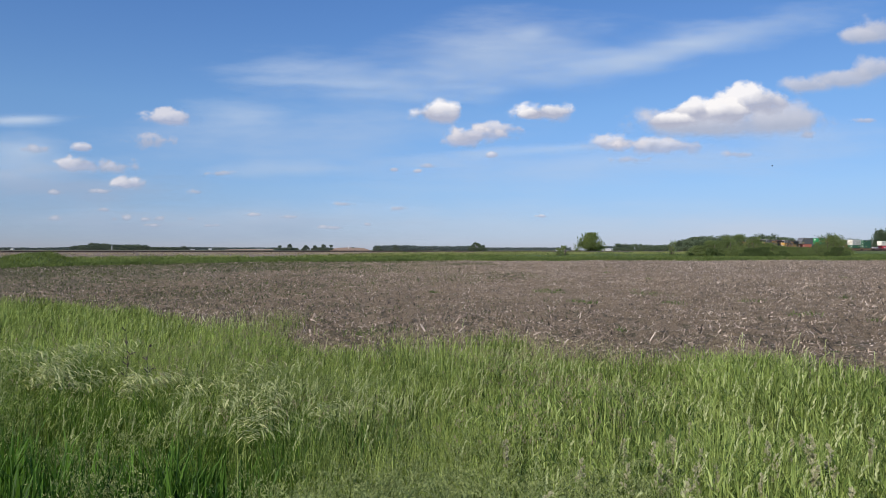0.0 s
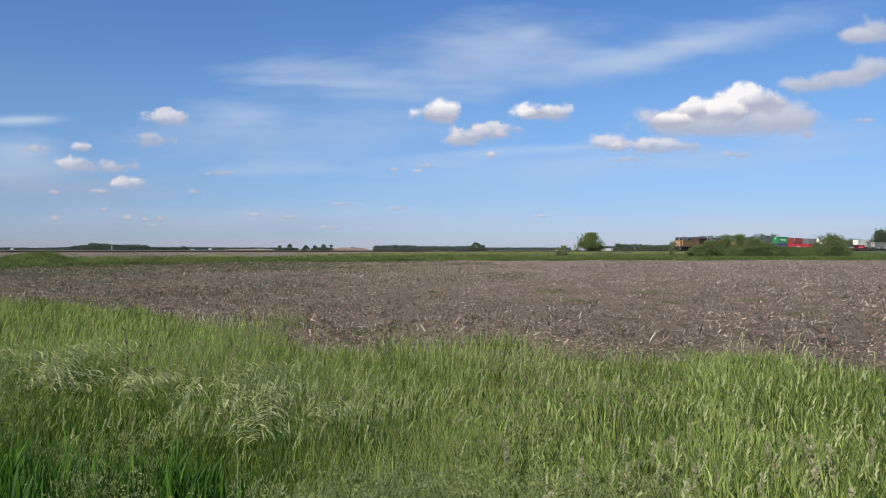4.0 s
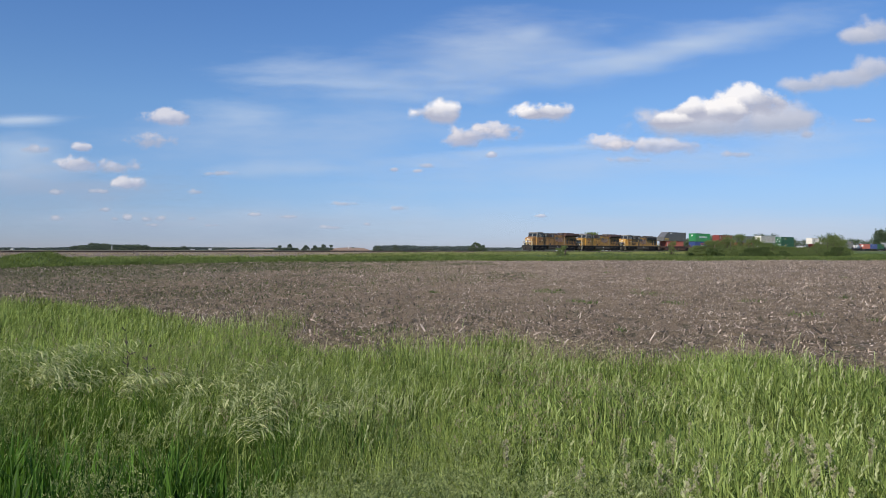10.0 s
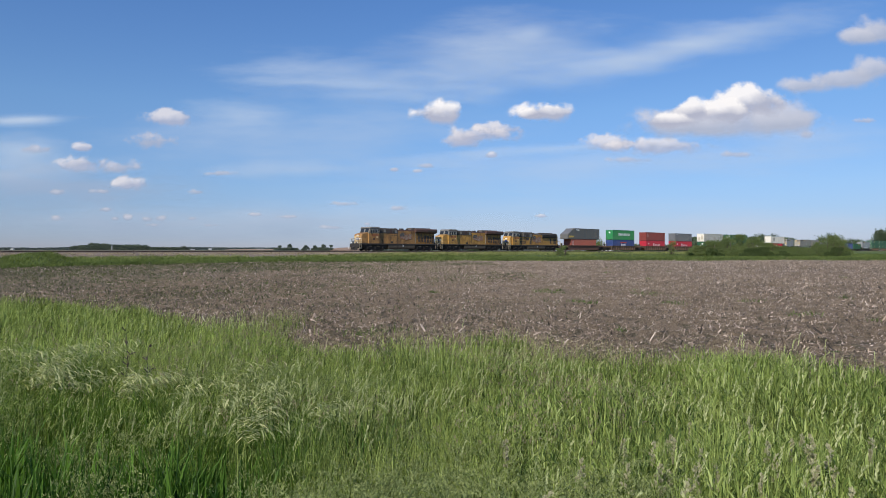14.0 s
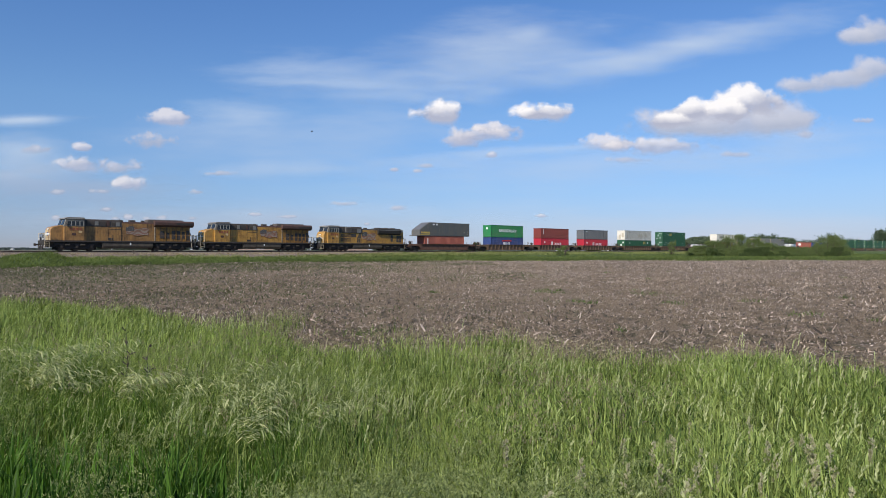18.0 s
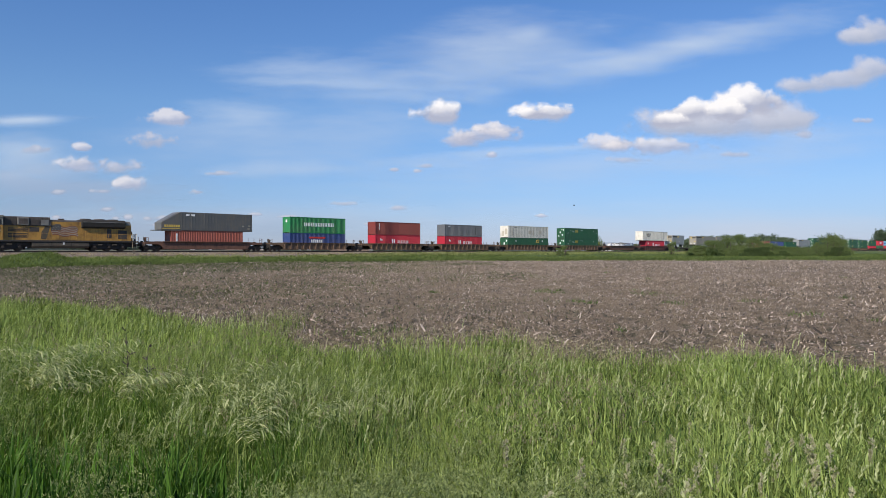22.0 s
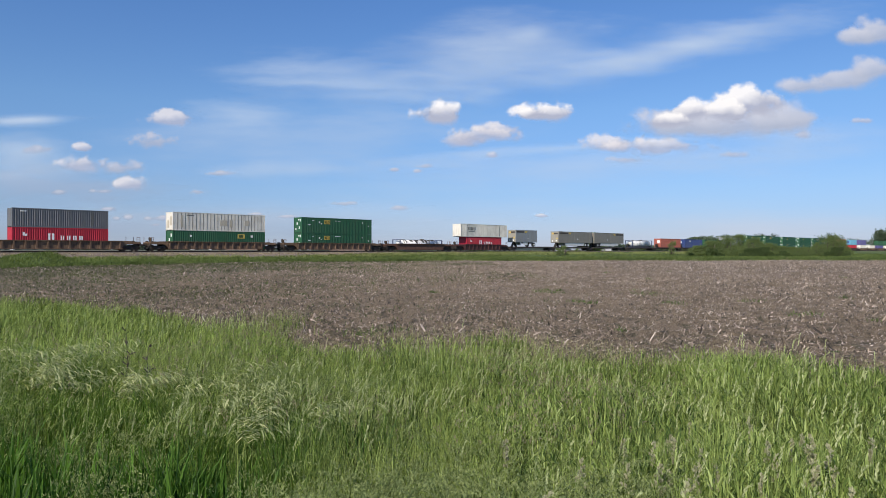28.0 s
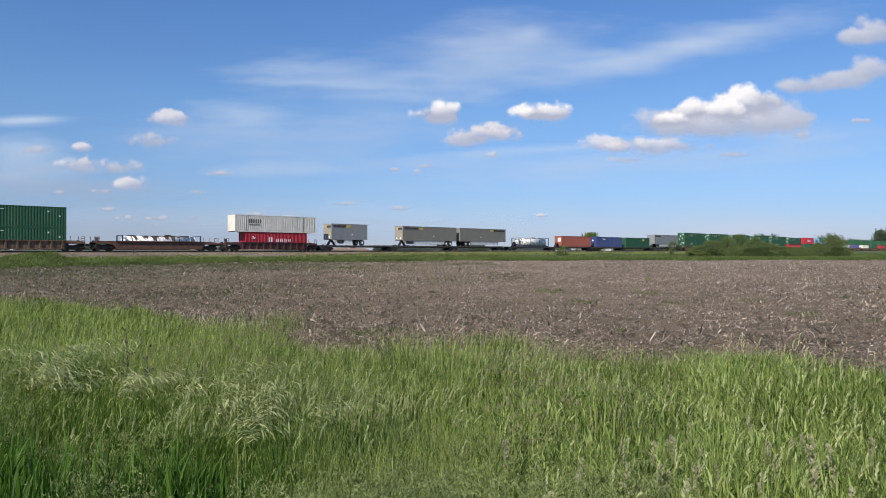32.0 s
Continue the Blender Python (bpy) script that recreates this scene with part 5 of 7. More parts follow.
# ---- flies ----
M_FLY = surface("dark_insect", (0.02, 0.02, 0.022), 0.6)
FLIES = []


def fly():
    ob = thing("fly", "small dark fly darting through the air", "insect", "flies over the grass")
    part("body", Shape().tube((-0.008, 0, 0), (-0.001, 0, 0), 0.0018, 0.0032, 8).tube((-0.001, 0, 0), (0.005, 0, 0.0005), 0.0032, 0.0026, 8), M_FLY, ob)
    part("head", Shape().tube((0.005, 0, 0.0005), (0.0075, 0, 0), 0.0024, 0.0014, 8), M_FLY, ob)
    for y in (-1, 1):
        part("wing", Shape().slab([(-0.006, -0.0003), (0.002, -0.0003), (0.002, 0.0003), (-0.006, 0.0003)], min(y * 0.001, y * 0.009), max(y * 0.001, y * 0.009)), M_FLY, ob, at=pose(0, 0, 0.001, rx=35 * y))
    return ob


AWAY = (2500, 300)
for seen in (((0, 1367, 294), (6, 772, 6), (18, 552, 233), (18.2, 1008, 196)), ((2.5, 356, 176), (7, 1396, 16), (12.5, 1496, 244), (19, 881, 162), (23, 160, 92)), ((0.5, 320, 330), (6, 644, 410), (22, 1016, 364), (24.5, 420, 276))):
    rows = {0.0: AWAY, 32.0: AWAY}
    for t, px, py in seen:
        for dt in (-0.4, 0.4):
            rows.setdefault(max(0.0, t + dt), AWAY)
    for t, px, py in seen:
        rows[t] = (px, py)
    rows = {t: p for t, p in rows.items() if p != AWAY or all(abs(t - u[0]) > 0.3 for u in seen)}
    FLIES.append((fly(), sorted(rows.items())))


def fly_about():
    for ob, rows in FLIES:
        walk(ob, [(t, pose(*sight(px, py, 6.0), rz=25)) for t, (px, py) in rows])


# ---- train ----
M_YELLOW = surface("locomotive_yellow", (0.46, 0.248, 0.052), 0.5, wear=(0.11, 0.06, 0.026), amount=0.85, scale=0.9, streaks=0.5)
M_YELLOWDIRTY = surface("dirty_locomotive_yellow", (0.36, 0.192, 0.062), 0.6, wear=(0.085, 0.046, 0.024), amount=1.0, scale=0.8, streaks=0.6)
M_YELLOWSOOTY = surface("sooty_yellow", (0.33, 0.16, 0.026), 0.55, wear=(0.045, 0.03, 0.02), amount=1.0, scale=1.1, streaks=0.8)
M_ROOFGREY = surface("locomotive_grey", (0.2, 0.19, 0.172), 0.6, wear=(0.08, 0.07, 0.06), amount=0.5, scale=0.8, streaks=0.3)
M_HOODTOP = surface("grimy_hood_grey", (0.1, 0.082, 0.07), 0.7, wear=(0.035, 0.026, 0.021), amount=0.8, scale=0.8, streaks=0.4)
M_BLACK = surface("black_grime", (0.022, 0.02, 0.018), 0.85, wear=(0.05, 0.04, 0.032), amount=0.5)
M_RADIATOR = surface("sooty_brown_housing", (0.085, 0.043, 0.034), 0.7, wear=(0.035, 0.024, 0.02), amount=0.7, streaks=0.4)
M_SOOT = surface("sooty_black_steel", (0.05, 0.042, 0.038), 0.75, wear=(0.1, 0.075, 0.05), amount=0.6)
M_TRUCK = surface("greasy_truck_steel", (0.034, 0.028, 0.025), 0.8, wear=(0.085, 0.062, 0.046), amount=0.7, scale=3)
M_WHEEL = surface("wheel_steel", (0.075, 0.06, 0.05), 0.6, 0.4, wear=(0.13, 0.09, 0.06))
M_TANKGREY = surface("fuel_tank_grey", (0.072, 0.06, 0.044), 0.75, wear=(0.14, 0.11, 0.08), amount=0.5, streaks=0.3)
M_GLASS = surface("dark_cab_glass", (0.02, 0.025, 0.03), 0.15, amount=0.1)
M_WINPOST = surface("pale_window_post", (0.3, 0.29, 0.265), 0.5, amount=0.3)
M_TRAILRAIL = surface("dirty_pale_rail", (0.5, 0.43, 0.3), 0.6, amount=0.5)
M_WHITE = surface("white_paint", (0.78, 0.78, 0.76), 0.5, wear=(0.35, 0.3, 0.25), amount=0.3)
M_WHITEBRIGHT = surface("clean_white_paint", (0.85, 0.85, 0.84), 0.45, amount=0.08)
M_RED = surface("red_paint", (0.55, 0.035, 0.03), 0.5, amount=0.2)
M_BLUEMARK = surface("blue_paint", (0.03, 0.05, 0.2), 0.5, amount=0.2)
M_FLAGRED = surface("faded_flag_red", (0.24, 0.085, 0.05), 0.6, wear=(0.12, 0.07, 0.04), amount=0.9)
M_FLAGWHITE = surface("faded_flag_white", (0.32, 0.28, 0.22), 0.6, wear=(0.12, 0.085, 0.05), amount=0.9)
M_FLAGBLUE = surface("faded_flag_blue", (0.075, 0.075, 0.075), 0.6, wear=(0.14, 0.09, 0.045), amount=0.6)
M_LAMP = surface("headlight_glass", (0.8, 0.8, 0.75), 0.2, amount=0.05)
M_CARBROWN = surface("weathered_tan_car_paint", (0.185, 0.112, 0.064), 0.75, wear=(0.06, 0.038, 0.028), amount=0.9, scale=1.6, streaks=0.75, bump=0.003)
M_CARRUST = surface("rust_brown_car_paint", (0.15, 0.073, 0.046), 0.75, wear=(0.065, 0.038, 0.028), amount=0.8, scale=1.6, streaks=0.5, bump=0.003)
M_CARMAROON = surface("maroon_car_paint", (0.085, 0.028, 0.026), 0.7, wear=(0.08, 0.05, 0.04), amount=0.5, scale=1.2, streaks=0.4)
M_BLACKCAR = surface("black_car_paint", (0.06, 0.052, 0.048), 0.75, wear=(0.14, 0.1, 0.07), amount=0.6)
M_TYRE = surface("tyre_rubber", (0.03, 0.03, 0.03), 0.9, amount=0.3)
M_SPILL = surface("dried_dark_spill", (0.055, 0.048, 0.042), 0.7, wear=(0.16, 0.14, 0.12), amount=0.6, scale=3.0)
M_TANKWHITE = surface("stained_white_tank", (0.9, 0.88, 0.84), 0.75, wear=(0.05, 0.042, 0.034), amount=1.0, scale=2.4, streaks=0.25)
M_FRAMEBLUE = surface("dark_blue_frame", (0.025, 0.04, 0.1), 0.6, amount=0.3)
M_SKIRT = surface("pale_skirt_panel", (0.72, 0.72, 0.7), 0.5, amount=0.4, streaks=0.3)
M_GOLD = surface("gold_mark", (0.6, 0.42, 0.08), 0.5, amount=0.25)


def box_paint(name, col, wear=(0.18, 0.14, 0.11), amount=0.3, streaks=0.22, rough=0.55):
    return surface(name, col, rough, wear=wear, amount=amount, scale=0.7, streaks=streaks)


P_GREEN = box_paint("bright_green_container", (0.012, 0.2, 0.06))
P_DARKGREEN = box_paint("dark_green_container", (0.016, 0.088, 0.037), wear=(0.07, 0.09, 0.06))
P_BLUE = box_paint("blue_container", (0.02, 0.048, 0.175))
P_RED = box_paint("crimson_container", (0.42, 0.014, 0.034), wear=(0.25, 0.06, 0.05))
P_RUST = box_paint("brick_red_container", (0.2, 0.036, 0.028), wear=(0.13, 0.06, 0.045))
P_BRICK = box_paint("faded_red_container", (0.33, 0.085, 0.055), wear=(0.25, 0.13, 0.1))
P_GREY = box_paint("grey_container", (0.115, 0.12, 0.13), wear=(0.22, 0.2, 0.19), amount=0.4)
P_SLATE = box_paint("slate_grey_container", (0.1, 0.102, 0.102), wear=(0.17, 0.145, 0.11), amount=0.7, streaks=0.35)
P_CREAM = box_paint("grimy_white_container", (0.72, 0.68, 0.6), wear=(0.36, 0.3, 0.23), amount=0.45, streaks=0.45)
P_STAIN = box_paint("yellowed_patch", (0.5, 0.44, 0.34), wear=(0.3, 0.24, 0.17), amount=0.6)
P_POST = box_paint("grimy_post", (0.13, 0.12, 0.11))
P_TRAILER = box_paint("silver_grey_trailer", (0.26, 0.27, 0.275), rough=0.45)
P_TRAILERTAN = box_paint("tan_trailer_front", (0.31, 0.285, 0.235), rough=0.5)
P_TRAILERBROWN = box_paint("brownish_grey_trailer", (0.235, 0.215, 0.18), rough=0.45)
P_LIGHTBLUE = box_paint("light_blue_container", (0.12, 0.36, 0.5))
P_PURPLE = box_paint("violet_blue_container", (0.09, 0.08, 0.24))

def put_part(name, key, make, material, parent, at=None, label="", bevel=0.0, smooth=False):
    """Like part, but alike pieces share one mesh."""
    me = cached((name,) + key, lambda: make().mesh(name, material, bevel, smooth))
    return part(name, me, material, parent, label, at)


def corrugated(length, z0, z1, y, sign, pitch, depth):
    """A wall in x, z with upright trapezoid ribs, and a plain sheet behind it."""
    sh = Shape()
    n = max(1, round(length / pitch))
    p = length / n
    line = []
    for i in range(n):
        x = i * p
        line += [(x, 0), (x + 0.32 * p, 0), (x + 0.45 * p, depth), (x + 0.87 * p, depth)]
    line.append((length, 0))
    k = len(sh.v)
    for x, d in line:
        yy = y - sign * d
        sh.v += [(x, yy, z0), (x, yy, z1)]
    sh.f += [(k + 2 * i, k + 2 * i + 2, k + 2 * i + 3, k + 2 * i + 1) for i in range(len(line) - 1)]
    b = y - sign * (depth + 0.02)
    sh.box(0, length, min(b, b - sign * 0.02), max(b, b - sign * 0.02), z0, z1)
    return sh


def plated(length, z0, z1, y, sign, depth):
    """A flat wall set in behind its posts."""
    d = y - sign * depth
    return Shape().box(0, length, min(d, d - sign * 0.03), max(d, d - sign * 0.03), z0, z1)


def container(length, height, paint, label, category="container", style="ribbed", wide=2.44, marks=(), group="containers on the train"):
    """A steel box: front at x = 0, base at z = 0. marks: (x0, x1, z0, z1, paint) patches on both long sides; front marks with x0 None are (None, y0, y1, (z0, z1), paint)."""
    ob = thing("shipping_container" if category == "container" else category, label, category, group)
    w = wide / 2
    pitch, depth = {"ribbed": (0.28, 0.05), "posts": (0.61, 0.016), "fine": (0.36, 0.025), "plain": (0.61, 0.006)}[style]
    key = (length, height, style, wide)
    inner = length - 0.32
    for sgn in (-1, 1):
        put_part("side_panel", key + (sgn,), lambda: plated(inner, 0.16, height - 0.1, sgn * (w - 0.012), sgn, depth) if style == "posts" else corrugated(inner, 0.16, height - 0.1, sgn * (w - 0.012), sgn, pitch, depth), paint, ob, (0.16, 0, 0))
        for i in range(1, round(inner / pitch)) if style == "posts" else ():
            put_part("side_post", key + (sgn,), lambda: Shape().box(-0.028, 0.028, sgn * (w - 0.02) - 0.016, sgn * (w - 0.02) + 0.016, 0.16, height - 0.1), P_POST, ob, (0.16 + i * inner / round(inner / pitch), 0, 0), "grimy dark side post")
        put_part("bottom_rail", key + (sgn,), lambda: Shape().box(0.1, length - 0.1, sgn * w - 0.05 * (sgn + 1), sgn * w + 0.05 * (1 - sgn), 0.0, 0.16), paint, ob)
        put_part("top_rail", key + (sgn,), lambda: Shape().box(0.1, length - 0.1, sgn * w - 0.035 * (sgn + 1), sgn * w + 0.035 * (1 - sgn), height - 0.1, height), paint, ob)
        for x in (0.0, length - 0.16):
            put_part("corner_post", key + (sgn,), lambda: Shape().box(0, 0.16, sgn * w - 0.08 * (sgn + 1), sgn * w + 0.08 * (1 - sgn), 0.0, height).box(-0.006, 0.17, sgn * w - 0.085 * (sgn + 1) + 0.006 * sgn, sgn * w + 0.085 * (1 - sgn) + 0.006 * sgn, 0.0, 0.12).box(-0.006, 0.17, sgn * w - 0.085 * (sgn + 1) + 0.006 * sgn, sgn * w + 0.085 * (1 - sgn) + 0.006 * sgn, height - 0.12, height + 0.004), paint, ob, (x, 0, 0))
    put_part("roof_panel", key, lambda: Shape().box(0.1, length - 0.1, -w + 0.07, w - 0.07, height - 0.06, height - 0.015), paint, ob)
    put_part("floor", key, lambda: Shape().box(0.1, length - 0.1, -w + 0.1, w - 0.1, 0.02, 0.12), M_SOOT, ob)

    def end_wall():
        line = [(-w + 0.16, 0.0)]
        for i in range(7):
            y = -w + 0.3 + i * (wide - 0.6) / 6
            line += [(y - 0.09, 0.0), (y - 0.06, -0.03), (y + 0.06, -0.03), (y + 0.09, 0.0)]
        line += [(w - 0.16, 0.0), (w - 0.16, 0.04), (-w + 0.16, 0.04)]
        sh, k = Shape(), len(line)
        sh.v = [(x, y, z) for z in (0.1, height - 0.08) for y, x in line]
        sh.f = [(i, (i + 1) % k, k + (i + 1) % k, k + i) for i in range(k)]
        return sh

    def doors():
        sh = Shape()
        for y in (-0.56, 0.56):
            sh.box(0, 0.05, y - 0.53 * wide / 2.44, y + 0.53 * wide / 2.44, 0.14, height - 0.12)
            for dy in (-0.25, 0.25):
                sh.box(0.05, 0.085, y + dy - 0.02, y + dy + 0.02, 0.1, height - 0.1)
        return sh
    put_part("front_wall", key, end_wall, paint, ob, (0.05, 0, 0))
    put_part("door_wall", key, doors, paint, ob, (length - 0.1, 0, 0))
    for x0, x1, z0, z1, pt in marks:
        if x0 is None:
            part("marking", Shape().box(0.012, 0.018, x1, z0, z1[0], z1[1]), pt, ob, "painted patch")
        else:
            part("marking", Shape().box(x0, x1, -w - 0.004, -w + 0.004, z0, z1), pt, ob, "painted patch")
    return ob


def letters(x, z, count, w, h, gap, paint):
    """Pairs of plain upright bars where a name is painted."""
    bar = w * 0.36
    return [(u, u + bar, z, z + h, paint) for i in range(count) for u in (x + i * (w + gap), x + i * (w + gap) + w - bar)]


def bogie(parent, x, wheel_r=0.46, axles=(-0.89, 0.89), paint=None):
    """A truck of two or three axles under a car, with wheels as its parts."""
    key = (wheel_r, axles)
    a = axles[-1]

    def side(sgn):
        y0, y1 = sorted((sgn * 0.98, sgn * 1.14))
        sh = Shape().slab([(-a - 0.35, wheel_r - 0.12), (-a + 0.3, wheel_r - 0.12), (-a + 0.5, wheel_r - 0.28), (a - 0.5, wheel_r - 0.28), (a - 0.3, wheel_r - 0.12), (a + 0.35, wheel_r - 0.12), (a + 0.35, wheel_r + 0.14), (a - 0.3, wheel_r + 0.3), (-a + 0.3, wheel_r + 0.3), (-a - 0.35, wheel_r + 0.14)], y0, y1)
        for ax in axles:
            sh.tube((ax, sgn * 1.12, wheel_r), (ax, sgn * 1.24, wheel_r), 0.13, sides=8)
        for i in range(3):
            sh.tube((-0.2 + 0.2 * i, sgn * 1.15, wheel_r - 0.2), (-0.2 + 0.2 * i, sgn * 1.15, wheel_r + 0.1), 0.07, sides=6)
        return sh
    tr = put_part("truck", key, lambda: Shape().box(-0.25, 0.25, -1.0, 1.0, wheel_r - 0.1, wheel_r + 0.3), paint or M_TRUCK, parent, (x, 0, 0), "greasy black wheel truck")
    for sgn in (-1, 1):
        put_part("side_frame", key + (sgn,), lambda: side(sgn), paint or M_TRUCK, tr)
    put_part("brake_rigging", key, lambda: Shape().box(-a - 0.3, a + 0.3, -0.6, 0.6, 0.3, wheel_r + 0.34).box(-a - 0.55, -a - 0.45, -0.9, 0.9, 0.3, 0.5).box(a + 0.45, a + 0.55, -0.9, 0.9, 0.3, 0.5), M_BLACK, tr, label="black brake rigging")
    for ax in axles:
        def wheelset():
            sh = Shape().tube((0, -0.7, wheel_r), (0, 0.7, wheel_r), 0.09, sides=8)
            for sgn in (-1, 1):
                sh.tube((0, sgn * 0.7, wheel_r), (0, sgn * 0.82, wheel_r), wheel_r, sides=20)
                sh.tube((0, sgn * 0.67, wheel_r), (0, sgn * 0.7, wheel_r), wheel_r + 0.025, sides=20)
                sh.tube((0, sgn * 0.82, wheel_r), (0, sgn * 0.88, wheel_r), 0.2, 0.15, sides=12)
            return sh
        put_part("wheel", key, wheelset, M_WHEEL, tr, (ax, 0, 0), "worn steel wheel pair")
    return tr


def coupler(parent, x, way):
    put_part("coupler", (way,), lambda: Shape().box(min(0, way * 0.75), max(0, way * 0.75), -0.09, 0.09, 0.74, 0.96).box(min(way * 0.6, way * 0.85), max(way * 0.6, way * 0.85), -0.17, 0.17, 0.68, 1.02), M_TRUCK, parent, (x, 0, 0), "cast steel coupler", 0.02)


def flag(parent, x, z, tall_, long_):
    """Waving flag painted on the hood: a blue field at its tilted head, and stripes that ripple away from it."""
    def edge(u):
        return 0.13 * math.sin(2.6 * u) * min(1.0, 0.4 + u) - 0.05 * u

    def stripe(x0, x1, i, n):
        sh, steps = Shape(), 10
        for k in range(steps):
            a, b = x0 + (x1 - x0) * k / steps, x0 + (x1 - x0) * (k + 1) / steps
            za, zb = z + tall_ * i / n, z + tall_ * (i + 1) / n
            sh.slab([(a, za + edge(a - x)), (b, za + edge(b - x)), (b, zb + edge(b - x)), (a, zb + edge(a - x))], -1.036, -1.0)
        return sh
    n = 11
    for i in range(n):
        x0 = x + (long_ * 0.36 if i > 4 else 0.02 + 0.05 * (4 - i))
        part("flag_stripe", stripe(x0, x + long_ + 0.1 * math.sin(i), i, n), (M_FLAGRED, M_FLAGWHITE)[i % 2], parent, "painted flag stripe")
    part("flag_field", Shape().slab([(x + 0.02, z + tall_ * 0.46), (x + long_ * 0.37, z + tall_ * 0.5), (x + long_ * 0.37, z + tall_ * 1.06), (x + long_ * 0.2, z + tall_ * 1.14), (x + 0.05, z + tall_ * 0.9)], -1.04, -1.0), M_FLAGBLUE, parent, "blue painted flag field")
    for i in range(3):
        for k in range(3):
            u = x + 0.22 + 0.36 * k + 0.1 * (i % 2)
            part("flag_star", Shape().box(u, u + 0.07, -1.046, -1.03, z + tall_ * (0.56 + 0.16 * i), z + tall_ * (0.56 + 0.16 * i) + 0.07), M_FLAGWHITE, parent, "small white painted star")


# nose sunlight put into a paler paint; the pale emblem shares it
M_NOSE = surface("sunlit_nose_pale_emblem", (0.6, 0.44, 0.22), 0.5, amount=0.4)
M_NUMBER = surface("faded_red_number", (0.28, 0.07, 0.03), 0.6, amount=0.4)


def cab(ob, coat, hi, dx):
    """Short nose and crew cab, set back by dx from the front coupling plane."""
    def sl(outline):
        return [(x + dx, z) for x, z in outline]
    part("nose", Shape().slab([(-0.04, 1.42)] + sl([(1.75, 1.42), (1.75, 3.62), (1.3, 3.58)]) + [(0.14, 3.26), (-0.04, 2.95)], -1.18, 1.18), coat, ob, "yellow short nose", bevel=0.08)
    part("nose_door", Shape().box(-0.06, 0.02, -0.95, -0.35, 1.5, 2.85), coat, ob, bevel=0.02)
    # added slab whose paler colour imitates sun on the nose front
    part("nose_face", Shape().box(-0.052, 0.0, -1.05, 1.05, 1.5, 2.86), M_NOSE, ob, "nose face coloured pale as if sunlit", bevel=0.01)
    part("nose_emblem", Shape().slab([(-0.08, 2.1), (-0.07, 2.1), (-0.07, 2.6), (-0.08, 2.6)], -0.25, 0.35), M_BLUEMARK, ob, "blue and white emblem on the nose")
    part("nose_wing", Shape().slab([(-0.085, 2.25), (-0.07, 2.25), (-0.07, 2.45), (-0.085, 2.45)], -0.9, 0.95), M_WHITE, ob, "white emblem band")
    part("cab", Shape().slab(sl([(1.7, 1.42), (4.5, 1.42), (4.5, 3.42), (1.7, 3.42)]), -1.46, 1.46), coat, ob, "yellow cab side", bevel=0.04)
    part("cab_top", Shape().slab(sl([(1.62, 3.42), (4.5, 3.42), (4.5, hi - 0.16), (2.25, hi - 0.16), (1.95, hi - 0.3)]), -1.44, 1.44), M_ROOFGREY, ob, "grey upper cab round the windows", bevel=0.04)
    part("cab_roof", Shape().slab(sl([(1.75, hi - 0.3), (1.9, hi - 0.12), (2.3, hi), (4.5, hi), (4.65, hi - 0.16), (4.65, hi - 0.24), (2.1, hi - 0.2)]), -1.4, 1.4), M_ROOFGREY, ob, "grimy grey cab roof", bevel=0.03)
    part("gutter", Shape().box(1.95 + dx, 4.6 + dx, -1.49, -1.43, hi - 0.33, hi - 0.27), M_HOODTOP, ob, "dark roof gutter")
    for y in (-0.72, 0.72):
        part("windshield", Shape().slab(sl([(1.60, 3.6), (1.66, 3.6), (1.93, hi - 0.42), (1.87, hi - 0.42)]), y - 0.5, y + 0.5), M_GLASS, ob, "dark windshield")
    for a, b in ((2.2, 2.62), (2.78, 3.2), (3.36, 3.78), (3.94, 4.3)):
        for y in (-1.455, 1.455):
            part("side_window", Shape().box(a + dx, b + dx, y - 0.012, y + 0.012, 3.56, hi - 0.58), M_GLASS, ob, "dark cab window")
        part("window_frame", Shape().box(b + 0.02 + dx, b + 0.14 + dx, -1.485, -1.455, 3.52, hi - 0.54), M_WINPOST, ob, "pale window post")
    for i in range(4):
        part("number_bar", Shape().box(2.4 + i * 0.48 + dx, 2.68 + i * 0.48 + dx, -1.486, -1.468, 2.86, 3.24), M_NUMBER, ob, "faded red painted bar")
    part("cab_hatch", Shape().box(2.75 + dx, 3.3 + dx, -1.482, -1.462, 2.15, 2.5), M_RADIATOR, ob, "brown hatch in the cab side")
    part("emblem", Shape().slab(sl([(3.7, 2.55), (4.1, 2.5), (4.2, 2.75), (3.9, 2.95), (3.65, 2.8)]), -1.475, -1.462), M_NOSE, ob, "faded pale painted emblem")
    for y in (-0.18, 0.18):
        part("headlight", Shape().tube((-0.1, y, 3.0), (0.05, y, 3.0), 0.11), M_LAMP, ob, "round headlight")
    for y in (-0.95, 0.95):
        part("ditch_light", Shape().tube((-0.98, y, 1.62), (-0.86, y, 1.62), 0.1), M_LAMP, ob, "low round headlight")
    part("mirror", Shape().box(2.0 + dx, 2.06 + dx, -1.7, -1.47, 3.5, 3.9), M_SOOT, ob)


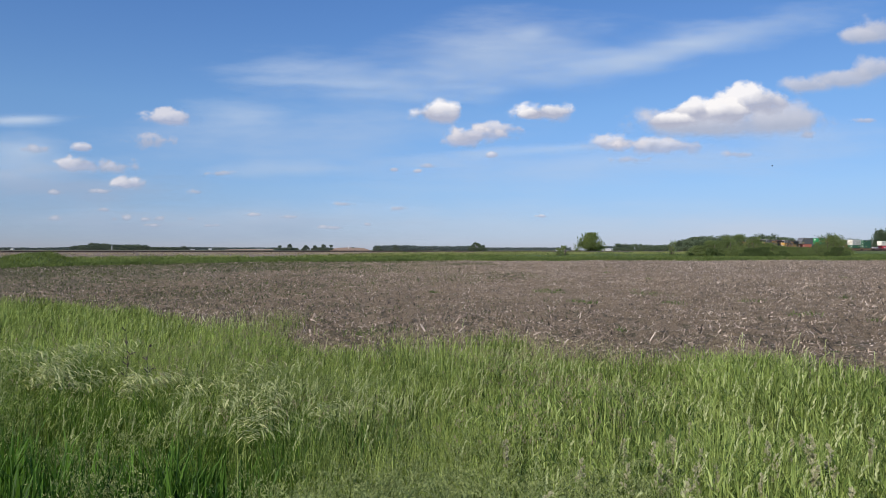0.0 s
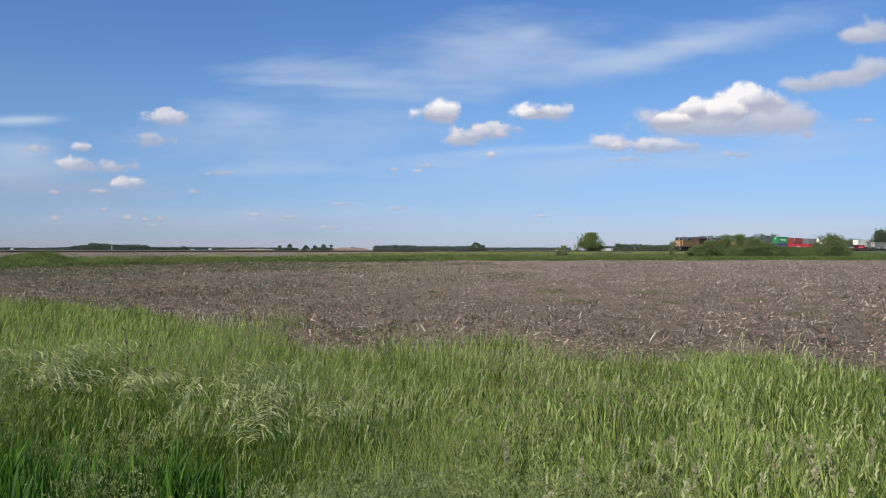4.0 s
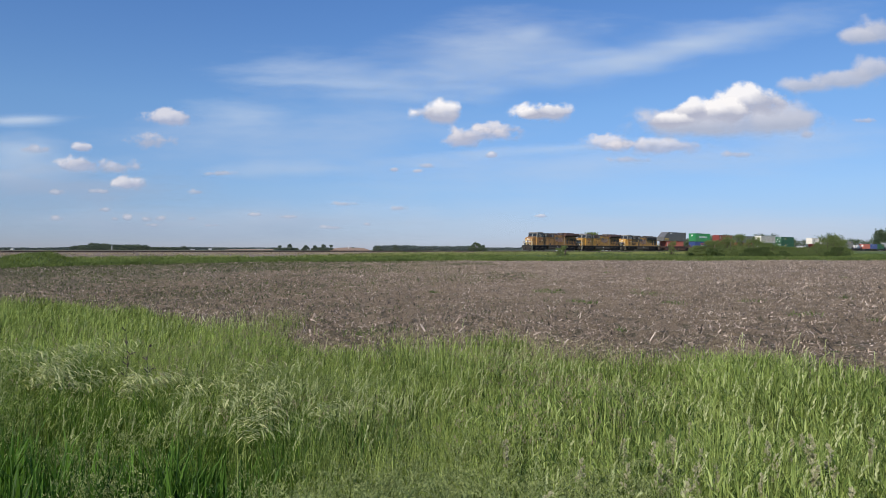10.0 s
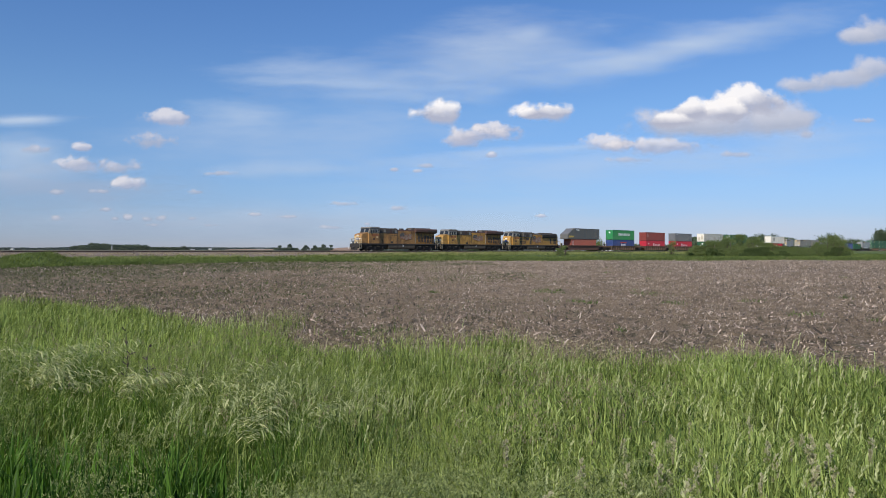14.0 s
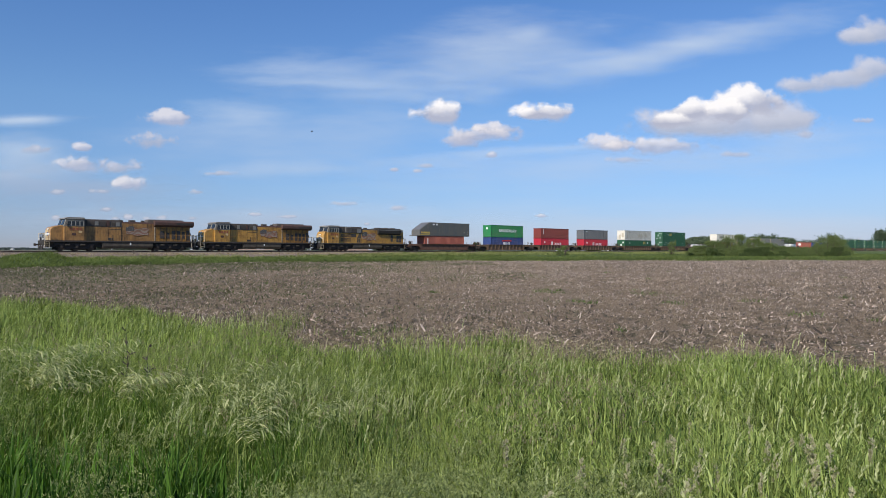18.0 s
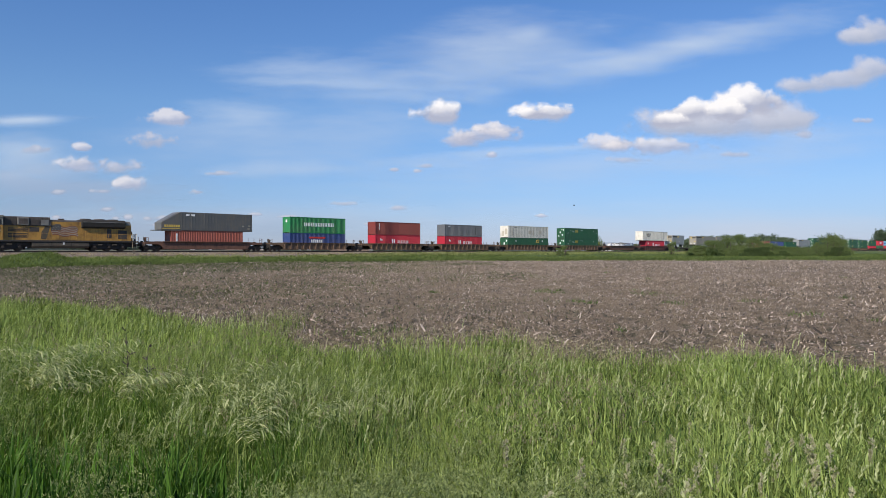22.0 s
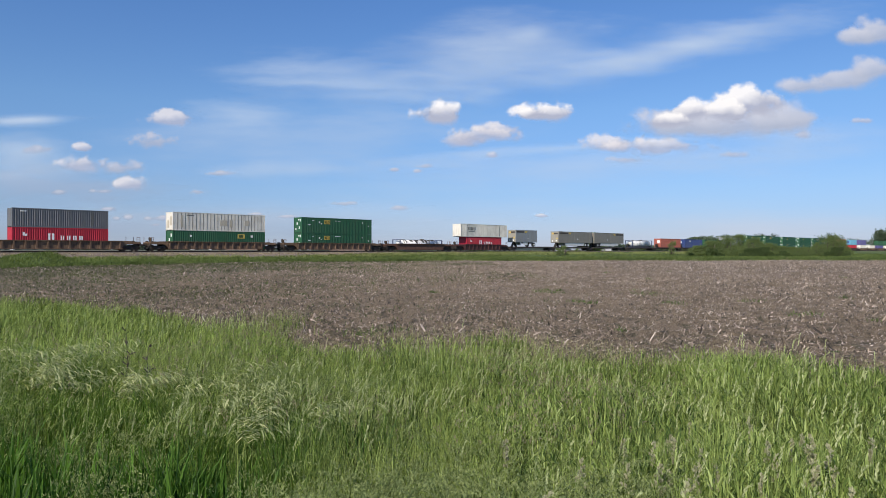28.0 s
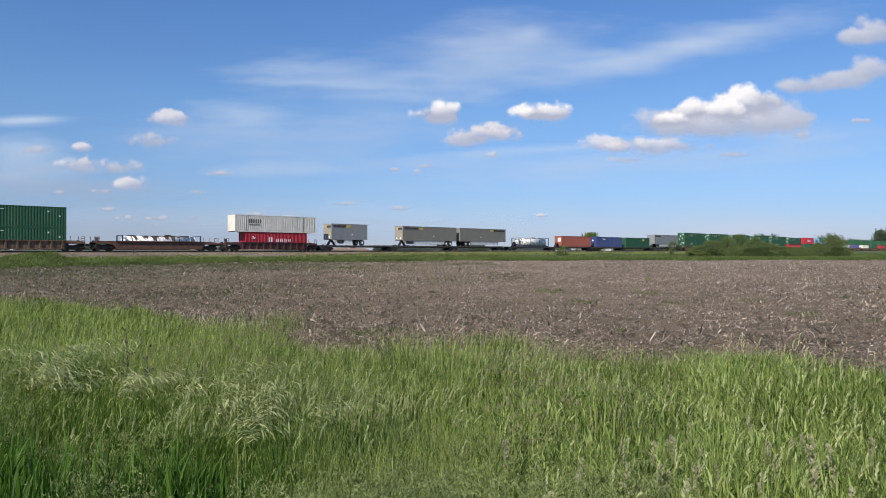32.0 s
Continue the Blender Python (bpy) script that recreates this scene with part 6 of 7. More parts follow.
def running_gear(ob, coat):
    """Frame, fuel tank, trucks, steps and railings that all three engines share."""
    part("frame", Shape().box(-0.9, 21.9, -1.45, 1.45, 1.18, 1.42).box(-0.2, 21.4, -1.0, 1.0, 0.5, 1.18), M_BLACK, ob, "sooty black underframe")
    part("sill_stripe", Shape().box(-0.6, 21.6, -1.475, -1.45, 1.24, 1.44).box(-0.6, 21.6, 1.45, 1.475, 1.24, 1.44), M_SOOT, ob, "sooty frame edge")
    part("fuel_tank", Shape().section([(-1.4, 0.62), (-1.15, 0.32), (1.15, 0.32), (1.4, 0.62), (1.4, 1.15), (-1.4, 1.15)], 7.1, 14.7), M_TANKGREY, ob, "grey-brown fuel tank", bevel=0.05)
    for x in (9.6, 12.2):
        part("tank_seam", Shape().box(x, x + 0.05, -1.412, -1.39, 0.62, 1.14), M_BLACK, ob)
    part("fuel_gauge", Shape().box(11.1, 11.3, -1.43, -1.39, 0.85, 1.2), M_WHITE, ob, "small white gauge plate")
    part("air_tank", Shape().tube((7.3, -1.35, 1.28), (13.8, -1.35, 1.28), 0.1), M_TANKGREY, ob)
    for x in (3.55, 17.6):
        bogie(ob, x, 0.53, (-2.05, 0.0, 2.05), M_BLACK)
        for dx in (-1.1, 1.0):
            part("gear_case", Shape().box(x + dx - 0.5, x + dx + 0.5, -0.62, 0.62, 0.2, 1.0), M_BLACK, ob, "black traction motor casing", bevel=0.06)
        part("brake_rigging", Shape().box(x - 2.9, x + 2.9, -0.6, 0.6, 0.14, 0.5), M_BLACK, ob, "black brake rigging", bevel=0.04)
        part("sand_pipe", Shape().box(x - 3.0, x + 3.0, -1.2, -1.12, 0.78, 1.1), M_BLACK, ob)
        for dx in (-2.05, 0.0, 2.05):
            part("spring_pocket", Shape().box(x + dx - 0.3, x + dx + 0.3, -1.27, -1.18, 0.72, 0.98).tube((x + dx, -1.3, 0.53), (x + dx, -1.2, 0.53), 0.17, 0.2, 10), M_TRUCK, ob, "greasy axle box")
        for dx in (-1.35, 0.75):
            part("brake_cylinder", Shape().tube((x + dx - 0.3, -1.3, 0.86), (x + dx + 0.3, -1.3, 0.86), 0.12, sides=10), M_TANKGREY, ob, "grey brake cylinder")
    part("snow_plough", Shape().slab([(-1.1, 0.14), (-0.95, 0.14), (-0.9, 0.62), (-1.0, 0.62)], -1.05, 1.05), M_BLACK, ob, "black snow plough", bevel=0.02)
    part("pilot", Shape().box(-0.95, -0.75, -1.45, 1.45, 0.75, 1.42), M_BLACK, ob)
    for x0, way in ((-0.15, -1), (21.0, 1)):
        for y in (-1.4, 1.4):
            for i in range(4):
                part("step", Shape().box(x0 + min(way * 0.1, way * 0.62), x0 + max(way * 0.1, way * 0.62), y - 0.14, y + 0.14, 0.36 + 0.28 * i, 0.41 + 0.28 * i), M_TRAILRAIL if way < 0 else M_TRUCK, ob, "worn steel step")
            rail_ = Shape()
            for dx in (0.05, 0.68):
                rail_.tube((x0 + way * dx, y * 1.03, 0.4), (x0 + way * dx, y * 1.03, 2.45), 0.035, sides=6)
            rail_.tube((x0 + way * 0.68, y * 1.03, 2.45), (x0 + way * 0.68, y * 0.3, 2.35), 0.03, sides=6)
            part("end_handrail", rail_, M_TRAILRAIL, ob, "pale end handrail")
        for i in range(6):
            put_part("end_post", (), lambda: Shape().tube((0, 0, 1.3), (0, 0, 2.42), 0.035, sides=5), M_BLACK, ob, (x0 + way * 0.6, -1.1 + 0.44 * i, 0), "black post of the end railing")
        put_part("end_railing", (), lambda: Shape().box(-0.03, 0.03, -1.14, 1.14, 2.4, 2.46), M_BLACK, ob, (x0 + way * 0.6, 0, 0), "black rail across the end platform")
        for y, h in ((-0.55, 1.75), (0.5, 1.9)):
            part("hose_stand", Shape().box(x0 + way * 0.7 - 0.08, x0 + way * 0.7 + 0.08, y - 0.14, y + 0.14, 0.6, h).tube((x0 + way * 0.72, y + 0.3, 1.4), (x0 + way * 0.95, y + 0.3, 0.5), 0.05, sides=6), M_BLACK, ob, "black hoses and drawgear")
    for y in (-1.43, 1.43):
        part("side_handrail", Shape().tube((4.6, y, 2.4), (21.2, y, 2.4), 0.018, sides=5), coat, ob, "thin yellow side handrail")
        for i in range(10):
            put_part("stanchion", (coat.name, y), lambda: Shape().tube((0, y, 1.42), (0, y, 2.4), 0.018, sides=5), coat, ob, (4.7 + i * 1.82, 0, 0), "thin yellow post")
    part("brake_wheel", Shape().tube((21.1, -0.6, 2.6), (21.2, -0.6, 2.6), 0.28, sides=14), M_TRUCK, ob)
    coupler(ob, -1.0, -1)
    coupler(ob, 21.5, 1)


def louvre(ob, a, b, z0, z1, y=-1.03):
    part("louvre", Shape().box(a, b, y, -0.9, z0, z1), M_SOOT, ob, "dark louvred panel")


def locomotive(label, kind_, coat=None):
    """A six-axle diesel: nose face at x = 0, the hood reaches back to x = 21."""
    ob = thing("diesel_locomotive", label, "locomotive", "locomotives of the train")
    ob.scale = (0.95, 1, 1)
    coat = coat or M_YELLOW
    hi = 4.74
    running_gear(ob, coat)
    cab(ob, coat, hi, 0.0 if kind_ == "wide" else -0.95)
    if kind_ == "wide":
        part("equipment_hood", Shape().box(4.5, 10.0, -1.0, 1.0, 1.42, 3.5), coat, ob, "yellow hood with doors", bevel=0.03)
        part("equipment_roof", Shape().box(4.5, 10.1, -1.04, 1.04, 3.5, hi - 0.2, (0, 0.1, 0.1)), M_HOODTOP, ob, "weathered grey hood roof", bevel=0.03)
        for a, b, z0, z1, pt in ((4.9, 5.9, 3.62, 4.2, M_SOOT), (6.1, 6.6, 3.7, 4.3, M_ROOFGREY), (6.8, 7.7, 3.62, 4.2, M_SOOT), (7.8, 8.2, 3.55, 4.35, M_RADIATOR), (8.5, 9.0, 3.7, 4.1, M_SOOT), (9.2, 9.7, 3.6, 4.2, M_ROOFGREY)):
            part("roof_panel", Shape().slab([(a, z0), (b, z0), (b, z1), (a, z1)], -1.065, -0.9), pt, ob, "stained panel of the hood roof")
        part("engine_hood", Shape().box(10.0, 15.2, -0.985, 0.985, 1.42, 4.08), coat, ob, "yellow engine hood", bevel=0.03)
        part("engine_roof", Shape().box(10.0, 15.2, -0.985, 0.985, 4.08, 4.32, (0, 0, 0.1)), M_RADIATOR, ob, "sooty brown engine roof")
        part("exhaust_stack", Shape().box(11.5, 12.4, -0.3, 0.3, 4.28, 4.62), M_SOOT, ob, "sooty exhaust stack", bevel=0.03)
        part("horn_bracket", Shape().box(13.4, 13.8, -0.2, 0.2, 4.28, 4.6).tube((10.4, -0.3, 4.5), (9.9, -0.3, 4.56), 0.04, 0.11).tube((10.4, 0.0, 4.5), (9.9, 0.0, 4.54), 0.04, 0.09).box(10.3, 10.45, -0.4, 0.1, 4.25, 4.55), M_SOOT, ob)
        part("dynamic_brake_roof", Shape().box(14.0, 20.0, -0.9, 0.9, 4.3, hi + 0.04, (0.3, 0, 0.15)), M_HOODTOP, ob, "flat dark roof walkway")
        part("radiator_cab", Shape().box(15.2, 21.0, -1.0, 1.0, 1.42, 3.7), M_YELLOWSOOTY, ob, "yellow radiator section, stained", bevel=0.03)
        part("radiator", Shape().section([(-1.0, 3.66), (-1.5, 3.92), (-1.5, hi - 0.36), (-1.3, hi - 0.14), (1.3, hi - 0.14), (1.5, hi - 0.36), (1.5, 3.92), (1.0, 3.66)], 15.0, 21.5), M_RADIATOR, ob, "sooty brown flared radiator housing", bevel=0.03)
        for i in range(2):
            part("radiator_grille", Shape().box(15.4 + 3.1 * i, 18.2 + 3.1 * i, -1.512, -1.48, 4.0, hi - 0.42), M_TRUCK if i else M_RADIATOR, ob, "dusty radiator screen")
        for x in (4.75, 5.87, 6.99, 8.11):
            part("hood_door", Shape().box(x, x + 0.98, -1.017, -0.99, 1.55, 3.3), coat, ob)
        # air intake with its dark outline
        for a, b, z0, z1 in ((7.95, 8.02, 1.9, 3.2), (9.9, 9.97, 1.5, 3.5), (8.0, 9.9, 3.12, 3.2), (8.0, 8.7, 1.55, 1.9), (8.65, 8.75, 1.6, 2.3)):
            part("seam", Shape().box(a, b, -1.03, -0.95, z0, z1), M_SOOT, ob, "dark seam of the air intake")
        part("seam", Shape().box(15.1, 15.22, -1.03, -0.95, 1.5, 3.9), M_FLAGWHITE, ob, "pale edge of the radiator section")
        for a, b, z0, z1 in ((16.0, 16.7, 1.9, 3.0), (17.1, 17.5, 1.9, 2.8), (17.9, 18.5, 1.8, 3.1), (18.8, 19.3, 1.7, 3.1), (19.6, 20.1, 1.9, 3.0), (20.4, 20.9, 1.6, 3.2)):
            louvre(ob, a, b, z0, z1)
        for a in (16.85, 18.65, 20.25):
            part("conduit", Shape().tube((a, -1.06, 1.6), (a, -1.06, 3.5), 0.04, sides=6), M_YELLOWSOOTY, ob, "grimy pipe")
        flag(ob, 10.6, 2.4, 1.15, 3.5)
    else:
        part("equipment_hood", Shape().box(3.5, 9.6, -1.02, 1.02, 1.42, 3.4), coat, ob, "yellow hood with doors", bevel=0.03)
        part("equipment_roof", Shape().box(3.55, 9.7, -1.1, 1.1, 3.4, 4.62, (0, 0.2, 0.08)), M_HOODTOP, ob, "weathered grey equipment housing", bevel=0.04)
        part("filter_box", Shape().box(5.35, 6.75, -1.2, -0.9, 3.5, 4.5), M_ROOFGREY, ob, "pale grey filter box", bevel=0.03)
        part("filter_grille", Shape().box(5.5, 6.6, -1.215, -1.19, 3.65, 4.35), M_HOODTOP, ob)
        for a, b in ((3.8, 4.5), (4.6, 5.2), (7.0, 8.1), (8.3, 9.3)):
            part("roof_panel", Shape().box(a, b, -1.13, -0.9, 3.5, 4.25), M_SOOT if a < 8 else M_ROOFGREY, ob, "stained panel of the housing")
        part("engine_hood", Shape().box(9.6, 13.8, -0.985, 0.985, 1.42, 4.05), coat, ob, "yellow engine hood", bevel=0.03)
        part("engine_roof", Shape().box(9.6, 13.8, -0.985, 0.985, 4.05, 4.3, (0, 0, 0.12)), M_HOODTOP, ob, "dirty grey engine roof")
        part("exhaust_stack", Shape().box(10.9, 11.6, -0.3, 0.3, 4.25, 4.52), M_SOOT, ob, "sooty exhaust stack", bevel=0.03)
        part("radiator_cab", Shape().box(13.8, 21.0, -1.0, 1.0, 1.42, 3.75), coat, ob, "yellow rear hood", bevel=0.03)
        part("rear_top", Shape().box(19.9, 21.0, -1.0, 1.0, 3.75, 4.35, (0, 0.15, 0.1)), M_ROOFGREY, ob, "grey top of the rear hood", bevel=0.03)
        part("radiator", Shape().section([(-1.0, 3.2), (-1.36, 3.42), (-1.4, 4.1), (-1.15, 4.46), (1.15, 4.46), (1.4, 4.1), (1.36, 3.42), (1.0, 3.2)], 13.7, 20.0), M_BLACK, ob, "black overhanging radiator housing", bevel=0.04)
        for x in (14.6, 16.6, 18.6):
            part("radiator_fan", Shape().tube((x, 0, 4.44), (x, 0, 4.6), 0.75, sides=18), M_HOODTOP, ob, "round radiator fan cover")
        part("radiator_lip", Shape().box(13.8, 19.9, -1.42, -1.36, 4.06, 4.14), M_ROOFGREY, ob, "worn edge of the housing")
        for a, b, z0, z1 in ((4.2, 6.7, 2.6, 3.1), (4.2, 6.7, 1.78, 2.38), (6.85, 8.1, 2.6, 3.2), (17.35, 18.0, 1.85, 3.15), (19.0, 20.3, 1.75, 3.0)):
            louvre(ob, a, b, z0, z1)
        for z in (2.74, 2.92, 1.95, 2.15):
            part("slat", Shape().box(4.25, 6.65, -1.05, -1.025, z, z + 0.06), coat, ob, "dirty yellow slat")
        part("worn_patch", Shape().slab([(8.3, 1.6), (9.0, 1.55), (9.5, 3.3), (8.9, 3.38), (8.4, 2.6)], -1.028, -1.0), M_TANKGREY, ob, "grey worn patch of paint")
        for x in (9.75, 10.85, 11.95, 13.05, 14.3, 15.4, 16.5):
            part("hood_door", Shape().box(x, x + 0.98, -1.016, -0.98, 1.55, 3.15), coat, ob)
        flag(ob, 9.6, 2.15, 1.4, 3.6)
    return ob


def well_car(length, paint, label, ribs=True, posts=True, shared=(False, False)):
    """A sunken container car: its couplers meet others at x = 0 and x = length; where shared, it rests on one truck with its neighbour."""
    ob = thing("well_car", label, "railway car", "well cars of the train")
    key = (length, ribs, shared)
    a, b = (2.7 if shared[0] else 3.2), length - (2.7 if shared[1] else 3.2)

    def side(sgn):
        y0, y1 = sorted((sgn * 1.34, sgn * 1.4))
        return Shape().slab([(0.8, 0.98), (a - 0.4, 0.98), (a, 0.72), (a + 0.4, 0.24), (b - 0.4, 0.24), (b, 0.72), (b + 0.4, 0.98), (length - 0.8, 0.98), (length - 0.8, 1.3), (b + 0.9, 1.44), (a - 0.9, 1.44), (0.8, 1.3)], y0, y1)
    for sgn in (-1, 1):
        put_part("side_sill", key + (sgn,), lambda: side(sgn), paint, ob)
        for z in (0.27, 1.41):
            put_part("sill_flange", key + (sgn, z), lambda: Shape().box(a + 0.2, b - 0.2, min(sgn * 1.39, sgn * 1.6), max(sgn * 1.39, sgn * 1.6), z - 0.05, z + 0.05), paint, ob)
        n = int((b - a - 0.8) / 1.32)
        for i in range(n + 1 if ribs else 0):
            x = a + 0.5 + i * (b - a - 1.0) / n
            put_part("sill_rib", (sgn,), lambda: Shape().slab([(-0.16, 0.28), (0.16, 0.28), (0.07, 1.38), (-0.07, 1.38)], min(sgn * 1.39, sgn * 1.57), max(sgn * 1.39, sgn * 1.57)), paint, ob, (x, 0, 0))
    put_part("well_floor", key, lambda: Shape().box(a, b, -1.36, 1.36, 0.2, 0.27), paint, ob)
    for x, way in ((0.7, 1), (length - 0.7, -1)):
        put_part("end_deck", (way,), lambda: Shape().box(min(0, way * 3.0), max(0, way * 3.0), -1.36, 1.36, 1.02, 1.2).box(min(0, way * 0.12), max(0, way * 0.12), -1.3, 1.3, 0.85, 1.3).box(min(way * 2.9, way * 3.0), max(way * 2.9, way * 3.0), -1.36, 1.36, 0.3, 1.4), paint, ob, (x, 0, 0))
        if not shared[way < 0]:
            coupler(ob, x, -way)
        if posts:
            def ladder():
                sh = Shape()
                for dx in (0.1, 0.55):
                    sh.tube((way * dx, -1.3, 1.2), (way * dx, -1.3, 2.05), 0.035, sides=6)
                for z in (1.45, 1.75, 2.0):
                    sh.box(min(way * 0.1, way * 0.55), max(way * 0.1, way * 0.55), -1.325, -1.275, z - 0.025, z + 0.025)
                return sh
            put_part("ladder", (way,), ladder, paint, ob, (x, 0, 0))
            for dx, y, h in ((1.2, 1.3, 2.15), (0.1, 1.3, 2.1)):
                put_part("grab_post", (h,), lambda: Shape().tube((0, 0, 1.2), (0, 0, h), 0.035, sides=6), paint, ob, (x + way * dx, y, 0))
    for x, way in ((0.7, 1), (length - 0.7, -1)):
        put_part("deck_gear", (way,), lambda: Shape().box(min(way * 1.5, way * 2.3), max(way * 1.5, way * 2.3), -0.9, -0.3, 1.2, 1.42).tube((way * 0.6, 0.3, 1.3), (way * 1.6, 0.3, 1.3), 0.14, sides=8).box(min(way * 0.2, way * 0.5), max(way * 0.2, way * 0.5), 0.5, 1.0, 1.2, 1.5), M_TRUCK, ob, (x, 0, 0), "greasy brake gear on the end deck")
        put_part("end_sill", (way,), lambda: Shape().box(min(0, way * 0.14), max(0, way * 0.14), -1.44, 1.44, 0.7, 1.1).box(min(way * 0.1, way * 0.6), max(way * 0.1, way * 0.6), -1.5, -1.36, 0.5, 0.56), M_TRUCK, ob, (x, 0, 0), "dark end sill with a step")
    put_part("brake_stand", (), lambda: Shape().box(-0.12, 0.12, -0.2, 0.2, 1.2, 1.95).tube((-0.14, 0, 1.8), (-0.2, 0, 1.8), 0.28, sides=14), M_TRUCK, ob, (1.0, -0.7, 0), "brake wheel on a stand")
    if not shared[0]:
        bogie(ob, 2.05)
    bogie(ob, length if shared[1] else length - 2.05)
    return ob


def spine_car(units, unit, paint, label):
    """A chain of slim beams for trailers, on trucks at the joints."""
    ob = thing("spine_car", label, "railway car")
    L = units * unit
    for i in range(units):
        x = i * unit
        key = (unit,)
        put_part("spine_beam", key, lambda: Shape().box(0.6, unit - 0.6, -0.32, 0.32, 0.62, 1.0).box(0.5, unit - 0.5, -0.5, 0.5, 0.95, 1.02), paint, ob, (x, 0, 0), "black centre beam")
        for u in (1.3, unit * 0.33, unit * 0.66, unit - 3.2):
            put_part("cross_arm", (), lambda: Shape().box(-0.3, 0.3, -1.3, 1.3, 0.86, 0.98), paint, ob, (x + u, 0, 0))
        for sgn in (-1, 1):
            put_part("side_rail", key + (sgn,), lambda: Shape().box(1.0, unit - 1.0, min(sgn * 1.2, sgn * 1.34), max(sgn * 1.2, sgn * 1.34), 0.8, 1.02), paint, ob, (x, 0, 0))
        put_part("wheel_platform", (), lambda: Shape().box(0, 5.0, -1.3, 1.3, 0.96, 1.04), paint, ob, (x + unit - 5.8, 0, 0))
        put_part("hitch", (), lambda: Shape().slab([(0.2, 1.0), (0.5, 1.0), (1.2, 2.08), (1.0, 2.08)], -0.3, 0.3).slab([(1.9, 1.0), (2.1, 1.0), (1.3, 2.08), (1.15, 2.08)], -0.3, 0.3).box(0.8, 1.5, -0.45, 0.45, 2.06, 2.13), M_BLACK, ob, (x + 2.2, 0, 0), "black trailer hitch stand")
    for i in range(units + 1):
        bogie(ob, min(max(i * unit, 1.7), L - 1.7), 0.42)
    coupler(ob, 0.6, -1)
    coupler(ob, L - 0.6, 1)
    return ob


def trailer(length, label, tan, coat=None, back=False):
    """A semi-trailer: base of its wheels at z = 0, the hitch end at x = 0, or at x = length where it rides backwards."""
    coat = coat or P_TRAILER
    ob = container(length, 3.02, coat, label, "semi_trailer", "plain", 2.59, group="trailers on the train")
    for ch in list(ob.children):
        ch.matrix_basis = Matrix.Translation((0, 0, 1.05)) @ ch.matrix_basis

    def span(a, b):
        return (length - b, length - a) if back else (a, b)

    def boxed(name, a, b, y0, y1, z0, z1, pt, text=""):
        part(name, Shape().box(*span(a, b), y0, y1, z0, z1), pt, ob, text)
    if tan and not back:
        part("nose_panel", Shape().box(0.0, 0.018, -1.2, 1.2, 1.15, 3.98), P_TRAILERTAN, ob, "tan front panel")
        part("front_mark", Shape().box(-0.012, 0.0, -1.0, 0.3, 3.3, 3.72), M_SOOT, ob, "dark mark on the front")
        part("front_badge", Shape().slab([(-0.016, 3.3), (0.0, 3.3), (0.0, 3.72), (-0.016, 3.72)], 0.3, 0.8), M_GOLD, ob, "gold corner badge")
        part("front_badge", Shape().box(-0.016, 0.0, -0.95, -0.55, 2.0, 2.4), M_GOLD, ob, "gold badge")
        for y in (-0.7, 0.5):
            part("front_fitting", Shape().box(-0.03, 0.0, y, y + 0.35, 1.4, 1.7), M_WHITE, ob, "pale fitting on the front")
    long_ = length > 10
    boxed("side_mark", 0.4, 4.3 if long_ else 3.3, -1.31, -1.292, 3.42, 3.8, M_SOOT, "dark painted band")
    o = [(4.5, 3.36), (5.5, 3.36), (5.8, 3.84), (4.8, 3.84)] if long_ else [(3.4, 3.36), (4.3, 3.36), (4.6, 3.84), (3.7, 3.84)]
    part("side_badge", Shape().slab([(length - x, z) for x, z in o] if back else o, -1.312, -1.292), M_GOLD, ob, "slanted gold badge")
    boxed("white_patch", length * 0.55, length * 0.55 + 0.25, -1.31, -1.292, 1.9, 2.2, M_WHITE)
    for x in np.arange(1.22, length - 0.6, 1.22):
        boxed("seam", x, x + 0.025, -1.3, -1.28, 1.25, 3.95, coat)
    o = [(2.8, 1.05), (length - 3.6, 1.05), (length - 4.0, 0.3), (3.3, 0.34)]
    for y in (-1.22, 1.19):
        part("side_skirt", Shape().slab([(length - x, z) for x, z in o] if back else o, y, y + 0.03), M_SKIRT, ob, "pale side skirt")
    for x in ((length - 1.9, length - 3.2) if long_ else (length - 1.2,)):
        x = length - x if back else x
        for y in (-1.0, 1.0):
            wheel = part("wheel", Shape().tube((x, y - 0.27, 0.5), (x, y + 0.27, 0.5), 0.5, sides=20), M_TYRE, ob, "black trailer tyre")
            part("hub", Shape().tube((x, y - 0.29, 0.5), (x, y + 0.29, 0.5), 0.24, sides=14), M_WHITE, wheel, "pale wheel hub")
    boxed("wheel_frame", length - 4.2, length - 0.6, -0.5, 0.5, 0.75, 1.06, M_SOOT)
    for y in (-0.9, 0.8):
        boxed("landing_leg", 2.3, 2.42, y, y + 0.12, 0.35, 1.06, M_WHITE, "pale landing leg")
        boxed("leg_foot", 2.18, 2.54, y - 0.1, y + 0.2, 0.28, 0.35, M_WHITE)
    return ob


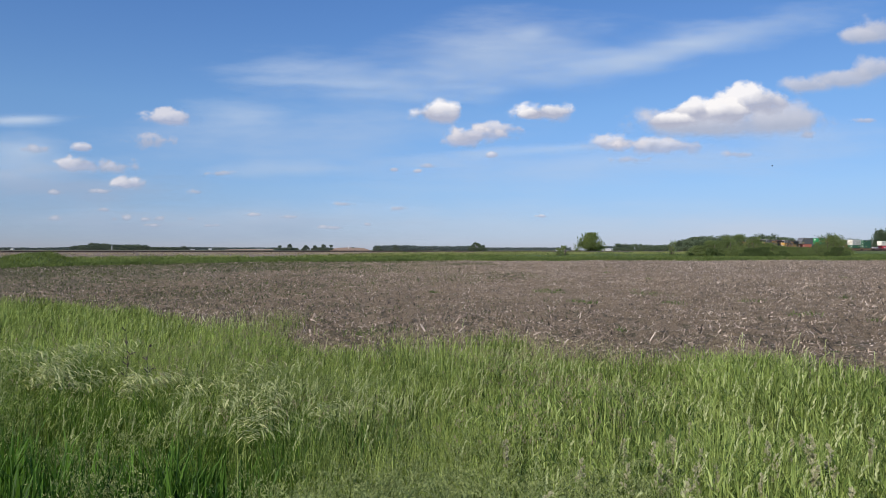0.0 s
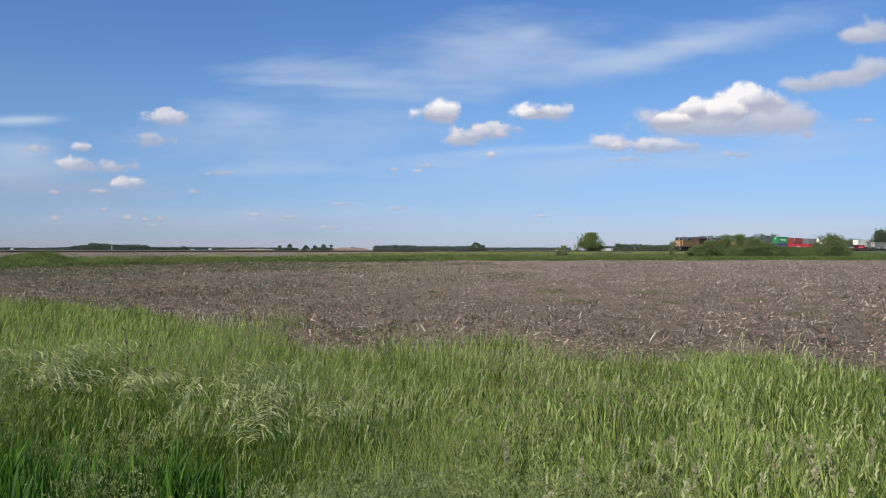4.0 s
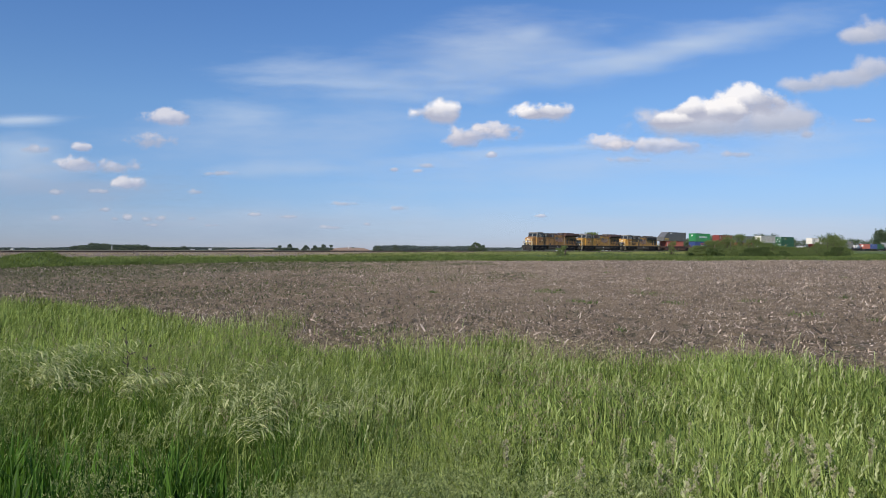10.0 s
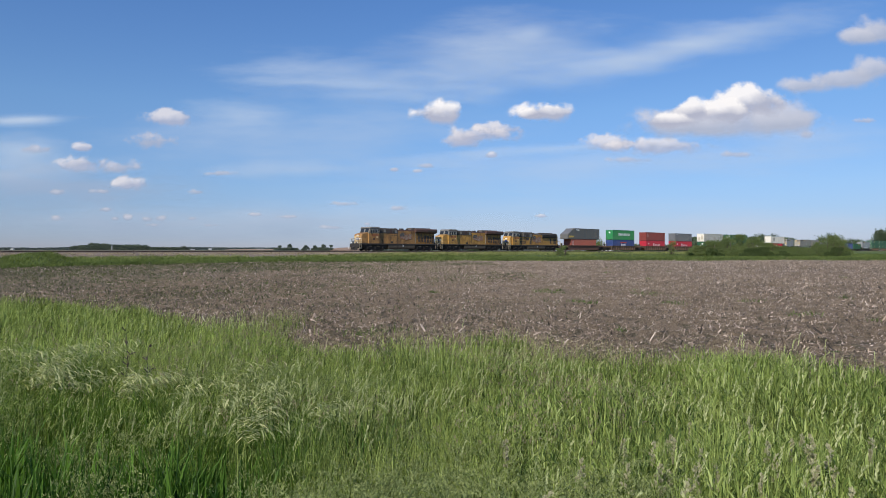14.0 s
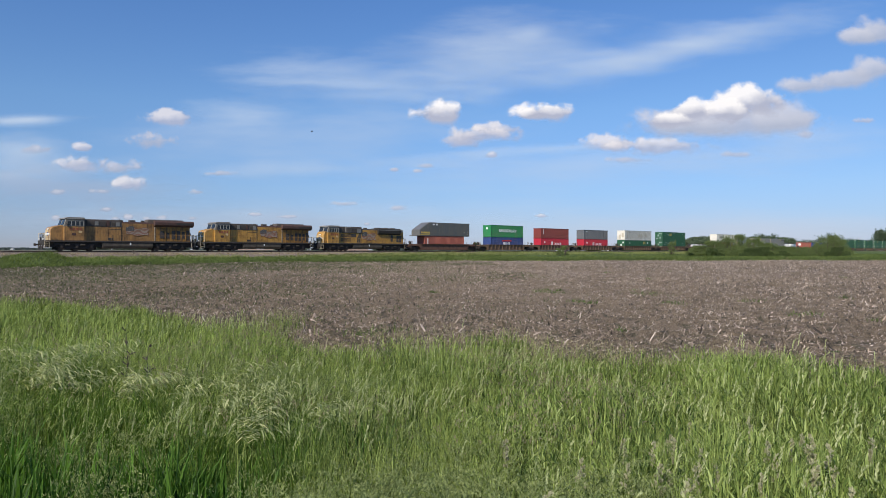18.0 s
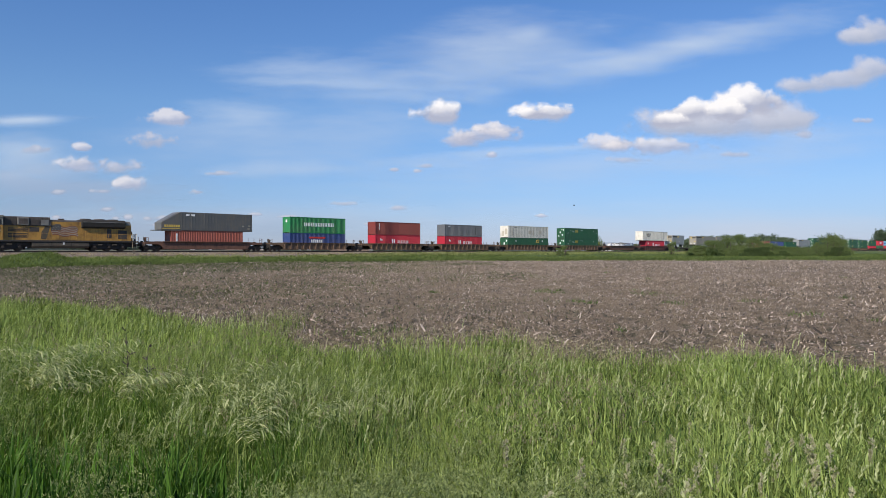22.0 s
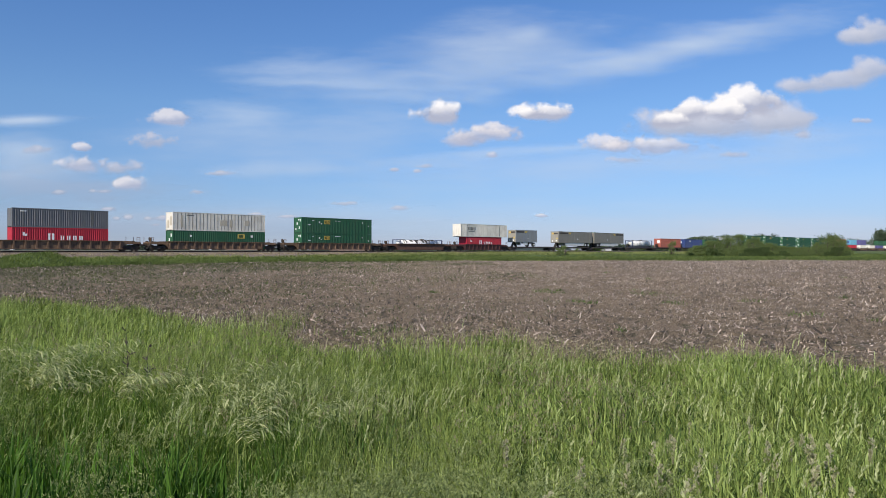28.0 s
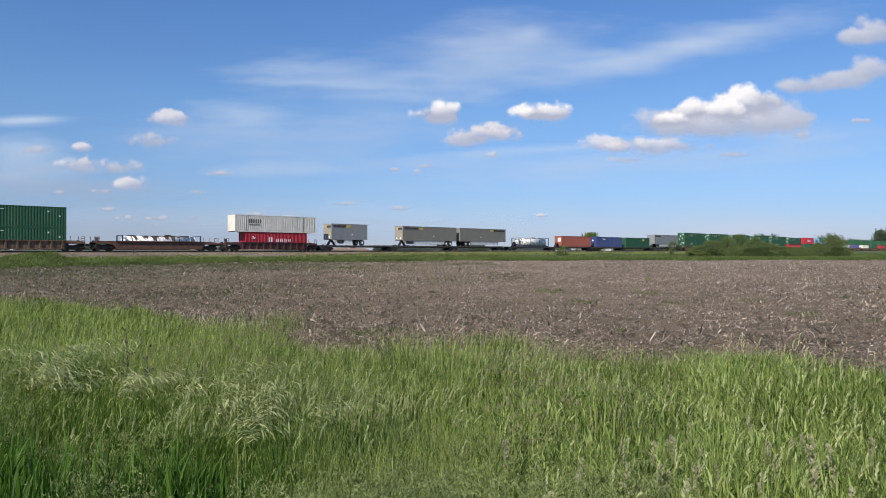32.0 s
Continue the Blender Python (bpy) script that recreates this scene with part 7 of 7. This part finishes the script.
def tank_container(label, spills=()):
    """A 12 m tank in an open frame."""
    ob = thing("tank_container", label, "tank", "tank containers on the train")
    L, h, r = 12.19, 2.15, 0.94
    sh = Shape()
    prof = [(0.35, 0.35), (0.42, 0.7), (0.62, 0.92), (0.85, r), (L - 0.85, r), (L - 0.62, 0.92), (L - 0.42, 0.7), (L - 0.35, 0.35)]
    for (x0, r0), (x1, r1) in zip(prof[:-1], prof[1:]):
        sh.tube((x0, 0, 0.18 + r), (x1, 0, 0.18 + r), r0, r1, sides=28)
    part("vessel", sh, M_TANKWHITE, ob, "stained white cylindrical vessel", smooth=True)
    for i in range(6):
        x = 1.6 + i * (L - 3.2) / 5
        part("band", Shape().tube((x - 0.06, 0, 0.18 + r), (x + 0.06, 0, 0.18 + r), r + 0.02, sides=28), M_TANKWHITE if i % 2 else M_TANKGREY, ob, "stiffening band")
    for x in (0.0, L - 0.16):
        part("end_frame", Shape().box(x, x + 0.16, -1.22, -1.06, 0, h).box(x, x + 0.16, 1.06, 1.22, 0, h).box(x, x + 0.16, -1.06, 1.06, 0, 0.16).box(x, x + 0.16, -1.06, 1.06, h - 0.14, h).slab([(x, 0.1), (x + 0.5, 0.5), (x + 0.5, 0.6), (x, 0.3)] if x == 0 else [(x + 0.16, 0.1), (x - 0.3, 0.5), (x - 0.3, 0.6), (x + 0.16, 0.3)], -0.5, 0.5), M_FRAMEBLUE, ob, "dark blue end frame")
    # dark product run down from the hatches: from, to, how many degrees down the side, slant
    for x0, x1, low_, slant in spills:
        u, v = np.meshgrid(np.linspace(0, 1, 7), np.linspace(0, 1, 8))
        ragged = low_ + 9 * np.sin(u * 9 + x0 * 5) + 6 * np.sin(u * 23 + x0)
        a = np.radians(112 + (ragged - 112) * v)
        x = x0 + (x1 - x0) * u * (1 - 0.55 * v) + slant * v
        k = np.arange(56).reshape(8, 7)
        quads = np.stack([k[:-1, :-1], k[:-1, 1:], k[1:, 1:], k[1:, :-1]], -1).reshape(-1, 4)
        part("spill", mesh_np("spill", np.stack([x, -(r + 0.024) * np.cos(a), 0.18 + r + (r + 0.024) * np.sin(a)], -1), quads, M_SPILL), None, ob, "dark dried spill down the side")
    for y in (-1.16, 1.16):
        part("bottom_rail", Shape().box(0.16, L - 0.16, y - 0.06, y + 0.06, 0, 0.16), M_FRAMEBLUE, ob)
    part("hatch", Shape().box(1.2, 2.2, -0.4, 0.4, 2 * r + 0.16, 2 * r + 0.3).box(9.2, 10.6, -0.4, 0.4, 2 * r + 0.16, 2 * r + 0.27), M_TANKGREY, ob, "dark hatch on the tank top", bevel=0.03)
    part("walkway", Shape().box(3.2, 8.4, -0.35, 0.35, 2 * r + 0.2, 2 * r + 0.25), M_TANKGREY, ob, "dark stained top walkway")
    part("spill_box", Shape().box(6.9, 7.7, -0.3, 0.3, 2 * r + 0.18, 2 * r + 0.42), M_TANKGREY, ob, "grey valve box", bevel=0.03)
    return ob


def wedge_container(label):
    """A long box whose front slopes down to a low lip, to part the wind."""
    ob = thing("wedge_container", label, "container")
    L, h, w = 15.5, 2.9, 1.28
    part("body", Shape().box(3.1, L, -w, w, 0.0, h), P_SLATE, ob, "slate-grey box body", bevel=0.03)
    part("sloping_front", Shape().slab([(0.0, 0.05), (3.1, 0.05), (3.1, h - 0.02), (2.9, h - 0.02), (0.0, 1.2)], -w + 0.01, w - 0.01), P_SLATE, ob, "sloping wedge front", bevel=0.05)
    part("slope_panel", Shape().slab([(0.25, 1.33), (2.75, h - 0.1), (2.75, h - 0.02), (0.25, 1.42)], -w + 0.3, w - 0.3), P_GREY, ob)
    part("front_floor", Shape().box(-0.7, 3.1, -w, w, -0.06, 0.05), P_SLATE, ob)
    for i in range(23):
        x = 3.25 + i * 0.54
        for y in (-w, w):
            put_part("side_post", (), lambda: Shape().box(-0.04, 0.04, -0.025, 0.025, 0.12, h - 0.12), P_SLATE, ob, (x, y, 0))
    for i in range(7):
        part("name_bar", Shape().box(0.5 + 0.36 * i, 0.78 + 0.36 * i, -w - 0.006, -w + 0.012, 0.48, 0.86), M_GOLD, ob, "faded gold bar")
    part("gold_stripe", Shape().box(0.2, 3.0, -w - 0.005, -w + 0.012, 0.2, 0.3), M_GOLD, ob, "faded gold stripe")
    for x, z in ((13.6, 0.75), (14.6, 0.35), (14.75, 0.85)):
        part("pale_patch", Shape().box(x, x + 0.4, -w - 0.034, -w - 0.02, z, z + 0.25), M_FLAGWHITE, ob, "small pale stencil patch")
    part("name_bar", Shape().box(3.9, 4.5, -w - 0.034, -w - 0.02, 2.3, 2.6).box(4.8, 5.4, -w - 0.034, -w - 0.02, 2.3, 2.6), M_WHITE, ob)
    return ob


MOVING = []


def ride(ob, s, up=0.0):
    """A thing with its front s metres along the track at 16 s, up metres over the rails."""
    MOVING.append((ob, s, up))
    return ob


def train_pose(s, up, t):
    r = s - SPEED * (t - 16) - 0.5 * SLOW * (t - 16) ** 2
    x, y = on_track(r)
    return pose(x, y, RAIL_TOP + up, rz=TURN)


def motions():
    for ob, s, up in MOVING:
        walk(ob, [(t, train_pose(s, up, t)) for t in (0, 8, 16, 24, 32)])
    fly_about()
    drift_clouds()


def build_train():
    ride(locomotive("weathered yellow and grey leading diesel locomotive", "wide", M_YELLOWDIRTY), 55.3)
    ride(locomotive("yellow and grey diesel locomotive with painted flag", "wide"), 77.65)
    ride(locomotive("yellow diesel locomotive with dark side louvres", "low"), 100.8)
    low, high = 0.3, 3.2
    # well cars: front coupler, length, paint, ribbed
    for s, L, paint, label, ribs in ((121.9, 21.3, M_CARRUST, "rust-brown well car with smooth sides", False), (143.2, 20.1, M_CARBROWN, "tan weathered well car with ribbed sides", True), (163.4, 19.5, M_CARBROWN, "tan weathered well car with ribbed sides", True), (182.9, 21.9, M_CARBROWN, "tan weathered well car with ribbed sides", True), (204.8, 23.3, M_CARBROWN, "dirty tan long well car with ribs", True), (228.1, 23.8, M_CARBROWN, "dirty tan long well car with ribs", True), (251.9, 20.1, M_CARRUST, "rust-brown well car carrying a tank", False), (272.0, 19.4, M_CARMAROON, "dark maroon well car with ribs", True)):
        ride(well_car(L, paint, label, ribs, True, (s in (163.4, 182.9), s in (143.2, 163.4))), s)
    red_k = [(1.25, 1.5, 1.75, 2.2, M_WHITEBRIGHT), (1.55, 1.8, 1.72, 2.0, M_WHITEBRIGHT), (4.35, 4.6, 1.2, 2.1, M_WHITEBRIGHT), (4.8, 5.1, 1.2, 2.1, M_WHITEBRIGHT)] + letters(5.9, 1.2, 4, 0.44, 0.6, 0.36, M_WHITEBRIGHT)
    ride(container(12.19, 2.89, P_BRICK, "faded red ribbed container inside a well car", marks=[(0.75, 1.0, 0.9, 2.4, M_WHITE)]), 126.7, low)
    ride(wedge_container("slate-grey container with a wedge-shaped front"), 125.1, high)
    ride(container(12.19, 2.89, P_BLUE, "blue ribbed container under a green one", marks=letters(4.5, 1.2, 3, 0.66, 0.55, 0.22, M_WHITEBRIGHT) + [(4.0, 7.6, 1.95, 2.25, M_RED)]), 148.1, low)
    ride(container(12.19, 2.89, P_GREEN, "bright green container lettered in white", marks=letters(3.0, 1.25, 9, 0.54, 0.68, 0.2, M_WHITEBRIGHT) + [(None, -0.25, 0.25, (1.9, 2.4), M_WHITE)]), 148.1, high)
    ride(container(12.19, 2.89, P_RED, "crimson container lettered in white", marks=red_k), 167.7, low)
    ride(container(12.19, 2.59, P_RUST, "brick-red ribbed container on a crimson one", marks=[(0.9, 1.1, 1.0, 2.3, M_WHITE)]), 167.7, high)
    ride(container(12.19, 2.89, P_RED, "crimson container lettered in white", marks=red_k), 187.3, low)
    ride(container(12.19, 2.59, P_GREY, "dull grey ribbed container on a crimson one", marks=[(1.0, 1.7, 2.1, 2.25, M_WHITE), (9.9, 10.2, 0.4, 2.2, P_SLATE)]), 187.3, high)
    green_marks = [(4.9, 6.2, 1.75, 2.45, M_GOLD), (5.02, 6.08, 1.85, 2.35, P_DARKGREEN), (5.1, 5.4, 1.92, 2.28, M_GOLD), (5.5, 5.95, 1.92, 2.28, M_GOLD), (1.3, 1.9, 1.5, 1.6, M_WHITE), (2.2, 2.7, 2.3, 2.38, M_WHITE), (3.7, 3.95, 1.9, 2.2, M_WHITE), (4.2, 4.4, 1.7, 1.9, M_WHITE), (7.3, 8.6, 2.35, 2.42, M_WHITE), (13.8, 14.0, 2.1, 2.3, M_WHITE), (15.2, 15.4, 1.5, 1.7, M_WHITE), (None, -0.95, -0.7, (2.1, 2.6), M_WHITE), (None, -0.5, -0.1, (2.3, 2.5), M_WHITE), (None, 0.1, 0.4, (1.5, 2.0), M_WHITE), (None, -0.6, -0.3, (0.8, 1.2), M_WHITE), (None, 0.5, 0.8, (0.6, 0.9), M_WHITE)]
    ride(container(16.15, 2.89, P_DARKGREEN, "dark green long container with gold badge", style="fine", wide=2.59, marks=[(11.0, 12.3, 1.75, 2.45, M_GOLD), (11.25, 12.05, 1.85, 2.35, P_DARKGREEN), (13.4, 13.8, 1.9, 2.3, M_WHITE), (2.8, 3.1, 1.9, 2.2, M_WHITE), (None, -0.9, -0.5, (1.9, 2.4), M_WHITE), (None, -0.2, 0.2, (1.2, 1.7), M_WHITE)]), 209.0, low)
    ride(container(16.15, 2.89, P_CREAM, "grimy white long container with dark ribs", style="posts", wide=2.59, marks=[(7.9, 9.1, 0.9, 1.8, P_STAIN), (9.6, 10.1, 0.7, 1.9, P_STAIN), (12.3, 13.2, 1.0, 1.9, P_STAIN), (1.3, 1.6, 0.5, 2.4, P_STAIN), (2.2, 3.4, 2.35, 2.5, P_GREY), (None, -0.9, -0.2, (0.8, 2.2), P_STAIN), (None, 0.1, 0.7, (0.4, 1.6), P_STAIN)]), 209.0, high)
    for up in (low, high):
        ride(container(16.15, 2.89, P_DARKGREEN, "dark green long container with gold badge", style="fine", wide=2.59, marks=green_marks), 232.6, up)
    ride(tank_container("stained white tank low in a well car", ((1.5, 2.3, 20, 0.5), (3.0, 4.4, 38, 0.3), (4.2, 5.3, 15, 0.6), (5.2, 6.4, 48, -0.2), (6.2, 7.3, 30, 0.5), (7.3, 8.3, 8, 0.4), (8.3, 9.6, 55, 0.2), (9.5, 10.8, 60, 0.1))), 256.3, low - 0.12)
    ride(container(12.19, 2.89, P_RED, "crimson container lettered in white", marks=red_k), 276.4, low)
    ride(container(16.15, 2.89, P_CREAM, "white long container with black lettering", style="fine", wide=2.59, marks=letters(2.5, 1.5, 3, 0.65, 0.7, 0.2, P_SLATE) + [(2.6, 4.6, 1.15, 1.3, P_GREY), (2.05, 2.15, 0.2, 2.7, P_GREY), (13.3, 13.4, 0.2, 2.7, P_GREY)]), 274.4, high)
    # trailers on spine cars
    ride(spine_car(3, 17.9, M_BLACKCAR, "black spine car carrying three trailers"), 291.4)
    ride(trailer(8.53, "short silver-grey trailer with gold badges", True), 294.0, 1.04)
    ride(trailer(15.9, "long brownish-grey trailer with gold badges", True, P_TRAILERBROWN), 311.9, 1.04)
    ride(trailer(15.9, "long brownish-grey trailer loaded back to front", True, P_TRAILERBROWN, True), 329.0, 1.04)
    ride(spine_car(5, 17.8, M_BLACKCAR, "black spine car carrying tank and containers"), 346.4)
    ride(tank_container("white tank in a dark blue frame"), 350.2, 1.04)
    ride(container(13.7, 2.89, P_BRICK, "orange-red ribbed container on a spine car", marks=[(None, -0.8, 0.2, (1.4, 2.4), M_WHITE)]), 368.4, 1.04)
    ride(container(13.7, 2.89, P_BLUE, "dark blue container on a spine car", marks=[(3.2, 4.6, 2.1, 2.4, M_WHITE), (None, -0.2, 0.4, (1.7, 2.1), M_WHITE)]), 385.2, 1.04)
    ride(container(14.2, 2.89, P_DARKGREEN, "dark green container on a spine car", style="fine", marks=[(9.5, 11.0, 2.0, 2.5, M_GOLD)]), 401.4, 1.04)
    ride(trailer(16.15, "long silver-grey trailer with gold badges", False), 418.8, 1.04)
    # stacks of long green boxes, five times two
    for s in (437.0, 457.6, 477.8, 499.2, 519.6):
        ride(well_car(20.4 if s < 519 else 20.6, M_CARBROWN, "dirty tan well car under green boxes", True, False, (s > 437, s < 519)), s)
    for i, s in enumerate((440.0, 459.8, 480.0, 501.8, 522.0)):
        for up in (low, high):
            ride(container(16.15, 2.89, P_DARKGREEN, "dark green long container with gold badge", style="fine", wide=2.59, marks=green_marks), s, up)
    ride(well_car(21.8, M_CARRUST, "rust-brown well car with smooth sides", False, False), 540.2)
    ride(container(16.15, 2.59, P_RED, "crimson container under a green one"), 542.6, low)
    ride(container(16.15, 2.89, P_DARKGREEN, "dark green long container with gold badge", style="fine", wide=2.59, marks=green_marks), 542.6, 2.9)
    ride(well_car(20.4, M_CARRUST, "rust-brown well car with smooth sides", False, False), 562.0)
    ride(container(12.19, 2.89, P_DARKGREEN, "dark green container under a red one"), 565.0, low)
    ride(container(12.19, 2.89, P_RED, "crimson container lettered in white", marks=[(3.0, 5.0, 1.1, 2.0, M_WHITEBRIGHT), (6.0, 7.2, 1.1, 2.0, M_WHITEBRIGHT)]), 565.0, high)
    ride(well_car(20.0, M_CARRUST, "rust-brown well car with smooth sides", False, False), 582.4)
    ride(container(12.19, 2.89, P_RED, "crimson ribbed container in a well car"), 586.0, low)
    ride(container(12.19, 2.89, P_LIGHTBLUE, "light blue ribbed container on top", marks=[(None, -0.5, 0.5, (1.0, 2.0), M_BLUEMARK)]), 586.0, high)
    ride(well_car(20.0, M_CARBROWN, "tan weathered well car with ribbed sides", True, False), 602.4)
    ride(container(12.19, 2.89, P_CREAM, "grimy white ribbed container in a well car"), 606.0, low)
    ride(container(12.19, 2.89, P_PURPLE, "violet-blue ribbed container on top"), 606.0, high)
    s = 622.4
    for lower, upper, a, b in ((P_CREAM, None, "grimy white ribbed container in a well car", ""), (P_PURPLE, P_DARKGREEN, "violet-blue ribbed container in a well car", "dark green ribbed container on top"), (P_CREAM, P_DARKGREEN, "grimy white ribbed container in a well car", "dark green ribbed container on top"), (P_DARKGREEN, P_DARKGREEN, "dark green ribbed container in a well car", "dark green ribbed container on top"), (P_RED, P_DARKGREEN, "crimson ribbed container in a well car", "dark green ribbed container on top"), (P_DARKGREEN, P_DARKGREEN, "dark green ribbed container in a well car", "dark green ribbed container on top")):
        ride(well_car(20.0, M_CARBROWN, "tan weathered well car with ribbed sides", True, False), s)
        ride(container(12.19, 2.89, lower, a), s + 3.9, low)
        if upper:
            ride(container(12.19, 2.89, upper, b), s + 3.9, high)
        s += 20.0


build_train()
motions()
